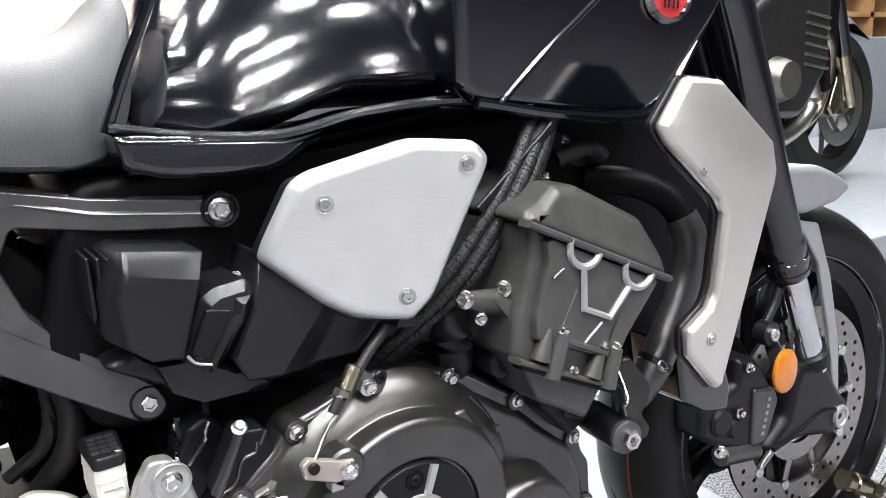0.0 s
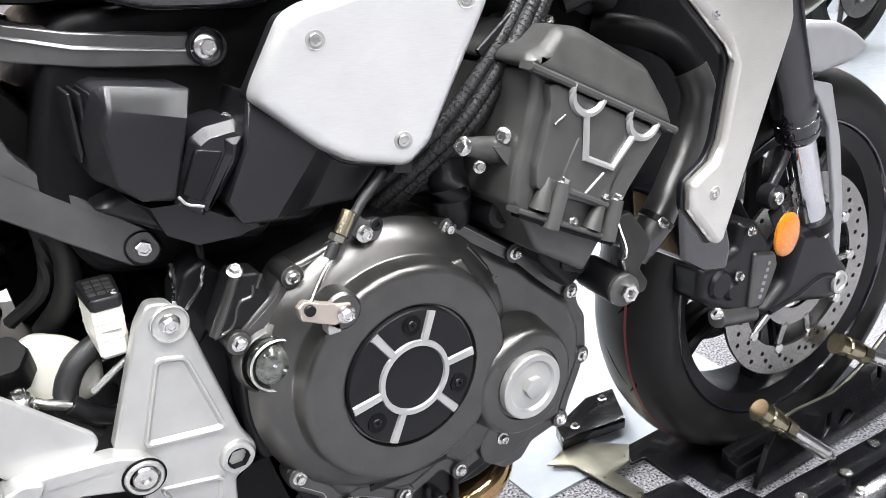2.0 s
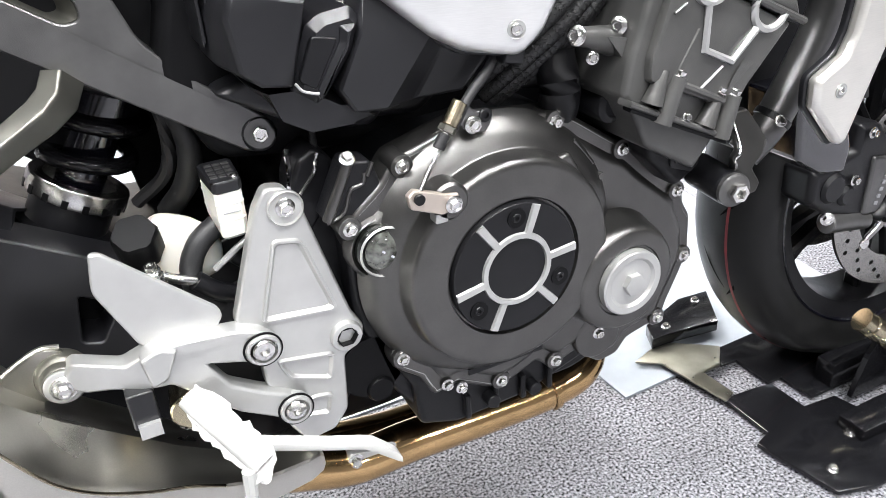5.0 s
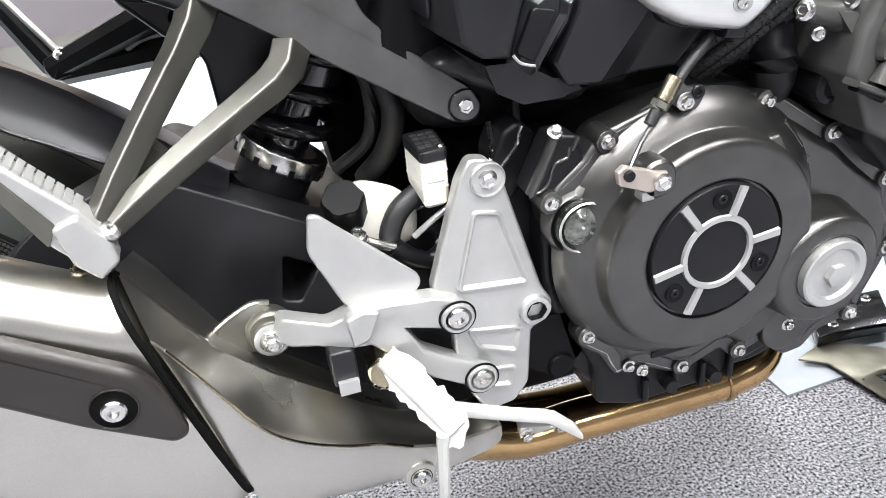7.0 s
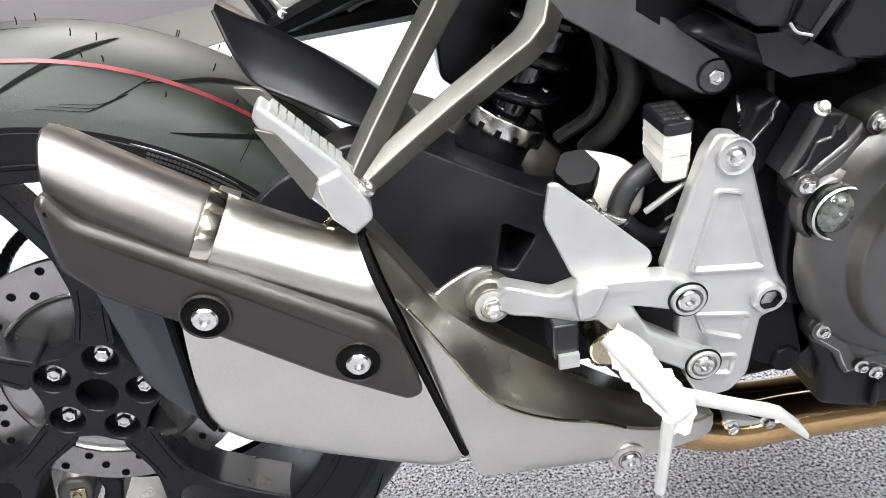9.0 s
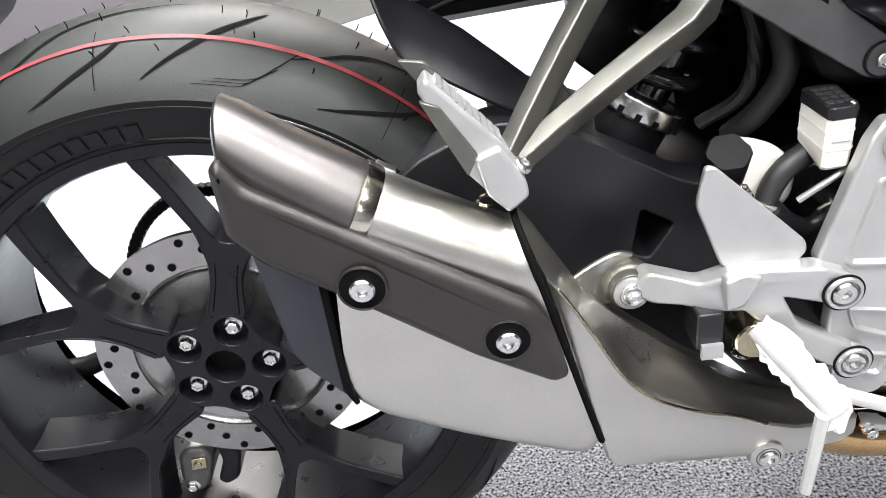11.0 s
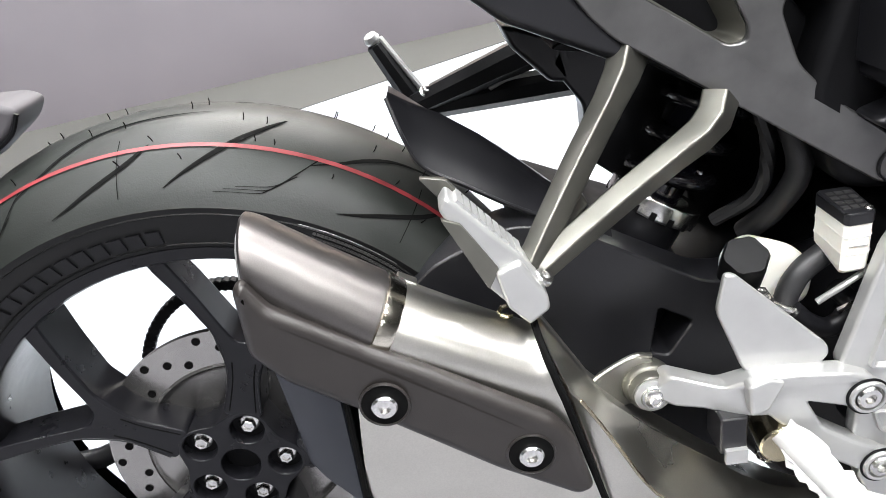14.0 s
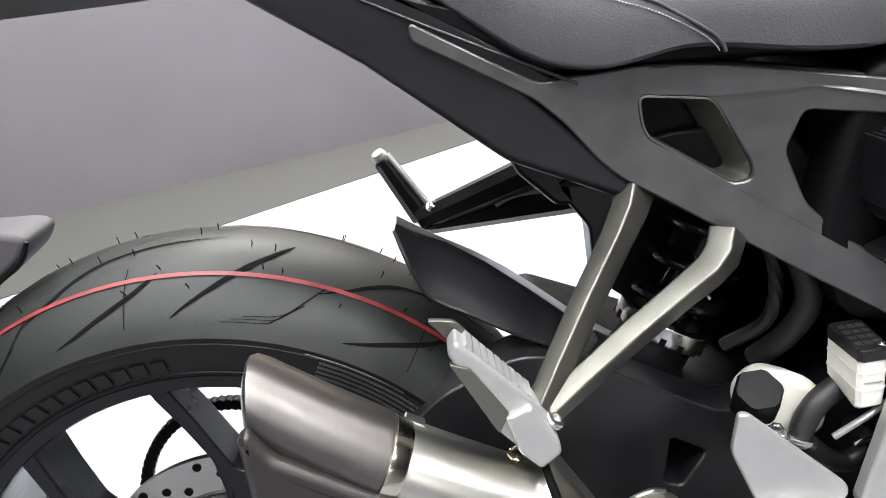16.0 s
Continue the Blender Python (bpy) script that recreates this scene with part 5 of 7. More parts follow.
duct = part("lower_duct", facets({"a": (0.612, -0.185, 0.680), "b": (0.657, -0.206, 0.640), "c": (0.613, -0.207, 0.589), "d": (0.592, -0.203, 0.590), "e": (0.582, -0.200, 0.608), "f": (0.600, -0.205, 0.645), "g": (0.640, -0.193, 0.588), "h": (0.666, -0.193, 0.623), "i": (0.704, -0.200, 0.614), "j": (0.680, -0.200, 0.590), "k": (0.69, -0.195, 0.630)}, ("abcdef", "bhgc", "hijg", "bkih"), "abkijgcdef", -0.11), PLASTIC, bike, "moulded black air duct below the silver cover", 0.0025)
part("cover_underside", pillow(fillet([(0.500, 0.61), (0.56, 0.575), (0.66, 0.565), (0.70, 0.60), (0.60, 0.64)], 0.01), -0.165, -0.10, 0.01), PLASTIC, duct)

# ---- engine
YC, YL = -0.216, -0.259
block = part("crankcase", pillow(fillet([(0.575, 0.505), (0.62, 0.550), (0.76, 0.560), (0.84, 0.51), (0.91, 0.44), (0.89, 0.32), (0.80, 0.275), (0.64, 0.275), (0.60, 0.33), (0.575, 0.42)], 0.015), -0.190, 0.19, 0.006, 0.006), CASE_DARK, bike, "black engine crankcase")
CO = [(0.568, 0.506), (0.578, 0.517), (0.600, 0.534), (0.613, 0.552), (0.628, 0.556), (0.655, 0.564), (0.676, 0.568), (0.692, 0.567), (0.745, 0.561), (0.764, 0.560), (0.795, 0.540), (0.820, 0.523), (0.836, 0.515), (0.86, 0.492), (0.886, 0.470), (0.902, 0.460), (0.906, 0.440), (0.916, 0.425), (0.918, 0.385), (0.911, 0.365), (0.897, 0.335), (0.890, 0.312), (0.874, 0.311), (0.848, 0.305), (0.836, 0.290), (0.815, 0.287), (0.800, 0.298), (0.790, 0.314), (0.772, 0.308), (0.755, 0.303), (0.740, 0.318), (0.712, 0.306), (0.690, 0.305), (0.655, 0.325), (0.632, 0.320), (0.620, 0.345), (0.596, 0.364), (0.594, 0.378), (0.604, 0.392), (0.613, 0.418), (0.606, 0.434), (0.586, 0.432), (0.582, 0.447), (0.578, 0.465), (0.570, 0.485)]
ccover = part("crankcase_cover", pillow(fillet(CO, 0.005, 2), YC, YC + 0.03, 0.004), CASE, bike, "graphite painted right crankcase cover ringed with bolts")
for x, z in ((0.572, 0.506), (0.618, 0.546), (0.683, 0.560), (0.755, 0.553), (0.825, 0.514), (0.892, 0.458), (0.909, 0.384), (0.882, 0.320), (0.759, 0.313), (0.699, 0.313), (0.604, 0.374), (0.594, 0.440)):
    part("bolt_boss", lathe([(0.0095, -0.02), (0.0095, 0.002), (0.0088, 0.003), (0, 0.003)], (x, YC, z), seg=20), CASE, ccover)
    bolt(ccover, (x, YC - 0.003, z), 0.0085, "hex", name="cover_bolt", label="bright flanged cover bolt")
for x, z in ((0.644, 0.330), (0.658, 0.321)):
    bolt(ccover, (x, YC - 0.002, z), 0.0085, "hex", name="cover_bolt")
part("gasket_edge", tube([(x, YC + 0.001, z) for x, z in inset(CO, 0.0045)[1:18]], 0.0011, 6, 2), CAST, ccover, "worn bright rim of the cover")
part("gasket_edge", tube([(x, YC + 0.001, z) for x, z in inset(CO, 0.0045)[31:]], 0.0012, 6, 2), CAST, ccover)
# sloping body of the cover, then the clutch bulge
CL = (0.694, 0.453)
part("cover_body", loft([[Vector((x, y, z)) for x, z in ring] for ring, y in ((fillet(inset(CO, 0.012), 0.01, 2), YC + 0.002), (fillet(inset(CO, 0.016), 0.01, 2), YC - 0.004), (fillet(inset(CO, 0.022), 0.012, 2), YC - 0.006))]), CASE, ccover)
part("clutch_bulge", lathe([(0.121, -0.006), (0.1175, 0.001), (0.1125, 0.0075), (0.1060, 0.0125), (0.1000, 0.0155), (0.0962, 0.0168), (0.0945, 0.0185), (0.0925, 0.0310), (0.0912, 0.0342), (0.0885, 0.0358), (0.0850, 0.0362), (0.0640, 0.0375), (0.0612, 0.0368), (0.0598, 0.033), (0, 0.033)], (CL[0] + 0.002, YC, CL[1] - 0.002), (0.0, -1, 0.0), 72), CASE, ccover, "round satin clutch housing")
badge2 = part("clutch_badge", lathe([(0, 0.0), (0.0575, 0.0), (0.0575, 0.006), (0.0565, 0.0075), (0, 0.0075)], (CL[0], YL + 0.0095, CL[1]), seg=72), CASE_DARK, ccover, "matt black clutch disc with a machined ring and six bars")
part("badge_ring", lathe([(0.0265, -0.001), (0.0275, 0.0022), (0.0315, 0.0022), (0.0325, -0.001)], (CL[0], YL + 0.002, CL[1]), seg=64), CAST, badge2)
for k, a in enumerate((126, 71, 6, -49, -114, -169)):
    a = radians(a)
    d, s = Vector((math.cos(a), 0, math.sin(a))), Vector((-math.sin(a), 0, math.cos(a)))
    c = Vector((CL[0], YL, CL[1]))
    bm = bmesh.new()
    rings = []
    for r, w in ((0.031, 0.0026), (0.056, 0.0030)):
        rings.append([c + d * r + s * x + Vector((0, y, 0)) for x, y in ((-w - 0.0012, 0.003), (w + 0.0012, 0.003), (w, -0.0002), (-w, -0.0002))])
    part("badge_bar", loft(rings), CAST, badge2)
for a in (90, -25, -142):
    a = radians(a)
    c = (CL[0] + 0.0455 * math.cos(a), YL + 0.002, CL[1] + 0.0455 * math.sin(a))
    part("screw_well", lathe([(0.0082, 0.0), (0.0080, 0.0012), (0.0068, 0.001), (0, 0.0005)], c, seg=24), DARK, badge2)
    bolt(badge2, (c[0], c[1] + 0.0005, c[2]), 0.0056, "dark", name="screw")
# ignition cover with its bright cap
IG = (0.811, 0.404)
part("pulse_bulge", lathe([(0.062, -0.012), (0.056, 0.010), (0.0525, 0.030), (0.050, 0.0365), (0.046, 0.0395), (0.035, 0.040), (0.034, 0.038), (0, 0.038)], (IG[0], YC, IG[1]), seg=56), CASE, ccover, "round pulse generator housing")
capb = part("inspection_cap", lathe([(0.0, 0.0018), (0.0155, 0.0018), (0.0175, 0.001), (0.022, 0.001), (0.0245, 0.0035), (0.0300, 0.0040), (0.0315, 0.003), (0.0315, -0.004), (0, -0.004)], (IG[0], YL + 0.001, IG[1]), seg=56), CAST, ccover, "silver inspection cap with a hexagon boss")
part("cap_hexagon", lathe([(0, 0.0085), (0.0085, 0.0085), (0.0105, 0.0075), (0.0105, 0.001), (0, 0.001)], (IG[0], YL + 0.001, IG[1]), seg=6), CAST, capb)
# ridges cast into the cover
for pts in ([(0.752, 0.528), (0.765, 0.522)], [(0.800, 0.500), (0.785, 0.470), (0.770, 0.478)], [(0.770, 0.535), (0.79, 0.51)]):
    part("cast_ridge", tube([(x, YC - 0.0065, z) for x, z in pts], 0.0028, 6, 3, straight=True), CASE, ccover)
part("cast_pad", pillow(fillet([(0.738, 0.530), (0.758, 0.532), (0.768, 0.515), (0.752, 0.505), (0.74, 0.512)], 0.003), YC - 0.022, YC, 0.004), CASE, ccover)
part("sump_lobe", lathe([(0.0, 0.008), (0.0225, 0.008), (0.0255, 0.006), (0.0265, 0.002), (0.0265, -0.03), (0, -0.03)], (0.806, YC, 0.328), seg=40), CASE, ccover, "round lobe at the foot of the cover")
bolt(ccover, (0.8045, YC - 0.008, 0.332), 0.0090, "hex", name="cover_bolt")
part("maker_bar", pillow([(0.664, 0.335), (0.742, 0.335), (0.742, 0.341), (0.664, 0.341)], YC - 0.0068, YC - 0.005, 0), CASE_DARK, ccover)
sight = part("oil_filler_cap", lathe([(0, 0.002), (0.0135, 0.002), (0.0150, 0.0035), (0.0165, 0.0045), (0.0185, 0.0035), (0.0195, 0.0), (0.0195, -0.008), (0, -0.008)], (0.597, YC - 0.014, 0.485), seg=36), GLASSY, ccover, "glossy round oil sight glass in a dark bezel")
part("glass_dome", lathe([(0, 0.0095), (0.006, 0.0088), (0.011, 0.0065), (0.0145, 0.003), (0.0145, 0), (0, 0)], (0.597, YC - 0.015, 0.485), seg=32), SIGHT, sight)
# Diagonal chrome bar painted in as a bright reflection on the glass.
part("glass_bar", box(-0.0055, 0.0055, -0.0092, -0.006, -0.0008, 0.0008, None, Matrix.Translation((0.597, YC - 0.015, 0.485)) @ pose(0, 0, 0, 0, 40, 0)), CHROME, sight)
part("bezel", lathe([(0.0195, -0.002), (0.0215, 0.001), (0.0240, -0.003), (0.0245, -0.012), (0.0195, -0.012)], (0.597, YC - 0.011, 0.485), seg=36), CASE, sight)
# clutch lever, cable and bracket
lev = part("clutch_lever", pillow(fillet([(0.604, 0.5395), (0.609, 0.5435), (0.633, 0.5350), (0.644, 0.533), (0.644, 0.521), (0.630, 0.5190), (0.606, 0.5290)], 0.0012), YL - 0.001, YL + 0.005, 0.0015), LEVER, bike, "pale bronze clutch release lever")
part("lever_boss", rod((0.639, YL + 0.024, 0.526), (0, -1, 0), 0.0150, 0.022, 24, 0.15), CASE, lev)
bolt(lev, (0.639, YL - 0.0015, 0.526), 0.0098, "hex")
part("lever_pin", rod((0.612, YL - 0.004, 0.5365), (0, 1, 0), 0.0042, 0.014, 12), CASE_DARK, lev)
part("lever_foot", box(0.626, 0.636, YL + 0.002, YL + 0.014, 0.511, 0.519), CAST, lev, "", 0.001)
cab = part("clutch_cable", tube([(0.613, YL + 0.001, 0.538), (0.630, -0.246, 0.553), (0.655, -0.234, 0.572)], 0.0017, 8, 6), STEEL, bike, "clutch cable with its bracket")
part("cable_sleeve", tube([(0.655, -0.234, 0.573), (0.672, -0.228, 0.592), (0.690, -0.224, 0.607), (0.702, -0.218, 0.618)], 0.0040, 10, 6), HOSE, cab)
part("cable_adjuster", rod((0.6505, -0.2365, 0.5765), (0.56, 0.12, 0.80), 0.0058, 0.019, 16), BRASS, cab, "brassy adjuster barrel")
part("lock_nut", lathe([(0, 0), (0.0070, 0), (0.0070, 0.0045), (0, 0.0045)], (0.6475, -0.237, 0.5725), (0.56, 0.12, 0.80), 6), ALU, cab)
part("rubber_boot", rod((0.6395, -0.2385, 0.5615), (0.56, 0.12, 0.80), 0.0045, 0.012, 14), HOSE, cab)
part("cable_bracket", pillow(fillet([(0.657, 0.586), (0.668, 0.590), (0.676, 0.580), (0.688, 0.580), (0.690, 0.570), (0.684, 0.562), (0.672, 0.564), (0.660, 0.574)], 0.003), -0.230, -0.224, 0.0015), FRAME, cab)
bolt(cab, (0.673, -0.231, 0.571), 0.0100, "hex")
bolt(cab, (0.684, -0.229, 0.576), 0.0080, "dark")
settle([ccover, lev, cab], lambda x, y, z: (x + 0.0025, y + 0.0095, z - 0.001))
part("glass_ring", lathe([(0.0168, 0.0040), (0.0176, 0.0056), (0.0186, 0.0040)], (0.5995, YC - 0.0058, 0.484), seg=36), CAST, sight, "thin bright ring round the glass")
settle([sight], lambda x, y, z: (0.595 + 1.15 * (x - 0.597), y + 0.008, 0.484 + 1.15 * (z - 0.485)))
# lower sump
sump = part("oil_pan", pillow(fillet([(0.600, 0.365), (0.618, 0.330), (0.622, 0.285), (0.66, 0.272), (0.735, 0.275), (0.80, 0.296), (0.86, 0.32), (0.78, 0.36)], 0.006), -0.200, 0.14, 0.006), CASE_DARK, bike, "black finned oil pan")
for k in range(4):
    part("pan_rib", box(0.665 + 0.03 * k, 0.671 + 0.03 * k, -0.207, -0.19, 0.278, 0.305), CASE_DARK, sump, "", 0.002)
for x, z in ((0.692, 0.292), (0.738, 0.288)):
    part("pan_stud", rod((x, -0.200, z), (0, -1, 0), 0.007, 0.012, 12), CASE_DARK, sump)
part("pan_rear", pillow(fillet([(0.450, 0.300), (0.455, 0.372), (0.60, 0.380), (0.80, 0.320), (0.81, 0.255), (0.62, 0.238), (0.50, 0.240)], 0.012), -0.105, 0.10, 0.010, 0.008), CASE_DARK, sump)
# gearbox end, behind the foot rest plate
gb = part("gearbox_end", pillow(fillet([(0.545, 0.52), (0.59, 0.53), (0.60, 0.36), (0.56, 0.30), (0.53, 0.33)], 0.01), -0.165, 0.1, 0.008), CASE_DARK, bike, "black gearbox end of the engine")
part("starter_drum", lathe([(0, 0), (0.03, 0), (0.031, -0.04), (0, -0.04)], (0.585, -0.19, 0.36), seg=28), DARK, gb)
part("bore_plug", lathe([(0, 0.003), (0.011, 0.003), (0.013, 0), (0.013, -0.02), (0, -0.02)], (0.590, -0.19, 0.335), seg=24), DARK, gb)
ear = part("engine_mount", pillow(fillet([(0.545, 0.535), (0.552, 0.552), (0.566, 0.560), (0.580, 0.548), (0.574, 0.515), (0.556, 0.492), (0.542, 0.498)], 0.004), -0.205, -0.17, 0.004), CASE_DARK, bike, "black cast engine mounting ear")
brk = part("ribbed_bracket", pillow(fillet([(0.579, 0.556), (0.599, 0.553), (0.607, 0.527), (0.582, 0.507), (0.557, 0.512)], 0.004), -0.204, -0.18, 0.003), CASE_DARK, bike, "black cast bracket with raised ribs beside the engine cover")
part("rib", tube([(0.580, -0.205, 0.556), (0.570, -0.206, 0.536), (0.559, -0.205, 0.514)], 0.0042, 10, 4), CASE, brk)
part("rib", tube([(0.592, -0.204, 0.545), (0.590, -0.204, 0.537), (0.580, -0.204, 0.534), (0.576, -0.204, 0.523), (0.570, -0.204, 0.515), (0.559, -0.204, 0.512)], 0.0017, 8, 3), CASE, brk)
part("rib", tube([(0.599, -0.204, 0.552), (0.594, -0.204, 0.542)], 0.0018, 8, 2), CASE, brk)
bolt(brk, (0.580, -0.205, 0.559), 0.0085, "hex", axis=(0, -0.6, 0.8))
part("steel_line", tube([(0.568, -0.172, 0.556), (0.566, -0.172, 0.551), (0.563, -0.172, 0.541), (0.550, -0.172, 0.526)], 0.0017, 8, 5), STEEL, brk, "thin bright steel line")
bolt(ear, (0.585, -0.170, 0.341), 0.008, "hex")
bolt(ear, (0.586, -0.172, 0.308), 0.008, "hex")
bolt(ear, (0.556, -0.150, 0.575), 0.0115, "hex", name="pinch_bolt")
settle([ear], lambda x, y, z: (x, y + 0.034, z))
# cylinders and head, leaning forward
YH = -0.262
cyl = part("cylinder_block", pillow(fillet([(0.787, 0.578), (0.791, 0.603), (0.808, 0.655), (0.810, 0.680), (0.959, 0.612), (0.94, 0.596), (0.906, 0.558), (0.888, 0.526), (0.868, 0.500), (0.815, 0.530), (0.800, 0.56)], 0.004), YH + 0.006, 0.18, 0.006), HEAD, bike, "graphite cylinder block leaning forward")
part("head_side_panel", pillow(fillet([(0.818, 0.668), (0.828, 0.668), (0.950, 0.612), (0.910, 0.568), (0.897, 0.548), (0.806, 0.588), (0.806, 0.606), (0.820, 0.650)], 0.004), YH - 0.002, YH + 0.01, 0.005, 0, 2), HEAD, cyl)
part("cast_wedge", facets({"a": (0.900, YH - 0.0022, 0.592), "b": (0.912, YH - 0.0022, 0.586), "c": (0.882, YH - 0.0022, 0.562), "d": (0.889, YH - 0.004, 0.580)}, ("adc", "dbc", "abd"), "abc", YH), HEAD, cyl)
hcov = part("head_cover", pillow(fillet([(0.800, 0.684), (0.806, 0.692), (0.822, 0.696), (0.842, 0.708), (0.868, 0.705), (0.943, 0.668), (0.962, 0.632), (0.963, 0.612)], 0.005), YH - 0.002, 0.18, 0.010, 0, 4, fn=lambda x, y, z: (x + max(0, y + 0.24) * 0.06, y + max(0, z - (0.676 - (x - 0.811) * 0.42)) * 0.35, z + max(0, y + 0.24) * 0.02)), HEAD, bike, "ribbed graphite cylinder head cover")
part("cover_flange", bar((0.799, YH + 0.002, 0.684), (0.961, YH + 0.002, 0.612), 0.016, 0.006), HEAD, hcov)
part("oil_breather", rod((0.868, -0.15, 0.672), (-0.1, -0.3, 1), 0.022, 0.038, 20), HEAD, hcov)
bolt(hcov, (0.880, -0.19, 0.706), 0.0075, "hex", axis=(-0.1, -0.3, 1))
def head_line(pts, r=0.0028):
    return tube([(x, YH - 0.003, z) for x, z in pts], r, 6, 4)


def arc(cx, cz, r, a0, a1, n=9):
    return [(cx + r * math.cos(radians(a0 + (a1 - a0) * i / n)), cz + r * math.sin(radians(a0 + (a1 - a0) * i / n))) for i in range(n + 1)]


emb = part("machined_emblem", head_line(arc(0.858, 0.6585, 0.0178, 152, 338), 0.0034), CAST, cyl, "bright machined line and two half rings on the head")
part("emblem_line", head_line(arc(0.921, 0.6295, 0.0178, 152, 336), 0.0034), CAST, emb)
part("emblem_line", tube([(0.855, YH - 0.003, 0.640), (0.856, YH - 0.003, 0.605), (0.885, YH - 0.003, 0.592), (0.9075, YH - 0.003, 0.614)], 0.0034, 6, 1, straight=True), CAST, emb)
part("emblem_dash", tube([(0.823, YH - 0.003, 0.637), (0.834, YH - 0.003, 0.643)], 0.0012, 6, 1, straight=True), FRAME, emb)
for (x, z), (bx, bz) in (((0.834, 0.588), (0.820, 0.553)), ((0.894, 0.562), (0.884, 0.528))):
    part("stud_column", tube([(x, YH - 0.001, z), (bx, YH - 0.001, bz)], 0.0072, 14, 1, taper=0.0085, straight=True), HEAD, cyl)
    bolt(cyl, (x, YH - 0.001, z), 0.0095, "hex", axis=(0.35, -0.25, 0.9))
part("side_stud", tube([(0.821, YH + 0.001, 0.595), (0.811, YH + 0.001, 0.570)], 0.0045, 10, 1, taper=0.009, straight=True), HEAD, cyl)
part("side_stud", tube([(0.880, YH + 0.001, 0.566), (0.868, YH + 0.001, 0.541)], 0.0045, 10, 1, taper=0.009, straight=True), HEAD, cyl)
bolt(cyl, (0.880, YH - 0.001, 0.567), 0.0075, "hex", axis=(0.35, -0.25, 0.9))
part("lower_flange", bar((0.787, YH + 0.004, 0.575), (0.893, YH + 0.004, 0.526), 0.016, 0.005), HEAD, cyl)
part("flange_seam", bar((0.788, YH + 0.002, 0.5705), (0.891, YH + 0.002, 0.5225), 0.010, 0.0035), DARK, cyl)
part("mid_rib", bar((0.838, YH, 0.581), (0.882, YH, 0.560), 0.010, 0.006), HEAD, cyl)
part("cast_line", tube([(0.877, YH - 0.0025, 0.589), (0.857, YH - 0.0025, 0.575)], 0.0011, 6, 1, straight=True), CAST, cyl)
part("cast_rib", bar((0.850, YH, 0.622), (0.833, YH, 0.593), 0.006, 0.005), HEAD, cyl)
bolt(cyl, (0.846, YH - 0.001, 0.553), 0.0062, "hex", axis=(0, -1, 0.2))
part("base_casting", pillow(fillet([(0.83, 0.556), (0.90, 0.522), (0.895, 0.490), (0.87, 0.475), (0.835, 0.51)], 0.005), -0.235, -0.1, 0.006), CASE_DARK, cyl)
part("code_plate", pillow(fillet([(0.858, 0.513), (0.886, 0.502), (0.884, 0.488), (0.858, 0.498)], 0.003), -0.2375, -0.23, 0.001), PLASTIC, cyl)
for k in range(5):
    part("code_bar", box(0.862 + 0.0045 * k, 0.8645 + 0.0045 * k, -0.239, -0.2375, 0.5015 - 0.0019 * k, 0.5065 - 0.0019 * k), HEAD, cyl)
water = part("coolant_elbow", tube([(0.758, -0.236, 0.6255), (0.776, -0.234, 0.621), (0.792, -0.230, 0.616), (0.812, -0.22, 0.612), (0.84, -0.20, 0.605)], 0.0068, 18, 6, taper=0.0165), HEAD, bike, "graphite coolant elbow with three bolts")
part("elbow_boss", tube([(0.795, -0.236, 0.628), (0.81, -0.228, 0.625), (0.84, -0.20, 0.62)], 0.0062, 14, 4, taper=0.010), HEAD, water)
part("elbow_pipe", tube([(0.768, -0.19, 0.602), (0.768, -0.20, 0.575), (0.772, -0.19, 0.552)], 0.017, 16, 4), CASE_DARK, water)
bolt(water, (0.757, -0.236, 0.626), 0.0110, "hex", axis=(-0.85, -0.5, 0.15))
bolt(water, (0.794, -0.237, 0.628), 0.0100, "hex", axis=(-0.75, -0.6, 0.15))
bolt(water, (0.772, -0.236, 0.607), 0.0075, "hex", axis=(-0.3, -0.9, 0.1))
part("elbow_web", facets({"a": (0.780, -0.243, 0.623), "b": (0.796, -0.246, 0.620), "c": (0.792, -0.246, 0.606)}, ("abc",), "abc", -0.235), HEAD, water)
part("tensioner_plug", lathe([(0, 0.002), (0.0075, 0.002), (0.008, 0.0035), (0.0095, 0.0035), (0.0135, 0.001), (0.014, -0.002), (0.014, -0.03), (0, -0.03)], (0.802, -0.224, 0.560), seg=28), CASE_DARK, water)
part("hidden_pipe", tube([(0.745, -0.17, 0.585), (0.80, -0.19, 0.578), (0.835, -0.20, 0.548)], 0.012, 12, 5), CASE_DARK, water)
# braided hoses behind the silver cover
LOOM = [(0.885, -0.180, 0.762), (0.858, -0.198, 0.735), (0.831, -0.206, 0.702), (0.800, -0.208, 0.667), (0.768, -0.206, 0.634), (0.735, -0.19, 0.602), (0.71, -0.17, 0.575)]
loom = part("cable_loom", tube(LOOM, 0.010, 16, 8), DARK, bike, "bundle of braided black hoses")


def braid(pts, r, strands, turns, wire):
    """Two sets of fine wires wound round a line, left and right."""
    bm = bmesh.new()
    line = curve_pts(pts, 10)
    ref = Vector((0.2, 0.9, 0.1))
    for hand in (1, -1):
        for s in range(strands):
            path = []
            for i, p in enumerate(line):
                d = (line[min(i + 1, len(line) - 1)] - line[max(i - 1, 0)]).normalized()
                u = d.cross(ref).normalized()
                w = d.cross(u)
                a = 2 * math.pi * (s / strands + hand * turns * i / (len(line) - 1))
                path.append(p + (u * math.cos(a) + w * math.sin(a)) * (r + 0.0003 * math.sin(i * 2.1 + hand)))
            tube(path, wire, 4, 1, bm, straight=True)
    return bm


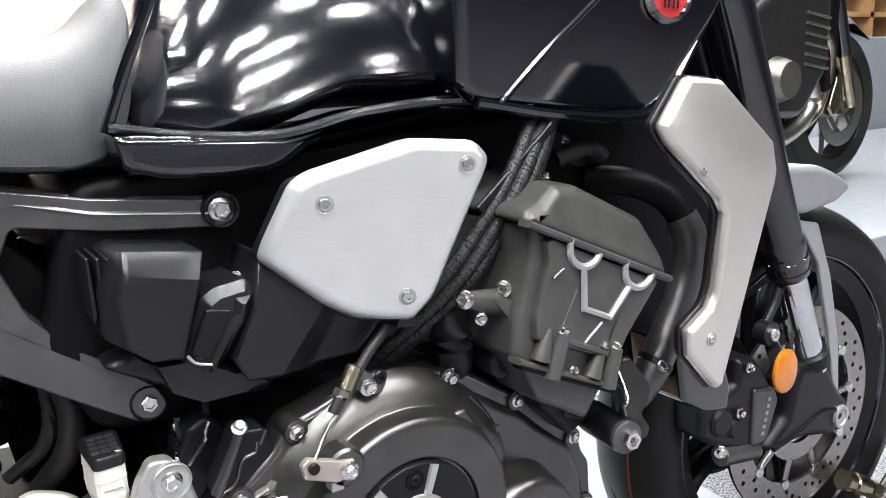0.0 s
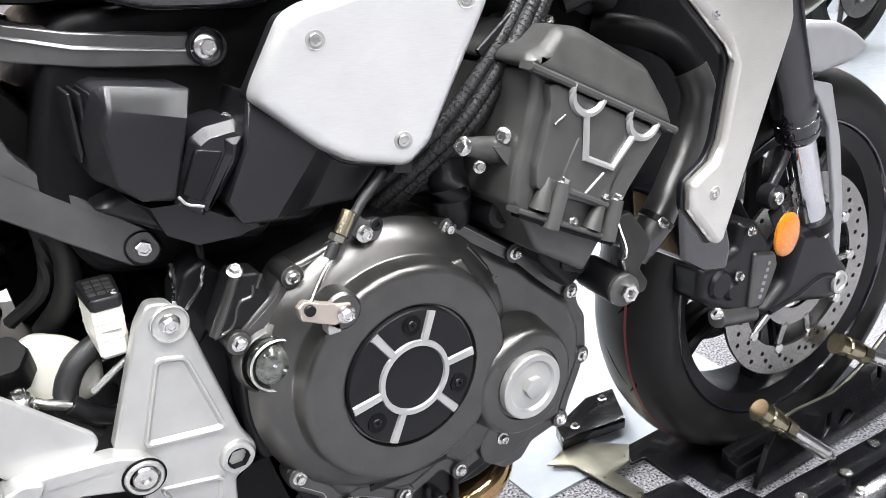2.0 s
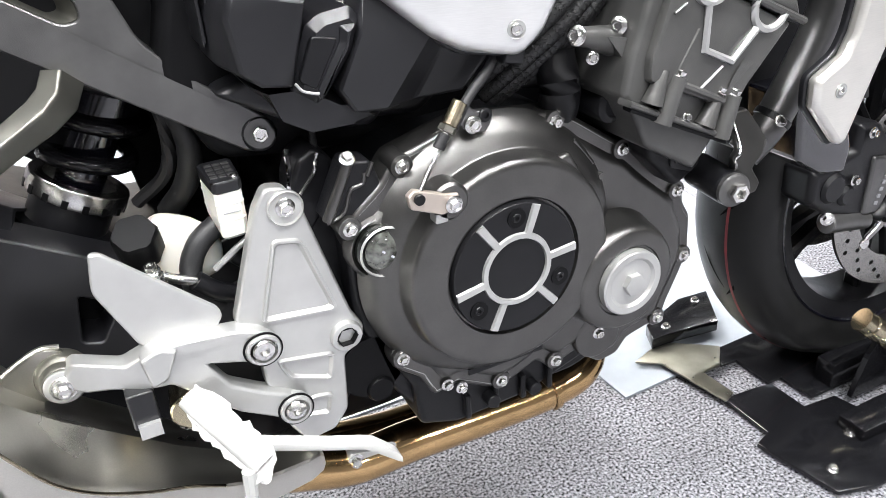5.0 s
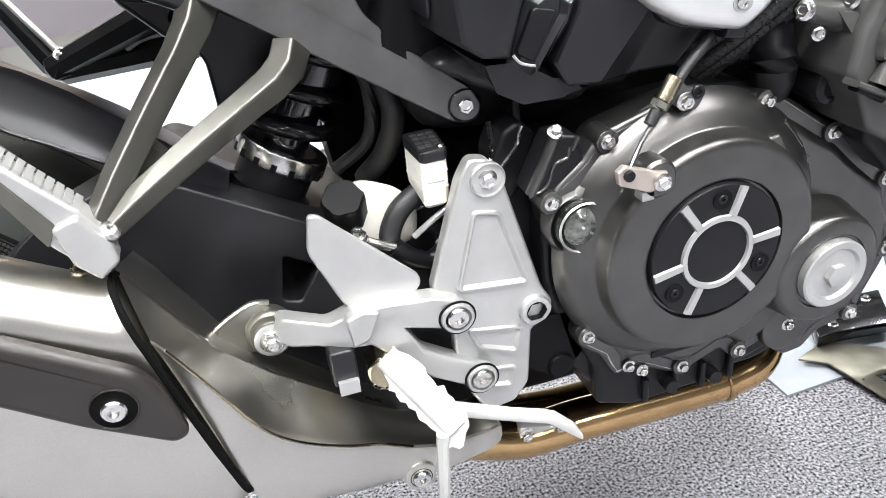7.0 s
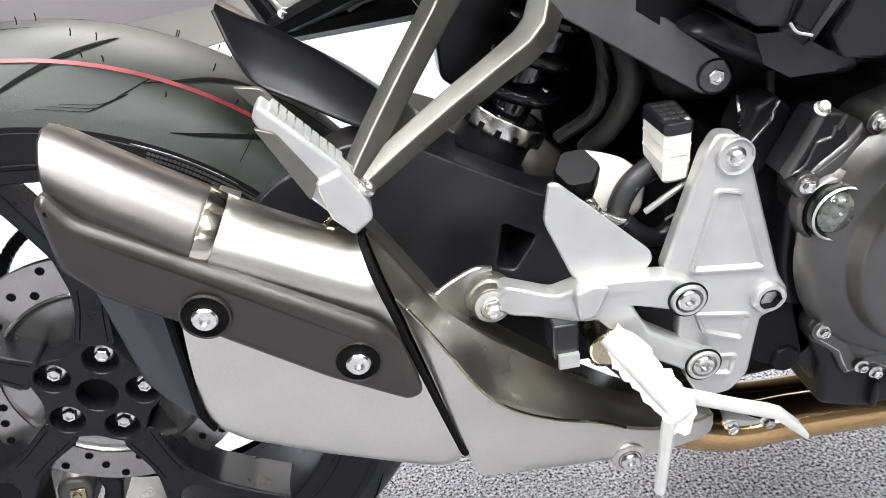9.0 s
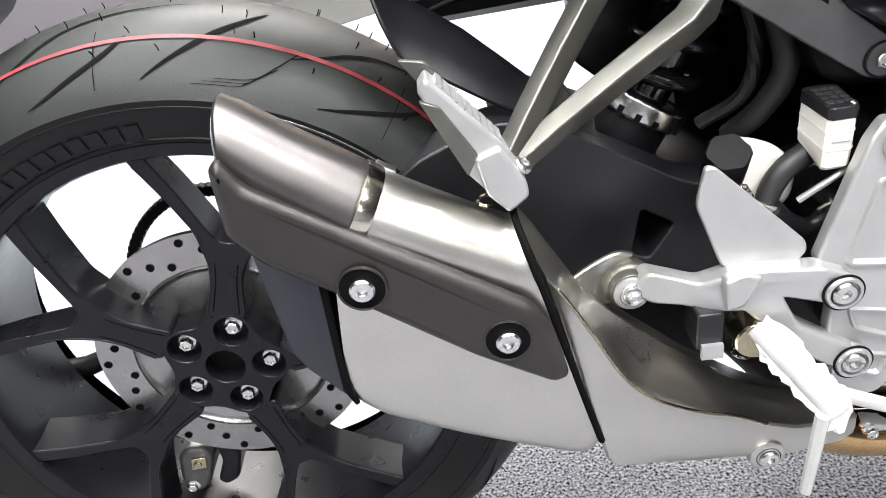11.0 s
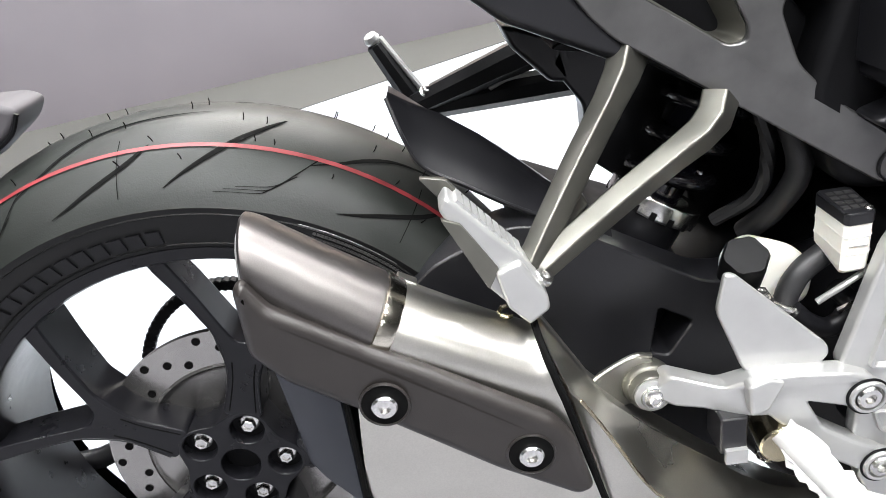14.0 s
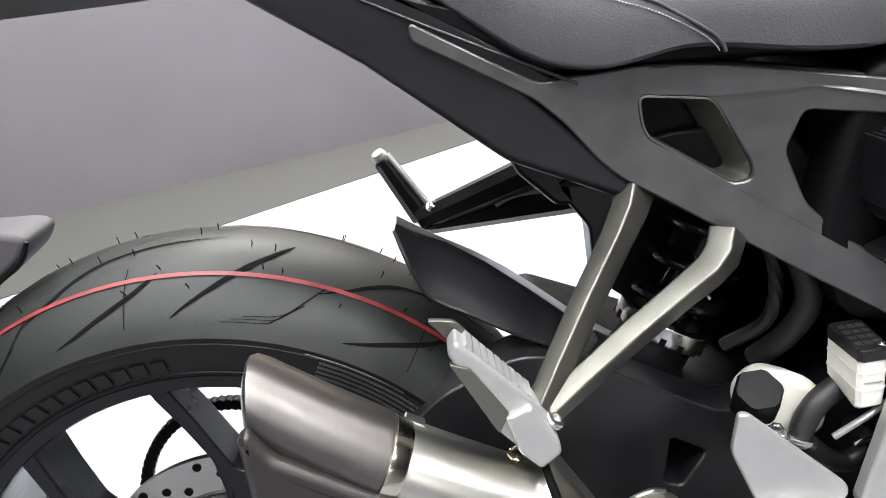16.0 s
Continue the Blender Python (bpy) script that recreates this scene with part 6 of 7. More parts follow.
for off, r in (((-0.009, -0.002, 0.006), 0.0058), ((-0.001, -0.006, 0.0), 0.0060), ((0.008, -0.004, -0.005), 0.0058), ((0.015, 0.002, -0.010), 0.0052)):
    pts = [Vector(p) + Vector(off) for p in LOOM]
    core = part("braided_hose", tube(pts, r, 12, 8), HOSE, loom)
    part("woven_sleeve", braid(pts, r, 13, 9.0, 0.00045), BRAID, core, "woven sleeve", kind="stuff")
part("front_rail", bar((0.876, -0.205, 0.752), (0.790, -0.212, 0.690), 0.004, 0.007), CASE_DARK, loom)
mess = part("wiring_behind_head", tube([(0.90, -0.12, 0.735), (0.95, -0.13, 0.725), (0.985, -0.12, 0.70), (1.0, -0.10, 0.66)], 0.013, 12, 6), HOSE, bike, "dark hoses and clips behind the cylinder head")
part("hose", tube([(0.93, -0.15, 0.715), (0.96, -0.16, 0.725), (0.99, -0.15, 0.715)], 0.009, 10, 6), HOSE, mess)
part("hose_clip", lathe([(0.0135, -0.004), (0.0145, -0.004), (0.0145, 0.004), (0.0135, 0.004)], (0.95, -0.13, 0.725), (1, -0.2, -0.3), 18, close=True), CHROME, mess)
part("hose", tube([(0.99, -0.16, 0.78), (1.02, -0.18, 0.77), (1.05, -0.19, 0.76)], 0.020, 12, 6), BRAID, mess)
pipe = part("coolant_pipe", tube([(1.063, -0.192, 0.646), (1.068, -0.199, 0.628), (1.069, -0.200, 0.606), (1.061, -0.200, 0.576), (1.040, -0.202, 0.541), (1.008, -0.206, 0.498), (0.985, -0.20, 0.470)], 0.0172, 20, 8), FRAME, bike, "satin graphite coolant pipe")
part("rubber_hose", tube([(0.985, -0.13, 0.690), (1.020, -0.160, 0.684), (1.050, -0.180, 0.668), (1.064, -0.193, 0.644), (1.068, -0.199, 0.630)], 0.0150, 20, 8), DARK, pipe, "black rubber hose")
part("pipe_collar", lathe([(0.0172, -0.004), (0.0188, -0.003), (0.0188, 0.003), (0.0172, 0.004)], (1.012, -0.2055, 0.503), (0.6, -0.05, 0.8), 20), CASE_DARK, pipe)
bolt(pipe, (1.002, -0.224, 0.507), 0.0085, "hex", axis=(-0.3, -0.8, 0.5))
# crash slider
SA, SB = Vector((0.925, -0.213, 0.483)), Vector((0.916, -0.266, 0.484))
SD = (SB - SA).normalized()
sl = part("crash_slider", lathe([(0, 0.0), (0.0150, 0.0), (0.0160, 0.003), (0.0160, 0.050), (0.0145, 0.053), (0, 0.053)], SA, SD, 28), PLASTIC, bike, "black crash slider on a bent steel bracket")
part("slider_washer", lathe([(0, 0), (0.0155, 0), (0.0155, 0.004), (0.0125, 0.006), (0, 0.006)], SA + SD * 0.054, SD, 28), FRAME, sl)
part("slider_nut", lathe([(0, 0), (0.0092, 0), (0.0092, 0.006), (0.0082, 0.008), (0.0052, 0.008), (0.0048, 0.003), (0, 0.003)], SA + SD * 0.060, SD, 6), STEEL, sl)
BR = fillet([(0.926, 0.545), (0.920, 0.531), (0.915, 0.521), (0.912, 0.513), (0.920, 0.500), (0.917, 0.486), (0.926, 0.474), (0.945, 0.474), (0.952, 0.481), (0.944, 0.495), (0.949, 0.508), (0.950, 0.524), (0.948, 0.545)], 0.003)
part("bracket_arm", pillow(BR, -0.2655, -0.2595, 0.002, 0.001, 3, fn=lambda x, y, z: (x, y + 0.004 * math.sin((z - 0.48) * 110) + max(0, z - 0.52) * 0.8, z)), CASE, sl, "bent steel slider bracket")
part("bracket_rim", tube([(x, -0.2665 + 0.004 * math.sin((z - 0.48) * 110) + max(0, z - 0.52) * 0.8, z) for x, z in ((0.9265, 0.543), (0.9165, 0.521), (0.9135, 0.513), (0.9215, 0.500), (0.9185, 0.487))], 0.0012, 6, 4), STEEL, sl)

settle([sl], lambda x, y, z: (x - 0.0085, y + 0.004, z - 0.009))

# ---- radiator and shroud
YS = -0.293


def shroud_y(x, y, z):
    return (x, y + max(0, z - 0.72) * abs(x - 0.985) * 1.2, z)


SHP = [(0.960, 0.792), (1.003, 0.788), (1.083, 0.728), (1.090, 0.702), (1.088, 0.690), (1.020, 0.503), (1.012, 0.498), (0.971, 0.541), (0.969, 0.566), (0.998, 0.582), (1.006, 0.60), (1.015, 0.668), (1.006, 0.682), (0.938, 0.737), (0.928, 0.752)]
corner = {k: shroud_y(x, YS, z) for k, (x, z) in zip("abcdefghijklmno", SHP)}
corner["P"], corner["Q"], corner["R"] = (0.978, -0.3065, 0.752), (1.022, -0.3030, 0.736), (1.000, -0.2965, 0.700)
shr = part("radiator_shroud", facets(corner, ("oaP", "abQP", "bcQ", "cdeRQ", "PQR", "noP", "mnPR", "efghijklmR"), "abcdefghijklmno", YS + 0.014), SHROUDM, bike, "angular brushed aluminium radiator shroud", 0.005)
part("shroud_backing", pillow(fillet(inset(SHP, -0.002), 0.007), YS + 0.012, YS + 0.018, 0.002, 0, 3, fn=shroud_y), PLASTIC, shr)
for c in ((0.980, 0.712), (0.998, 0.553)):
    p = shroud_y(c[0], YS, c[1])
    part("screw_dish", lathe([(0.0066, 0.0003), (0.0064, 0.0010), (0.0055, 0.0005), (0, 0.0005)], p, seg=24), CAST, shr)
    bolt(shr, p, 0.0055, "socket")
for x0, x1 in ((1.004, 1.028), (1.034, 1.056)):
    part("model_bars", pillow(fillet([(x0, 0.712 - 0.1 * (x0 - 1)), (x1, 0.710 - 0.1 * (x1 - 1)), (x1, 0.698 - 0.1 * (x1 - 1)), (x0, 0.700 - 0.1 * (x0 - 1))], 0.003), YS - 0.0008, YS + 0.002, 0.0003, 0, 2, fn=shroud_y), CAST, shr)
settle([shr], lambda x, y, z: (x + 0.004, y + 0.013, z - 0.003))
rad = part("radiator", pillow(fillet([(0.99, 0.775), (1.17, 0.745), (1.225, 0.66), (1.205, 0.52), (1.12, 0.43), (1.06, 0.43), (1.04, 0.55)], 0.01), -0.13, 0.20, 0.01, 0.01), DARK, bike, "black radiator core")
part("radiator_tank", pillow(fillet([(1.035, 0.52), (1.10, 0.52), (1.127, 0.450), (1.124, 0.421), (1.086, 0.428), (1.046, 0.452)], 0.006), -0.215, -0.15, 0.006), TANK, rad)

# ---- front end
FC = Vector((1.424, -0.056, 0.306))
FTH = radians(-3.5)
FN = Vector((math.sin(FTH), -math.cos(FTH), 0))
FD = Vector((math.cos(FTH), math.sin(FTH), 0))


def front(along, out, up):
    """A place from the front axle's middle: metres ahead, outwards to the right side, up."""
    return FC + FD * along + FN * out + Vector((0, 0, up))


fprof = [(0.222, 0.050), (0.236, 0.058), (0.252, 0.063), (0.270, 0.0615), (0.284, 0.050), (0.294, 0.032), (0.2985, 0.016), (0.300, 0.0), (0.2985, -0.016), (0.294, -0.032), (0.284, -0.050), (0.270, -0.0615), (0.252, -0.063), (0.222, -0.050)]
fw = part("front_wheel", lathe([(0.200, 0.040), (0.2245, 0.052), (0.2285, 0.052), (0.224, 0.045), (0.216, 0.03), (0.216, -0.03), (0.2285, -0.052), (0.200, -0.040), (0.196, 0.0)], FC, FN, 96, close=True), CASE_DARK, bike, "black spoked front wheel in a wheel chock")
part("rim_edge", lathe([(0.2215, 0.0500), (0.2240, 0.0545), (0.2262, 0.0552), (0.2285, 0.0520)], FC, FN, 96), TANK, fw)
ft = part("tyre", lathe(fprof, FC, FN, 112), SIDEWALL, fw, "black front tyre with a faint red stripe")


def front_surface(u, v, lift=0.0):
    o = -v * 0.062
    r = 0.300 - 0.031 * abs(v) ** 2.2 + lift
    return front(r * math.cos(u), o, r * math.sin(u))


part("stripe", strip_on([(2 * math.pi * i / 90, -0.42) for i in range(91)], front_surface, 0.028, 0.0012), RED, ft)
for k in range(14):
    a0 = k * 2 * math.pi / 14
    part("tread_groove", strip_on([(a0 - 0.16 * t / 8, -0.25 - 0.6 * t / 8) for t in range(9)], front_surface, 0.014, 0.001, lambda q: math.sin(math.pi * (0.05 + 0.9 * q))), GROOVE, ft)
    part("tread_groove", strip_on([(a0 + 0.2 + 0.2 * t / 8, 0.2 - 0.45 * t / 8) for t in range(9)], front_surface, 0.014, 0.001, lambda q: math.sin(math.pi * (0.05 + 0.9 * q))), GROOVE, ft)
part("hub", lathe([(0, 0.06), (0.045, 0.06), (0.05, 0.03), (0.05, -0.03), (0.045, -0.06), (0, -0.06)], FC, FN, 28), CASE_DARK, fw)
for k in range(10):
    a = radians(36 * k + (10 if k % 2 else -10) + 8)
    d = FD * math.cos(a) + Vector((0, 0, math.sin(a)))
    part("spoke", bar(FC + d * 0.03, FC + d * 0.205, 0.030, 0.020, 0.026, 0.016, FN), CASE_DARK, fw)


for k in range(10):
    a = radians(36 * k + (10 if k % 2 else -10) + 26)
    d = FD * math.cos(a) + Vector((0, 0, math.sin(a)))
    part("spoke", bar(FC + d * 0.03 - FN * 0.03, FC + d * 0.205 - FN * 0.035, 0.022, 0.024, 0.020, 0.018, FN), CASE_DARK, fw)


def brake_disc(side):
    c = FC + FN * 0.066 * side
    d = part("brake_disc", lathe([(0.112, -0.0025), (0.155, -0.0025), (0.155, 0.0025), (0.112, 0.0025)], c, FN * side, 72, close=True), DISC, fw, "floating drilled front brake disc")
    part("disc_spider", lathe([(0.050, -0.003), (0.076, -0.003), (0.076, 0.003), (0.050, 0.003)], c, FN * side, 48, close=True), DISC, d)
    for k in range(10):
        a = radians(36 * k + 4)
        q = FD * math.cos(a) + Vector((0, 0, math.sin(a)))
        part("spider_arm", bar(c + q * 0.072, c + q * 0.116, 0.006, 0.012, 0.006, 0.009, FN), DISC, d)
        part("disc_button", rod(c + q * 0.1135 - FN * side * 0.002, FN * side, 0.0085, 0.007, 14, 0.2), STEEL, d)
    bm = bmesh.new()
    for k in range(54):
        a, r = 2 * math.pi * k / 54, (0.126, 0.1345, 0.1435)[k % 3]
        rod(c + (FD * math.cos(a) + Vector((0, 0, math.sin(a)))) * r + FN * side * 0.0024, FN * side, 0.0035, 0.0005, 8, 0, bm)
    part("drilled_ring", bm, GROOVE, d, kind="stuff")


brake_disc(1)
brake_disc(-1)


def fork(side):
    up = Vector((-0.410, 0, 0.912))
    base = Vector((1.420, -0.056 - 0.084 * side, 0.36))
    f = part("fork_leg", tube([base + up * 0.02, base + up * 0.22], 0.0205, 28, 1, straight=True), CHROME, bike, "inverted fork with chrome slider and black outer tube")
    part("outer_tube", lathe([(0, 0.180), (0.0235, 0.180), (0.0275, 0.186), (0.0275, 0.192), (0.0265, 0.193), (0.0265, 0.200), (0.0280, 0.202), (0.0280, 0.210), (0.0265, 0.211), (0.0265, 0.218), (0.0285, 0.221), (0.0285, 0.236), (0.0265, 0.240), (0.0275, 0.36), (0.030, 0.38), (0.030, 0.70), (0, 0.70)], base, up, 36), TANK, f)
    cy = base.y
    w = lambda x, y, z: (x, cy + (y + 0.14) * side, z)
    part("axle_foot", pillow(fillet([(1.352, 0.400), (1.420, 0.392), (1.440, 0.362), (1.462, 0.335), (1.485, 0.316), (1.490, 0.292), (1.482, 0.270), (1.436, 0.273), (1.371, 0.289), (1.300, 0.288), (1.284, 0.300), (1.329, 0.332), (1.338, 0.360)], 0.008), -0.160, -0.120, 0.014, 0.008, 5, fn=w), CASE_DARK, f, "matt black fork foot that reaches forward to the caliper")
    part("foot_ridge", tube([w(x, -0.1595, z) for x, z in ((1.300, 0.296), (1.360, 0.305), (1.410, 0.318), (1.445, 0.312))], 0.004, 8, 5), CASE_DARK, f)
    part("slider_clamp", lathe([(0.0205, 0.030), (0.027, 0.032), (0.0275, 0.046), (0.0265, 0.050), (0.0205, 0.051)], base, up, 32), CASE_DARK, f)
    part("axle_end", lathe([(0, -0.006), (0.0045, -0.006), (0.005, 0.0), (0.0115, 0.0015), (0.0125, 0.0035), (0.0165, 0.0035), (0.0175, 0.0), (0.0175, -0.02), (0, -0.02)], w(1.458, -0.161, 0.2985), (0, -side, 0), 32), CAST, f, "bright wheel axle end")
    cl = part("front_caliper", pillow(fillet([(1.168, 0.386), (1.201, 0.388), (1.236, 0.400), (1.240, 0.432), (1.275, 0.428), (1.300, 0.400), (1.316, 0.374), (1.322, 0.357), (1.298, 0.301), (1.262, 0.300), (1.212, 0.318), (1.169, 0.344)], 0.006), -0.146, -0.085, 0.010, 0.008, 3, fn=w), CASE_DARK, f, "black radial brake caliper")
    for x, z, r in ((1.205, 0.358, 0.020), (1.232, 0.342, 0.014)):
        part("piston_cover", lathe([(0, 0.005), (r - 0.004, 0.005), (r, 0.001), (r, -0.006), (0, -0.006)], w(x, -0.146, z), (0, -side, 0), 24), CASE_DARK, cl)
    part("caliper_bridge", pillow(fillet([(1.268, 0.386), (1.312, 0.378), (1.320, 0.358), (1.298, 0.303), (1.268, 0.306)], 0.005), -0.151, -0.13, 0.004, 0, 3, fn=w), FRAME, cl)
    part("guide_pin", rod(w(1.214, -0.140, 0.306), (1, 0, -0.18), 0.0135, 0.075, 20), FRAME, cl)
    bolt(cl, w(1.211, -0.143, 0.314), 0.0125, "hex", axis=(-0.5, -0.8 * side, 0.1))
    for x, z in ((1.239, 0.362), (1.255, 0.420)):
        bolt(cl, w(x, -0.149, z), 0.0105, "hex", axis=(0, -side, 0))
    for k in range(6):
        part("maker_bar", box(-0.0024, 0.0024, -0.0006, 0.0006, -0.0032, 0.0032, None, Matrix.Translation(w(1.287 + 0.0022 * k, -0.1515, 0.320 + 0.0092 * k)) @ pose(0, 0, 0, 0, -75, 0)), GREY, cl)
    part("hose_guide", rod(w(1.293, -0.135, 0.457), (0, -side, 0), 0.0165, 0.020, 22), PLASTIC, f)
    part("guide_stay", tube([w(1.30, -0.140, 0.47), w(1.315, -0.140, 0.49), w(1.325, -0.140, 0.51)], 0.006, 10, 4), PLASTIC, f)
    bolt(f, w(1.293, -0.155, 0.457), 0.0130, "socket", axis=(0, -side, 0))
    part("brake_hose", tube([w(1.25, -0.13, 0.46), w(1.24, -0.12, 0.56), w(1.26, -0.10, 0.66)], 0.006, 8, 6), HOSE, f)
    return f


fork(1)
fork(-1)
refl = part("reflector", lathe([(0, 0.004), (0.018, 0.0037), (0.0265, 0.0022), (0.0285, 0.0), (0.0285, -0.003), (0, -0.003)], (1.283, -0.182, 0.418), (0.10, -1, 0.05), 36), AMBER, bike, "oval amber side reflector on the fork")
part("reflector_stay", bar((1.30, -0.150, 0.44), (1.283, -0.176, 0.42), 0.02, 0.006), PLASTIC, refl)
fen = part("front_fender", pillow(fillet([(1.285, 0.655), (1.313, 0.673), (1.386, 0.667), (1.430, 0.652), (1.468, 0.631), (1.432, 0.612), (1.36, 0.604), (1.326, 0.613), (1.29, 0.63)], 0.012), -0.152, 0.045, 0.011, 0.011, 5), GREY, bike, "silver front fender with a pointed tail and stays")
for y in (-0.146, 0.036):
    part("fender_stay", pillow(fillet([(1.343, 0.600), (1.398, 0.588), (1.416, 0.55), (1.436, 0.51), (1.468, 0.407), (1.478, 0.33), (1.464, 0.33), (1.440, 0.43), (1.405, 0.53), (1.372, 0.57)], 0.005), y, y + 0.008, 0.003, 0.002), GREY, fen)
part("headlamp_stay", tube([(1.155, -0.10, 0.90), (1.19, -0.10, 0.84), (1.23, -0.10, 0.76)], 0.012, 12, 4), PLASTIC, bike, "black headlamp stay at the steering head")
part("steering_head", pillow(fillet([(1.09, 0.93), (1.17, 0.91), (1.22, 0.78), (1.17, 0.74), (1.11, 0.78)], 0.02), -0.09, 0.09, 0.01), DARK, bike, "black steering head")

# ---- small parts between swingarm and engine
def bottle(zs, grow=0.0):
    """Level rings of a four-sided bottle with cut corners, standing with one corner towards the foot rest."""
    rings = []
    for low, high, g in zs:
        ring = []
        for x, y, back in ((0.488, -0.162, 0), (0.491, -0.165, 0), (0.506, -0.164, 0), (0.509, -0.161, 0), (0.510, -0.128, 1), (0.507, -0.125, 1), (0.488, -0.126, 1), (0.485, -0.129, 1)):
            ring.append(Vector((0.4975 + (x - 0.4975) * (1 + g), -0.145 + (y + 0.145) * (1 + g), high if back else low)))
        rings.append(ring)
    return loft(rings)


res = part("brake_reservoir", bottle(((0.5045, 0.513, -0.22), (0.508, 0.517, -0.03), (0.520, 0.524, 0.0), (0.5205, 0.5245, 0.03), (0.522, 0.526, 0.03), (0.5225, 0.5265, 0.0), (0.533, 0.536, 0.0), (0.5335, 0.5365, 0.03), (0.535, 0.538, 0.03), (0.5355, 0.5385, 0.0), (0.545, 0.547, 0.0))), POLY, bike, "cloudy white rear brake fluid reservoir with a black lid")
lid = part("lid", bottle(((0.5435, 0.5455, 0.06), (0.552, 0.5545, 0.06), (0.553, 0.5555, 0.0))), PLASTIC, res, "black lid with moulded warning bars", 0.002)
for r in range(4):
    for k in range(3):
        part("warning_bar", box(-0.0026, 0.0026, -0.0022, 0.0022, 0, 0.0010, None, Matrix.Translation((0.4915 + 0.0065 * k, -0.156 + 0.0075 * r, 0.5532 + 0.00045 * r))), FRAME, res)
part("level_mark", box(0.492, 0.505, -0.1655, -0.1640, 0.5270, 0.5278), CAST, res)
bolt(lid, (0.5055, -0.160, 0.5530), 0.0045, "socket", axis=(0, 0, 1))
ct = part("coolant_tank", pillow(fillet([(0.430, 0.500), (0.448, 0.516), (0.478, 0.504), (0.494, 0.482), (0.490, 0.452), (0.452, 0.446), (0.432, 0.470)], 0.012), -0.128, -0.08, 0.012, 0.01, 4, fn=lambda x, y, z: (x, y, z - 0.35 * (y + 0.12))), POLY, bike, "white coolant expansion tank with a black cap")
bm = bmesh.new()
capm = aim((0.430, -0.138, 0.503), (-0.1, -0.55, 0.8))
ring_pts = [(0.0162 + (0.0013 if k % 4 < 2 else 0)) for k in range(24)]
rings = [[capm @ Vector((r * s * math.cos(2 * math.pi * k / 24), r * s * math.sin(2 * math.pi * k / 24), h)) for k, r in enumerate(ring_pts)] for h, s in ((-0.012, 1.0), (0.012, 1.0), (0.016, 0.9))]
cp = part("cap", loft(rings), DARK, ct, "ribbed black screw cap")
HOSE_A = [(0.508, -0.130, 0.510), (0.493, -0.135, 0.503), (0.473, -0.140, 0.492), (0.462, -0.142, 0.472), (0.464, -0.142, 0.452), (0.48, -0.140, 0.435)]
HOSE_B = [(0.463, -0.152, 0.467), (0.476, -0.152, 0.454), (0.491, -0.151, 0.447), (0.503, -0.150, 0.453), (0.507, -0.148, 0.466), (0.497, -0.145, 0.478)]
BAN = (0.433, -0.164, 0.490)
LINE = [(0.441, -0.152, 0.478), (0.450, -0.154, 0.473), (0.463, -0.153, 0.467)]
THIN = [(0.530, -0.150, 0.506), (0.516, -0.158, 0.500), (0.497, -0.160, 0.489), (0.479, -0.156, 0.474)]
ho = part("brake_hose", tube(HOSE_A, 0.0090, 14, 6), HOSE, bike, "thick black brake hose curling below the reservoir")
part("hose_printed_sleeve", tube(HOSE_B, 0.0078, 12, 6), CASE_DARK, ho)
settle([res], lambda x, y, z: (x, y - 0.002, z - 0.005))
ban = part("banjo_bolt", rod((BAN[0], BAN[1], BAN[2] - 0.012), (0, -0.25, 1), 0.0080, 0.012, 16), STEEL, bike, "bright banjo bolt on a steel line")
bolt(ban, BAN, 0.0100, "hex", axis=(0, -0.25, 1))
part("banjo_collar", lathe([(0.0085, 0), (0.0095, 0.002), (0.0085, 0.004)], (BAN[0], BAN[1], BAN[2] - 0.014), (0, -0.25, 1), 16), BRASS, ban)
part("steel_line", tube(LINE, 0.0042, 10, 5), STEEL, ban, "crimped steel hose end")
part("thin_pipe", tube(THIN, 0.0026, 8, 6), CAST, ho)
wr = part("wiring_hose", tube([(0.478, -0.09, 0.60), (0.486, -0.10, 0.56), (0.48, -0.08, 0.52), (0.462, -0.06, 0.49)], 0.010, 10, 6), HOSE, bike, "black wires and hoses beside the shock absorber")
part("wire", tube([(0.465, -0.06, 0.61), (0.474, -0.07, 0.57), (0.468, -0.07, 0.53), (0.44, -0.05, 0.50)], 0.006, 8, 6), HOSE, wr)
part("wire", tube([(0.50, -0.15, 0.46), (0.52, -0.17, 0.49), (0.545, -0.165, 0.53), (0.55, -0.15, 0.555)], 0.003, 8, 6), CHROME, wr)
part("wire", tube([(0.555, -0.15, 0.50), (0.568, -0.16, 0.53), (0.572, -0.15, 0.57)], 0.003, 8, 6), HOSE, wr)

# ---------------------------------------------------------------- wheel stand
st = thing("wheel_stand", "black steel front wheel stand on the carpet", "motorcycle stand", (1.45, -0.06, 0))


def flat(pts, z0, z1, material, name="base_plate", label=""):
    bm = bmesh.new()
    lo = [bm.verts.new((x, y, z0)) for x, y in pts]
    hi = [bm.verts.new((x, y, z1)) for x, y in pts]
    bridge(bm, [lo, hi])
    bm.faces.new(lo)
    bm.faces.new(hi)
    return part(name, bm, material, st, label, 0.0015, smooth=False)


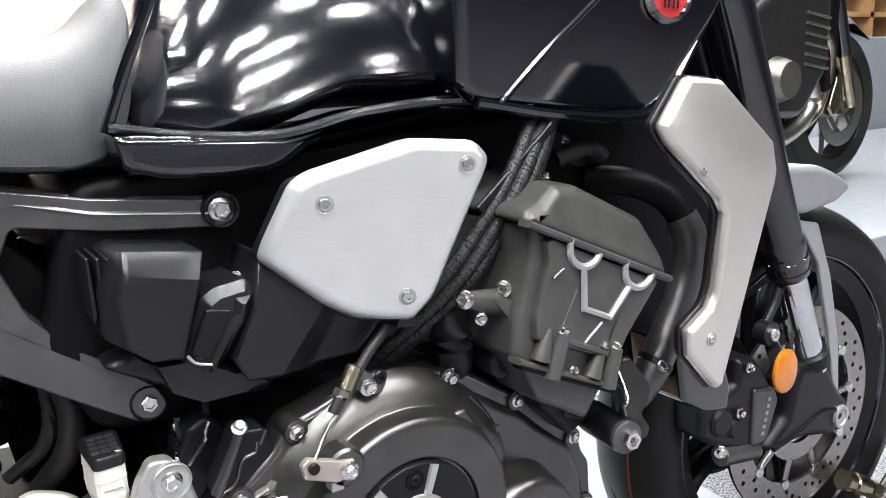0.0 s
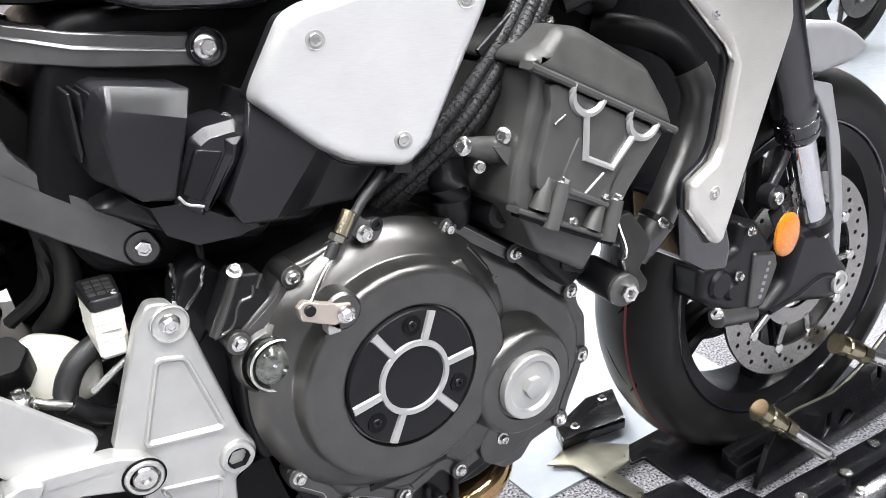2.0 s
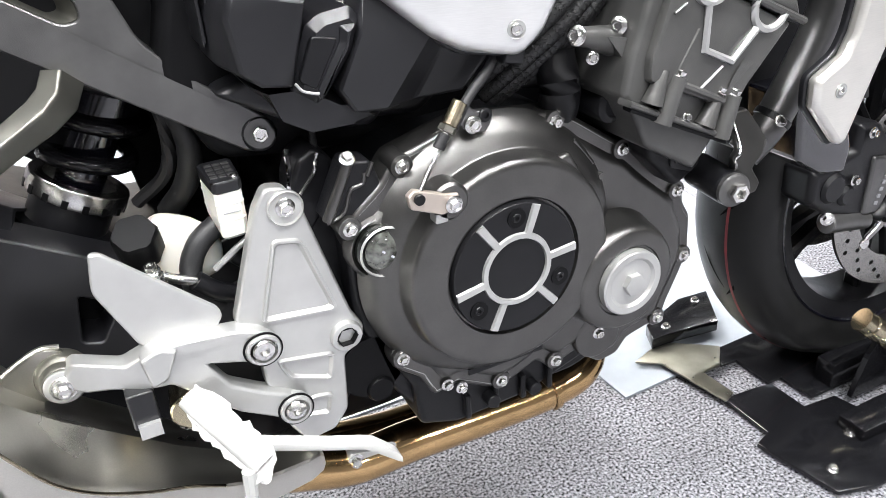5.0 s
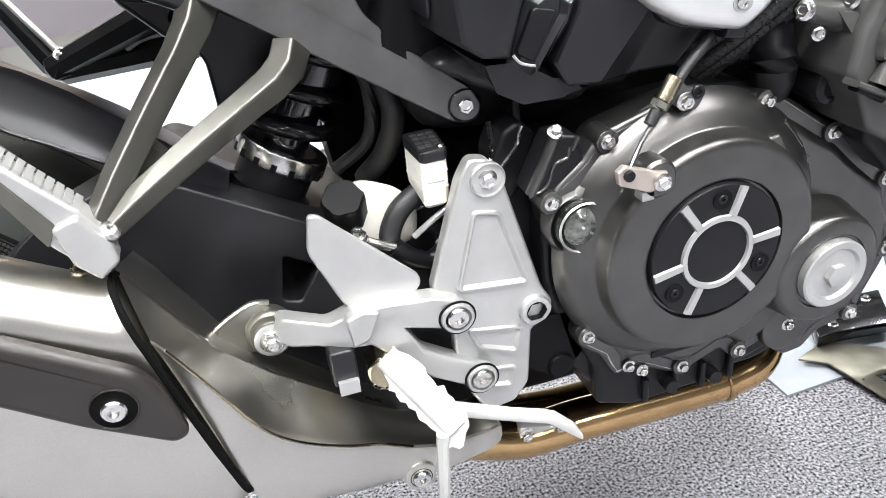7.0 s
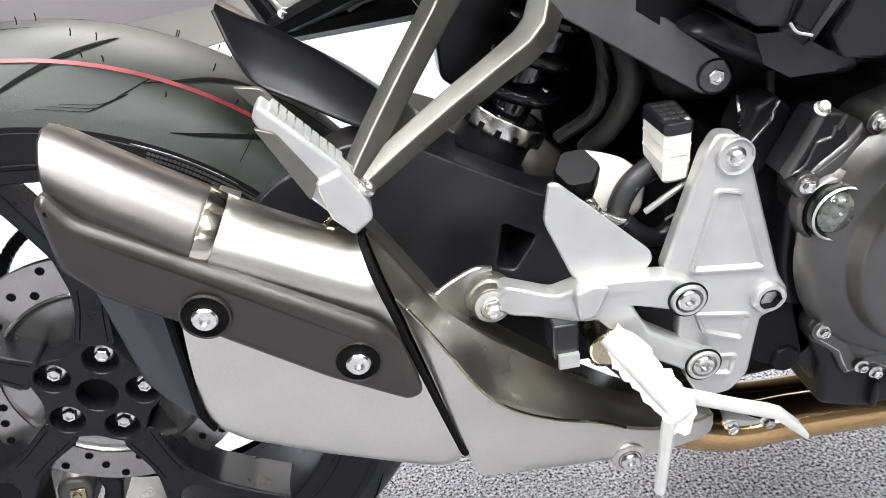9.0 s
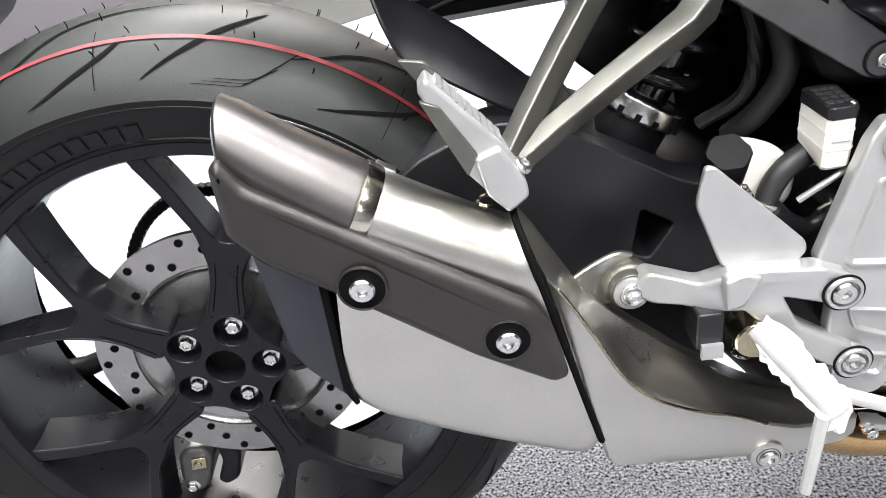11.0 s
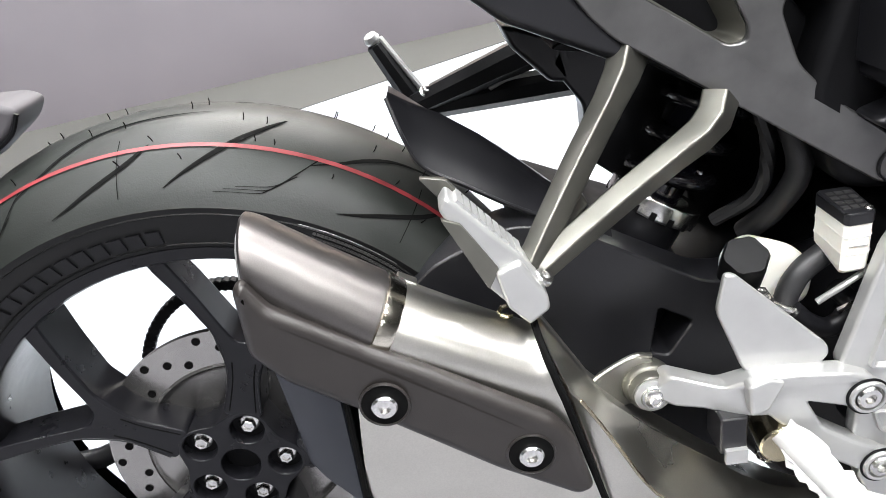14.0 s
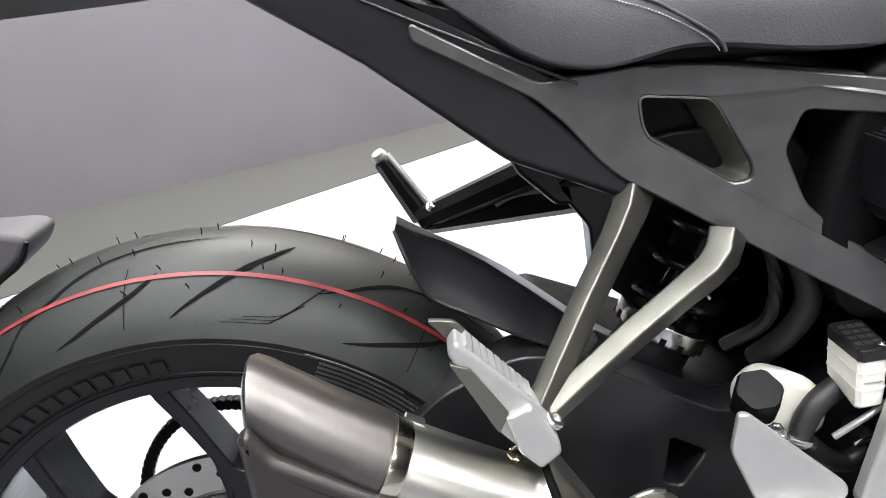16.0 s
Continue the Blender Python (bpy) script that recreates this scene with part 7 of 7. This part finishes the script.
flat([(1.150, -0.080), (1.149, -0.163), (1.120, -0.172), (1.122, -0.190), (1.140, -0.285), (1.19, -0.30), (1.75, -0.31), (1.75, -0.20), (1.30, -0.20), (1.29, -0.155), (1.235, -0.150), (1.235, -0.09), (1.21, -0.085)], 0.004, 0.011, STAND)
flat([(1.262, -0.14), (1.262, -0.085), (1.235, -0.085), (1.235, -0.02), (1.205, -0.018), (1.234, 0.018), (1.30, 0.02), (1.75, 0.02), (1.75, -0.14)], 0.004, 0.010, STAND)
flat([(1.094, 0.052), (1.127, 0.027), (1.146, -0.089), (1.170, -0.080), (1.166, -0.022), (1.201, -0.020), (1.236, 0.016), (1.162, 0.075)], 0.010, 0.014, OLIVE, "cross_bar", "bare brushed steel cross bar")
flat([(1.137, 0.063), (1.167, 0.063), (1.262, 0.050), (1.312, 0.130), (1.252, 0.135), (1.155, 0.100)], 0.014, 0.034, STAND, "rail")
flat([(1.30, -0.14), (1.75, -0.14), (1.75, -0.11), (1.30, -0.11)], 0.010, 0.05, STAND, "rail")
flat([(1.240, -0.240), (1.60, -0.252), (1.75, -0.26), (1.75, -0.212), (1.55, -0.211), (1.31, -0.199), (1.24, -0.20)], 0.011, 0.030, STAND, "ledge", "raised black steel ledge")
for x, y in ((1.314, -0.234), (1.413, -0.240), (1.514, -0.224), (1.60, -0.244)):
    part("stud", rod((x, y, 0.011), (0, 0, 1), 0.0095, 0.024, 18), STAND, st)
    part("stud_cap", rod((x, y, 0.035), (0, 0, 1), 0.0085, 0.001, 18), STEEL, st)
up = part("upright", holed(fillet([(1.300, 0.012), (1.318, 0.080), (1.336, 0.105), (1.350, 0.114), (1.377, 0.118), (1.473, 0.113), (1.52, 0.124), (1.556, 0.140), (1.602, 0.171), (1.66, 0.19), (1.70, 0.16), (1.72, 0.012)], 0.006), [fillet([(1.459, 0.077), (1.478, 0.080), (1.478, 0.050), (1.460, 0.036)], 0.003), fillet([(1.514, 0.079), (1.543, 0.050), (1.512, 0.034), (1.498, 0.046)], 0.003), fillet([(1.575, 0.110), (1.600, 0.125), (1.612, 0.090), (1.590, 0.075)], 0.003)], -0.174, -0.166), STAND, st, "black steel side plate with triangular windows", 0.0015)
part("plate_edge", tube([(x, -0.1705, z + 0.0005) for x, z in ((1.336, 0.105), (1.350, 0.114), (1.377, 0.118), (1.473, 0.113), (1.52, 0.124), (1.556, 0.140), (1.602, 0.171))], 0.0022, 6, 4), OLIVE, st, "paler line along the top edge of the plate")
for a, b, k in (((1.306, -0.158, 0.140), (1.447, -0.235, 0.019), 1.0), ((1.500, -0.150, 0.180), (1.62, -0.20, 0.118), 1.0)):
    a, b = Vector(a), Vector(b)
    d = (b - a).normalized()
    L = (b - a).length
    part("clamp_sleeve", lathe([(0, 0), (0.017, 0), (0.017, 0.012), (0.0145, 0.014), (0.0145, 0.017), (0.017, 0.019), (0.017, 0.034), (0.013, 0.037), (0.013, 0.048), (0, 0.048)], a, d, 28), BRASS, st, "knurled brassy clamp sleeve")
    part("clamp_nut", lathe([(0, 0), (0.0155, 0), (0.0155, 0.016), (0, 0.016)], a + d * 0.05, d, 6), BRASS, st)
    part("clamp_screw", lathe([(0, 0), (0.0105, 0), (0.0105, L * 0.36), (0.008, L * 0.40), (0.005, L * 0.42), (0.004, L * 0.46), (0, L * 0.46)], a + d * 0.064, d, 18), STEEL, st)
for x, y in ((1.165, -0.255), (1.24, -0.22), (1.33, -0.25), (1.42, -0.26), (1.60, -0.26), (1.178, 0.080), (1.272, 0.115)):
    bolt(st, (x, y, 0.011 if y < 0 else 0.034), 0.011, "hex", axis=(0, 0, 1))

# ---------------------------------------------------------------- neighbouring motorcycles, far behind
def far_bike(x, y, turn, name, label):
    b = thing(name, label, "motorcycle", (x, y, 0.33), "motorcycles on display")
    m = Matrix.Translation((x, y, 0.33)) @ pose(0, 0, 0, 0, 0, turn)

    def P(bm, nm, material, parent=None, lb=""):
        bm.transform(m)
        return part(nm, bm, material, parent or b, lb)

    wh = P(lathe([(0.215, 0.05), (0.26, 0.06), (0.29, 0.04), (0.302, 0.0), (0.29, -0.04), (0.26, -0.06), (0.215, -0.05)], (0.72, 0, 0.30), (0, -1, 0), 56, close=True), "front_tyre", RUBBER)
    P(lathe([(0.205, 0.04), (0.222, 0.045), (0.222, -0.045), (0.205, -0.04)], (0.72, 0, 0.30), (0, -1, 0), 48, close=True), "rim", CASE_DARK, wh)
    for k in range(8):
        a = radians(45 * k)
        P(bar((0.72, 0, 0.30), (0.72 + 0.21 * math.cos(a), 0, 0.30 + 0.21 * math.sin(a)), 0.02, 0.012), "spoke", CASE, wh)
    P(lathe([(0.105, -0.002), (0.16, -0.002), (0.16, 0.002), (0.105, 0.002)], (0.72, -0.07, 0.30), (0, -1, 0), 40, close=True), "brake_disc", DISC, wh)
    for k in range(6):
        a = radians(60 * k + 12)
        P(bar((0.72 + 0.04 * math.cos(a), -0.07, 0.30 + 0.04 * math.sin(a)), (0.72 + 0.115 * math.cos(a), -0.07, 0.30 + 0.115 * math.sin(a)), 0.006, 0.014), "disc_arm", CASE, wh)
    P(lathe([(0, 0.09), (0.03, 0.09), (0.034, 0.07), (0.034, -0.07), (0.03, -0.09), (0, -0.09)], (0.72, 0, 0.30), (0, -1, 0), 20), "axle", ALU, wh)
    P(pillow(fillet([(0.56, 0.30), (0.61, 0.42), (0.66, 0.42), (0.63, 0.28), (0.59, 0.26)], 0.015), -0.115, -0.065, 0.01), "caliper", BRASS)
    for k in range(6):
        P(bar((0.24, -0.204, 0.47 + 0.035 * k), (0.38, -0.204, 0.45 + 0.035 * k), 0.010, 0.010), "cooling_fin", ALU)
    for k in range(5):
        P(tube([(0.40, -0.16 + 0.07 * k, 0.60), (0.47, -0.16 + 0.07 * k, 0.50), (0.44, -0.14 + 0.06 * k, 0.30), (0.30, -0.12 + 0.05 * k, 0.22)], 0.020, 10, 4), "header_pipe", HEATED)
    P(pillow(fillet([(0.44, 0.36), (0.50, 0.38), (0.50, 0.78), (0.43, 0.76)], 0.01), -0.17, 0.17, 0.01), "radiator", DARK)
    P(lathe([(0.215, 0.08), (0.26, 0.09), (0.30, 0.06), (0.315, 0.0), (0.30, -0.06), (0.26, -0.09), (0.215, -0.08)], (-0.72, 0, 0.315), (0, -1, 0), 48, close=True), "rear_tyre", RUBBER)
    P(lathe([(0.03, 0.05), (0.205, 0.05), (0.222, 0.06), (0.222, -0.06), (0.03, -0.05)], (-0.72, 0, 0.315), (0, -1, 0), 32), "rear_rim", CASE_DARK)
    for s in (1, -1):
        P(tube([(0.735, 0.10 * s, 0.30), (0.64, 0.10 * s, 0.55)], 0.027, 14, 1, straight=True), "fork_slider", BRASS)
        P(tube([(0.66, 0.10 * s, 0.50), (0.52, 0.10 * s, 0.88)], 0.032, 14, 1, straight=True), "fork_tube", TANK)
    P(pillow(fillet([(-0.15, 0.75), (0.1, 0.78), (0.42, 0.86), (0.45, 0.98), (0.2, 1.03), (-0.1, 0.92)], 0.05), -0.15, 0.15, 0.06, 0.06, 5), "fuel_tank", GREY)
    P(pillow(fillet([(-0.80, 0.93), (-0.45, 0.80), (-0.12, 0.80), (-0.14, 0.88), (-0.45, 0.88), (-0.75, 0.97)], 0.03), -0.12, 0.12, 0.03, 0.03), "seat", VINYL)
    P(pillow(fillet([(-0.15, 0.30), (0.25, 0.28), (0.40, 0.45), (0.40, 0.72), (0.1, 0.74), (-0.15, 0.6)], 0.04), -0.2, 0.2, 0.03, 0.03), "engine", CASE)
    P(lathe([(0, 0.06), (0.06, 0.055), (0.075, 0.02), (0.08, 0), (0, 0)], (0.08, -0.2, 0.42), (0, -1, 0), 32), "clutch_cover", ALU)
    P(tube([(-0.05, -0.1, 0.62), (-0.4, -0.09, 0.42), (-0.72, -0.09, 0.315)], 0.03, 10, 3), "swingarm", CASE_DARK)
    P(tube([(0.35, -0.12, 0.5), (0.42, -0.12, 0.32), (0.2, -0.12, 0.2), (-0.3, -0.16, 0.25), (-0.65, -0.2, 0.42)], 0.035, 14, 6), "exhaust", STAINLESS)
    P(lathe([(0, 0.1), (0.05, 0.095), (0.095, 0.05), (0.10, 0.0), (0.07, -0.06), (0, -0.08)], (0.62, 0, 0.90), (1, 0, -0.1), 32), "headlamp", TANK)
    P(tube([(0.42, -0.36, 1.05), (0.5, -0.2, 1.04), (0.52, 0, 1.0), (0.5, 0.2, 1.04), (0.42, 0.36, 1.05)], 0.012, 10, 5), "handlebar", TANK)
    P(pillow(fillet([(0.46, 0.56), (0.60, 0.64), (0.78, 0.65), (0.94, 0.55), (0.80, 0.60), (0.62, 0.60)], 0.02), -0.06, 0.06, 0.02, 0.02), "fender", GREY)
    P(pillow(fillet([(-0.05, 0.0), (-0.02, 0.0), (0.02, 0.3), (-0.02, 0.3)], 0.004), 0.2, 0.215, 0.002), "side_stand", DARK)
    return b


plat = thing("display_platform", "low white platform with a second motorcycle on it", "platform", (4.5, 1.5, 0))
part("deck", box(2.35, 9.0, 0.35, 2.2, 0.0, 0.33), FLOORW, plat, "", 0.004)
far_bike(2.78, 1.09, 0, "motorcycle", "naked motorcycle with bronze fork and dark wheels on a platform")
tb = thing("display_counter", "plain white counter near the wooden rack", "counter", (7.2, 2.6, 0))
part("counter", box(5.6, 8.4, 2.35, 2.8, 0.0, 0.98), FLOORW, tb, "", 0.01)
sh = thing("shelf", "warm wooden rack with open boards behind the white counter", "shelf", (7.2, 3.1, 0))
for z in (0.9, 1.18, 1.46, 1.9):
    part("board", box(5.8, 8.6, 2.95, 3.3, z, z + 0.04), WOOD, sh)
for x in (5.8, 6.3, 6.8, 7.3, 7.8, 8.3):
    part("post", box(x, x + 0.05, 2.95, 3.3, 0, 2.2), WOOD, sh)
bp = thing("beige_screen", "beige partition screen standing behind the mauve board", "partition", (0.6, 5.5, 0))
part("panel", box(-1.2, 2.2, 5.5, 5.56, 0.0, 2.2), BEIGE, bp, "", 0.004)
part("foot", box(-1.2, 2.2, 5.42, 5.64, 0.0, 0.03), FRAME, bp)
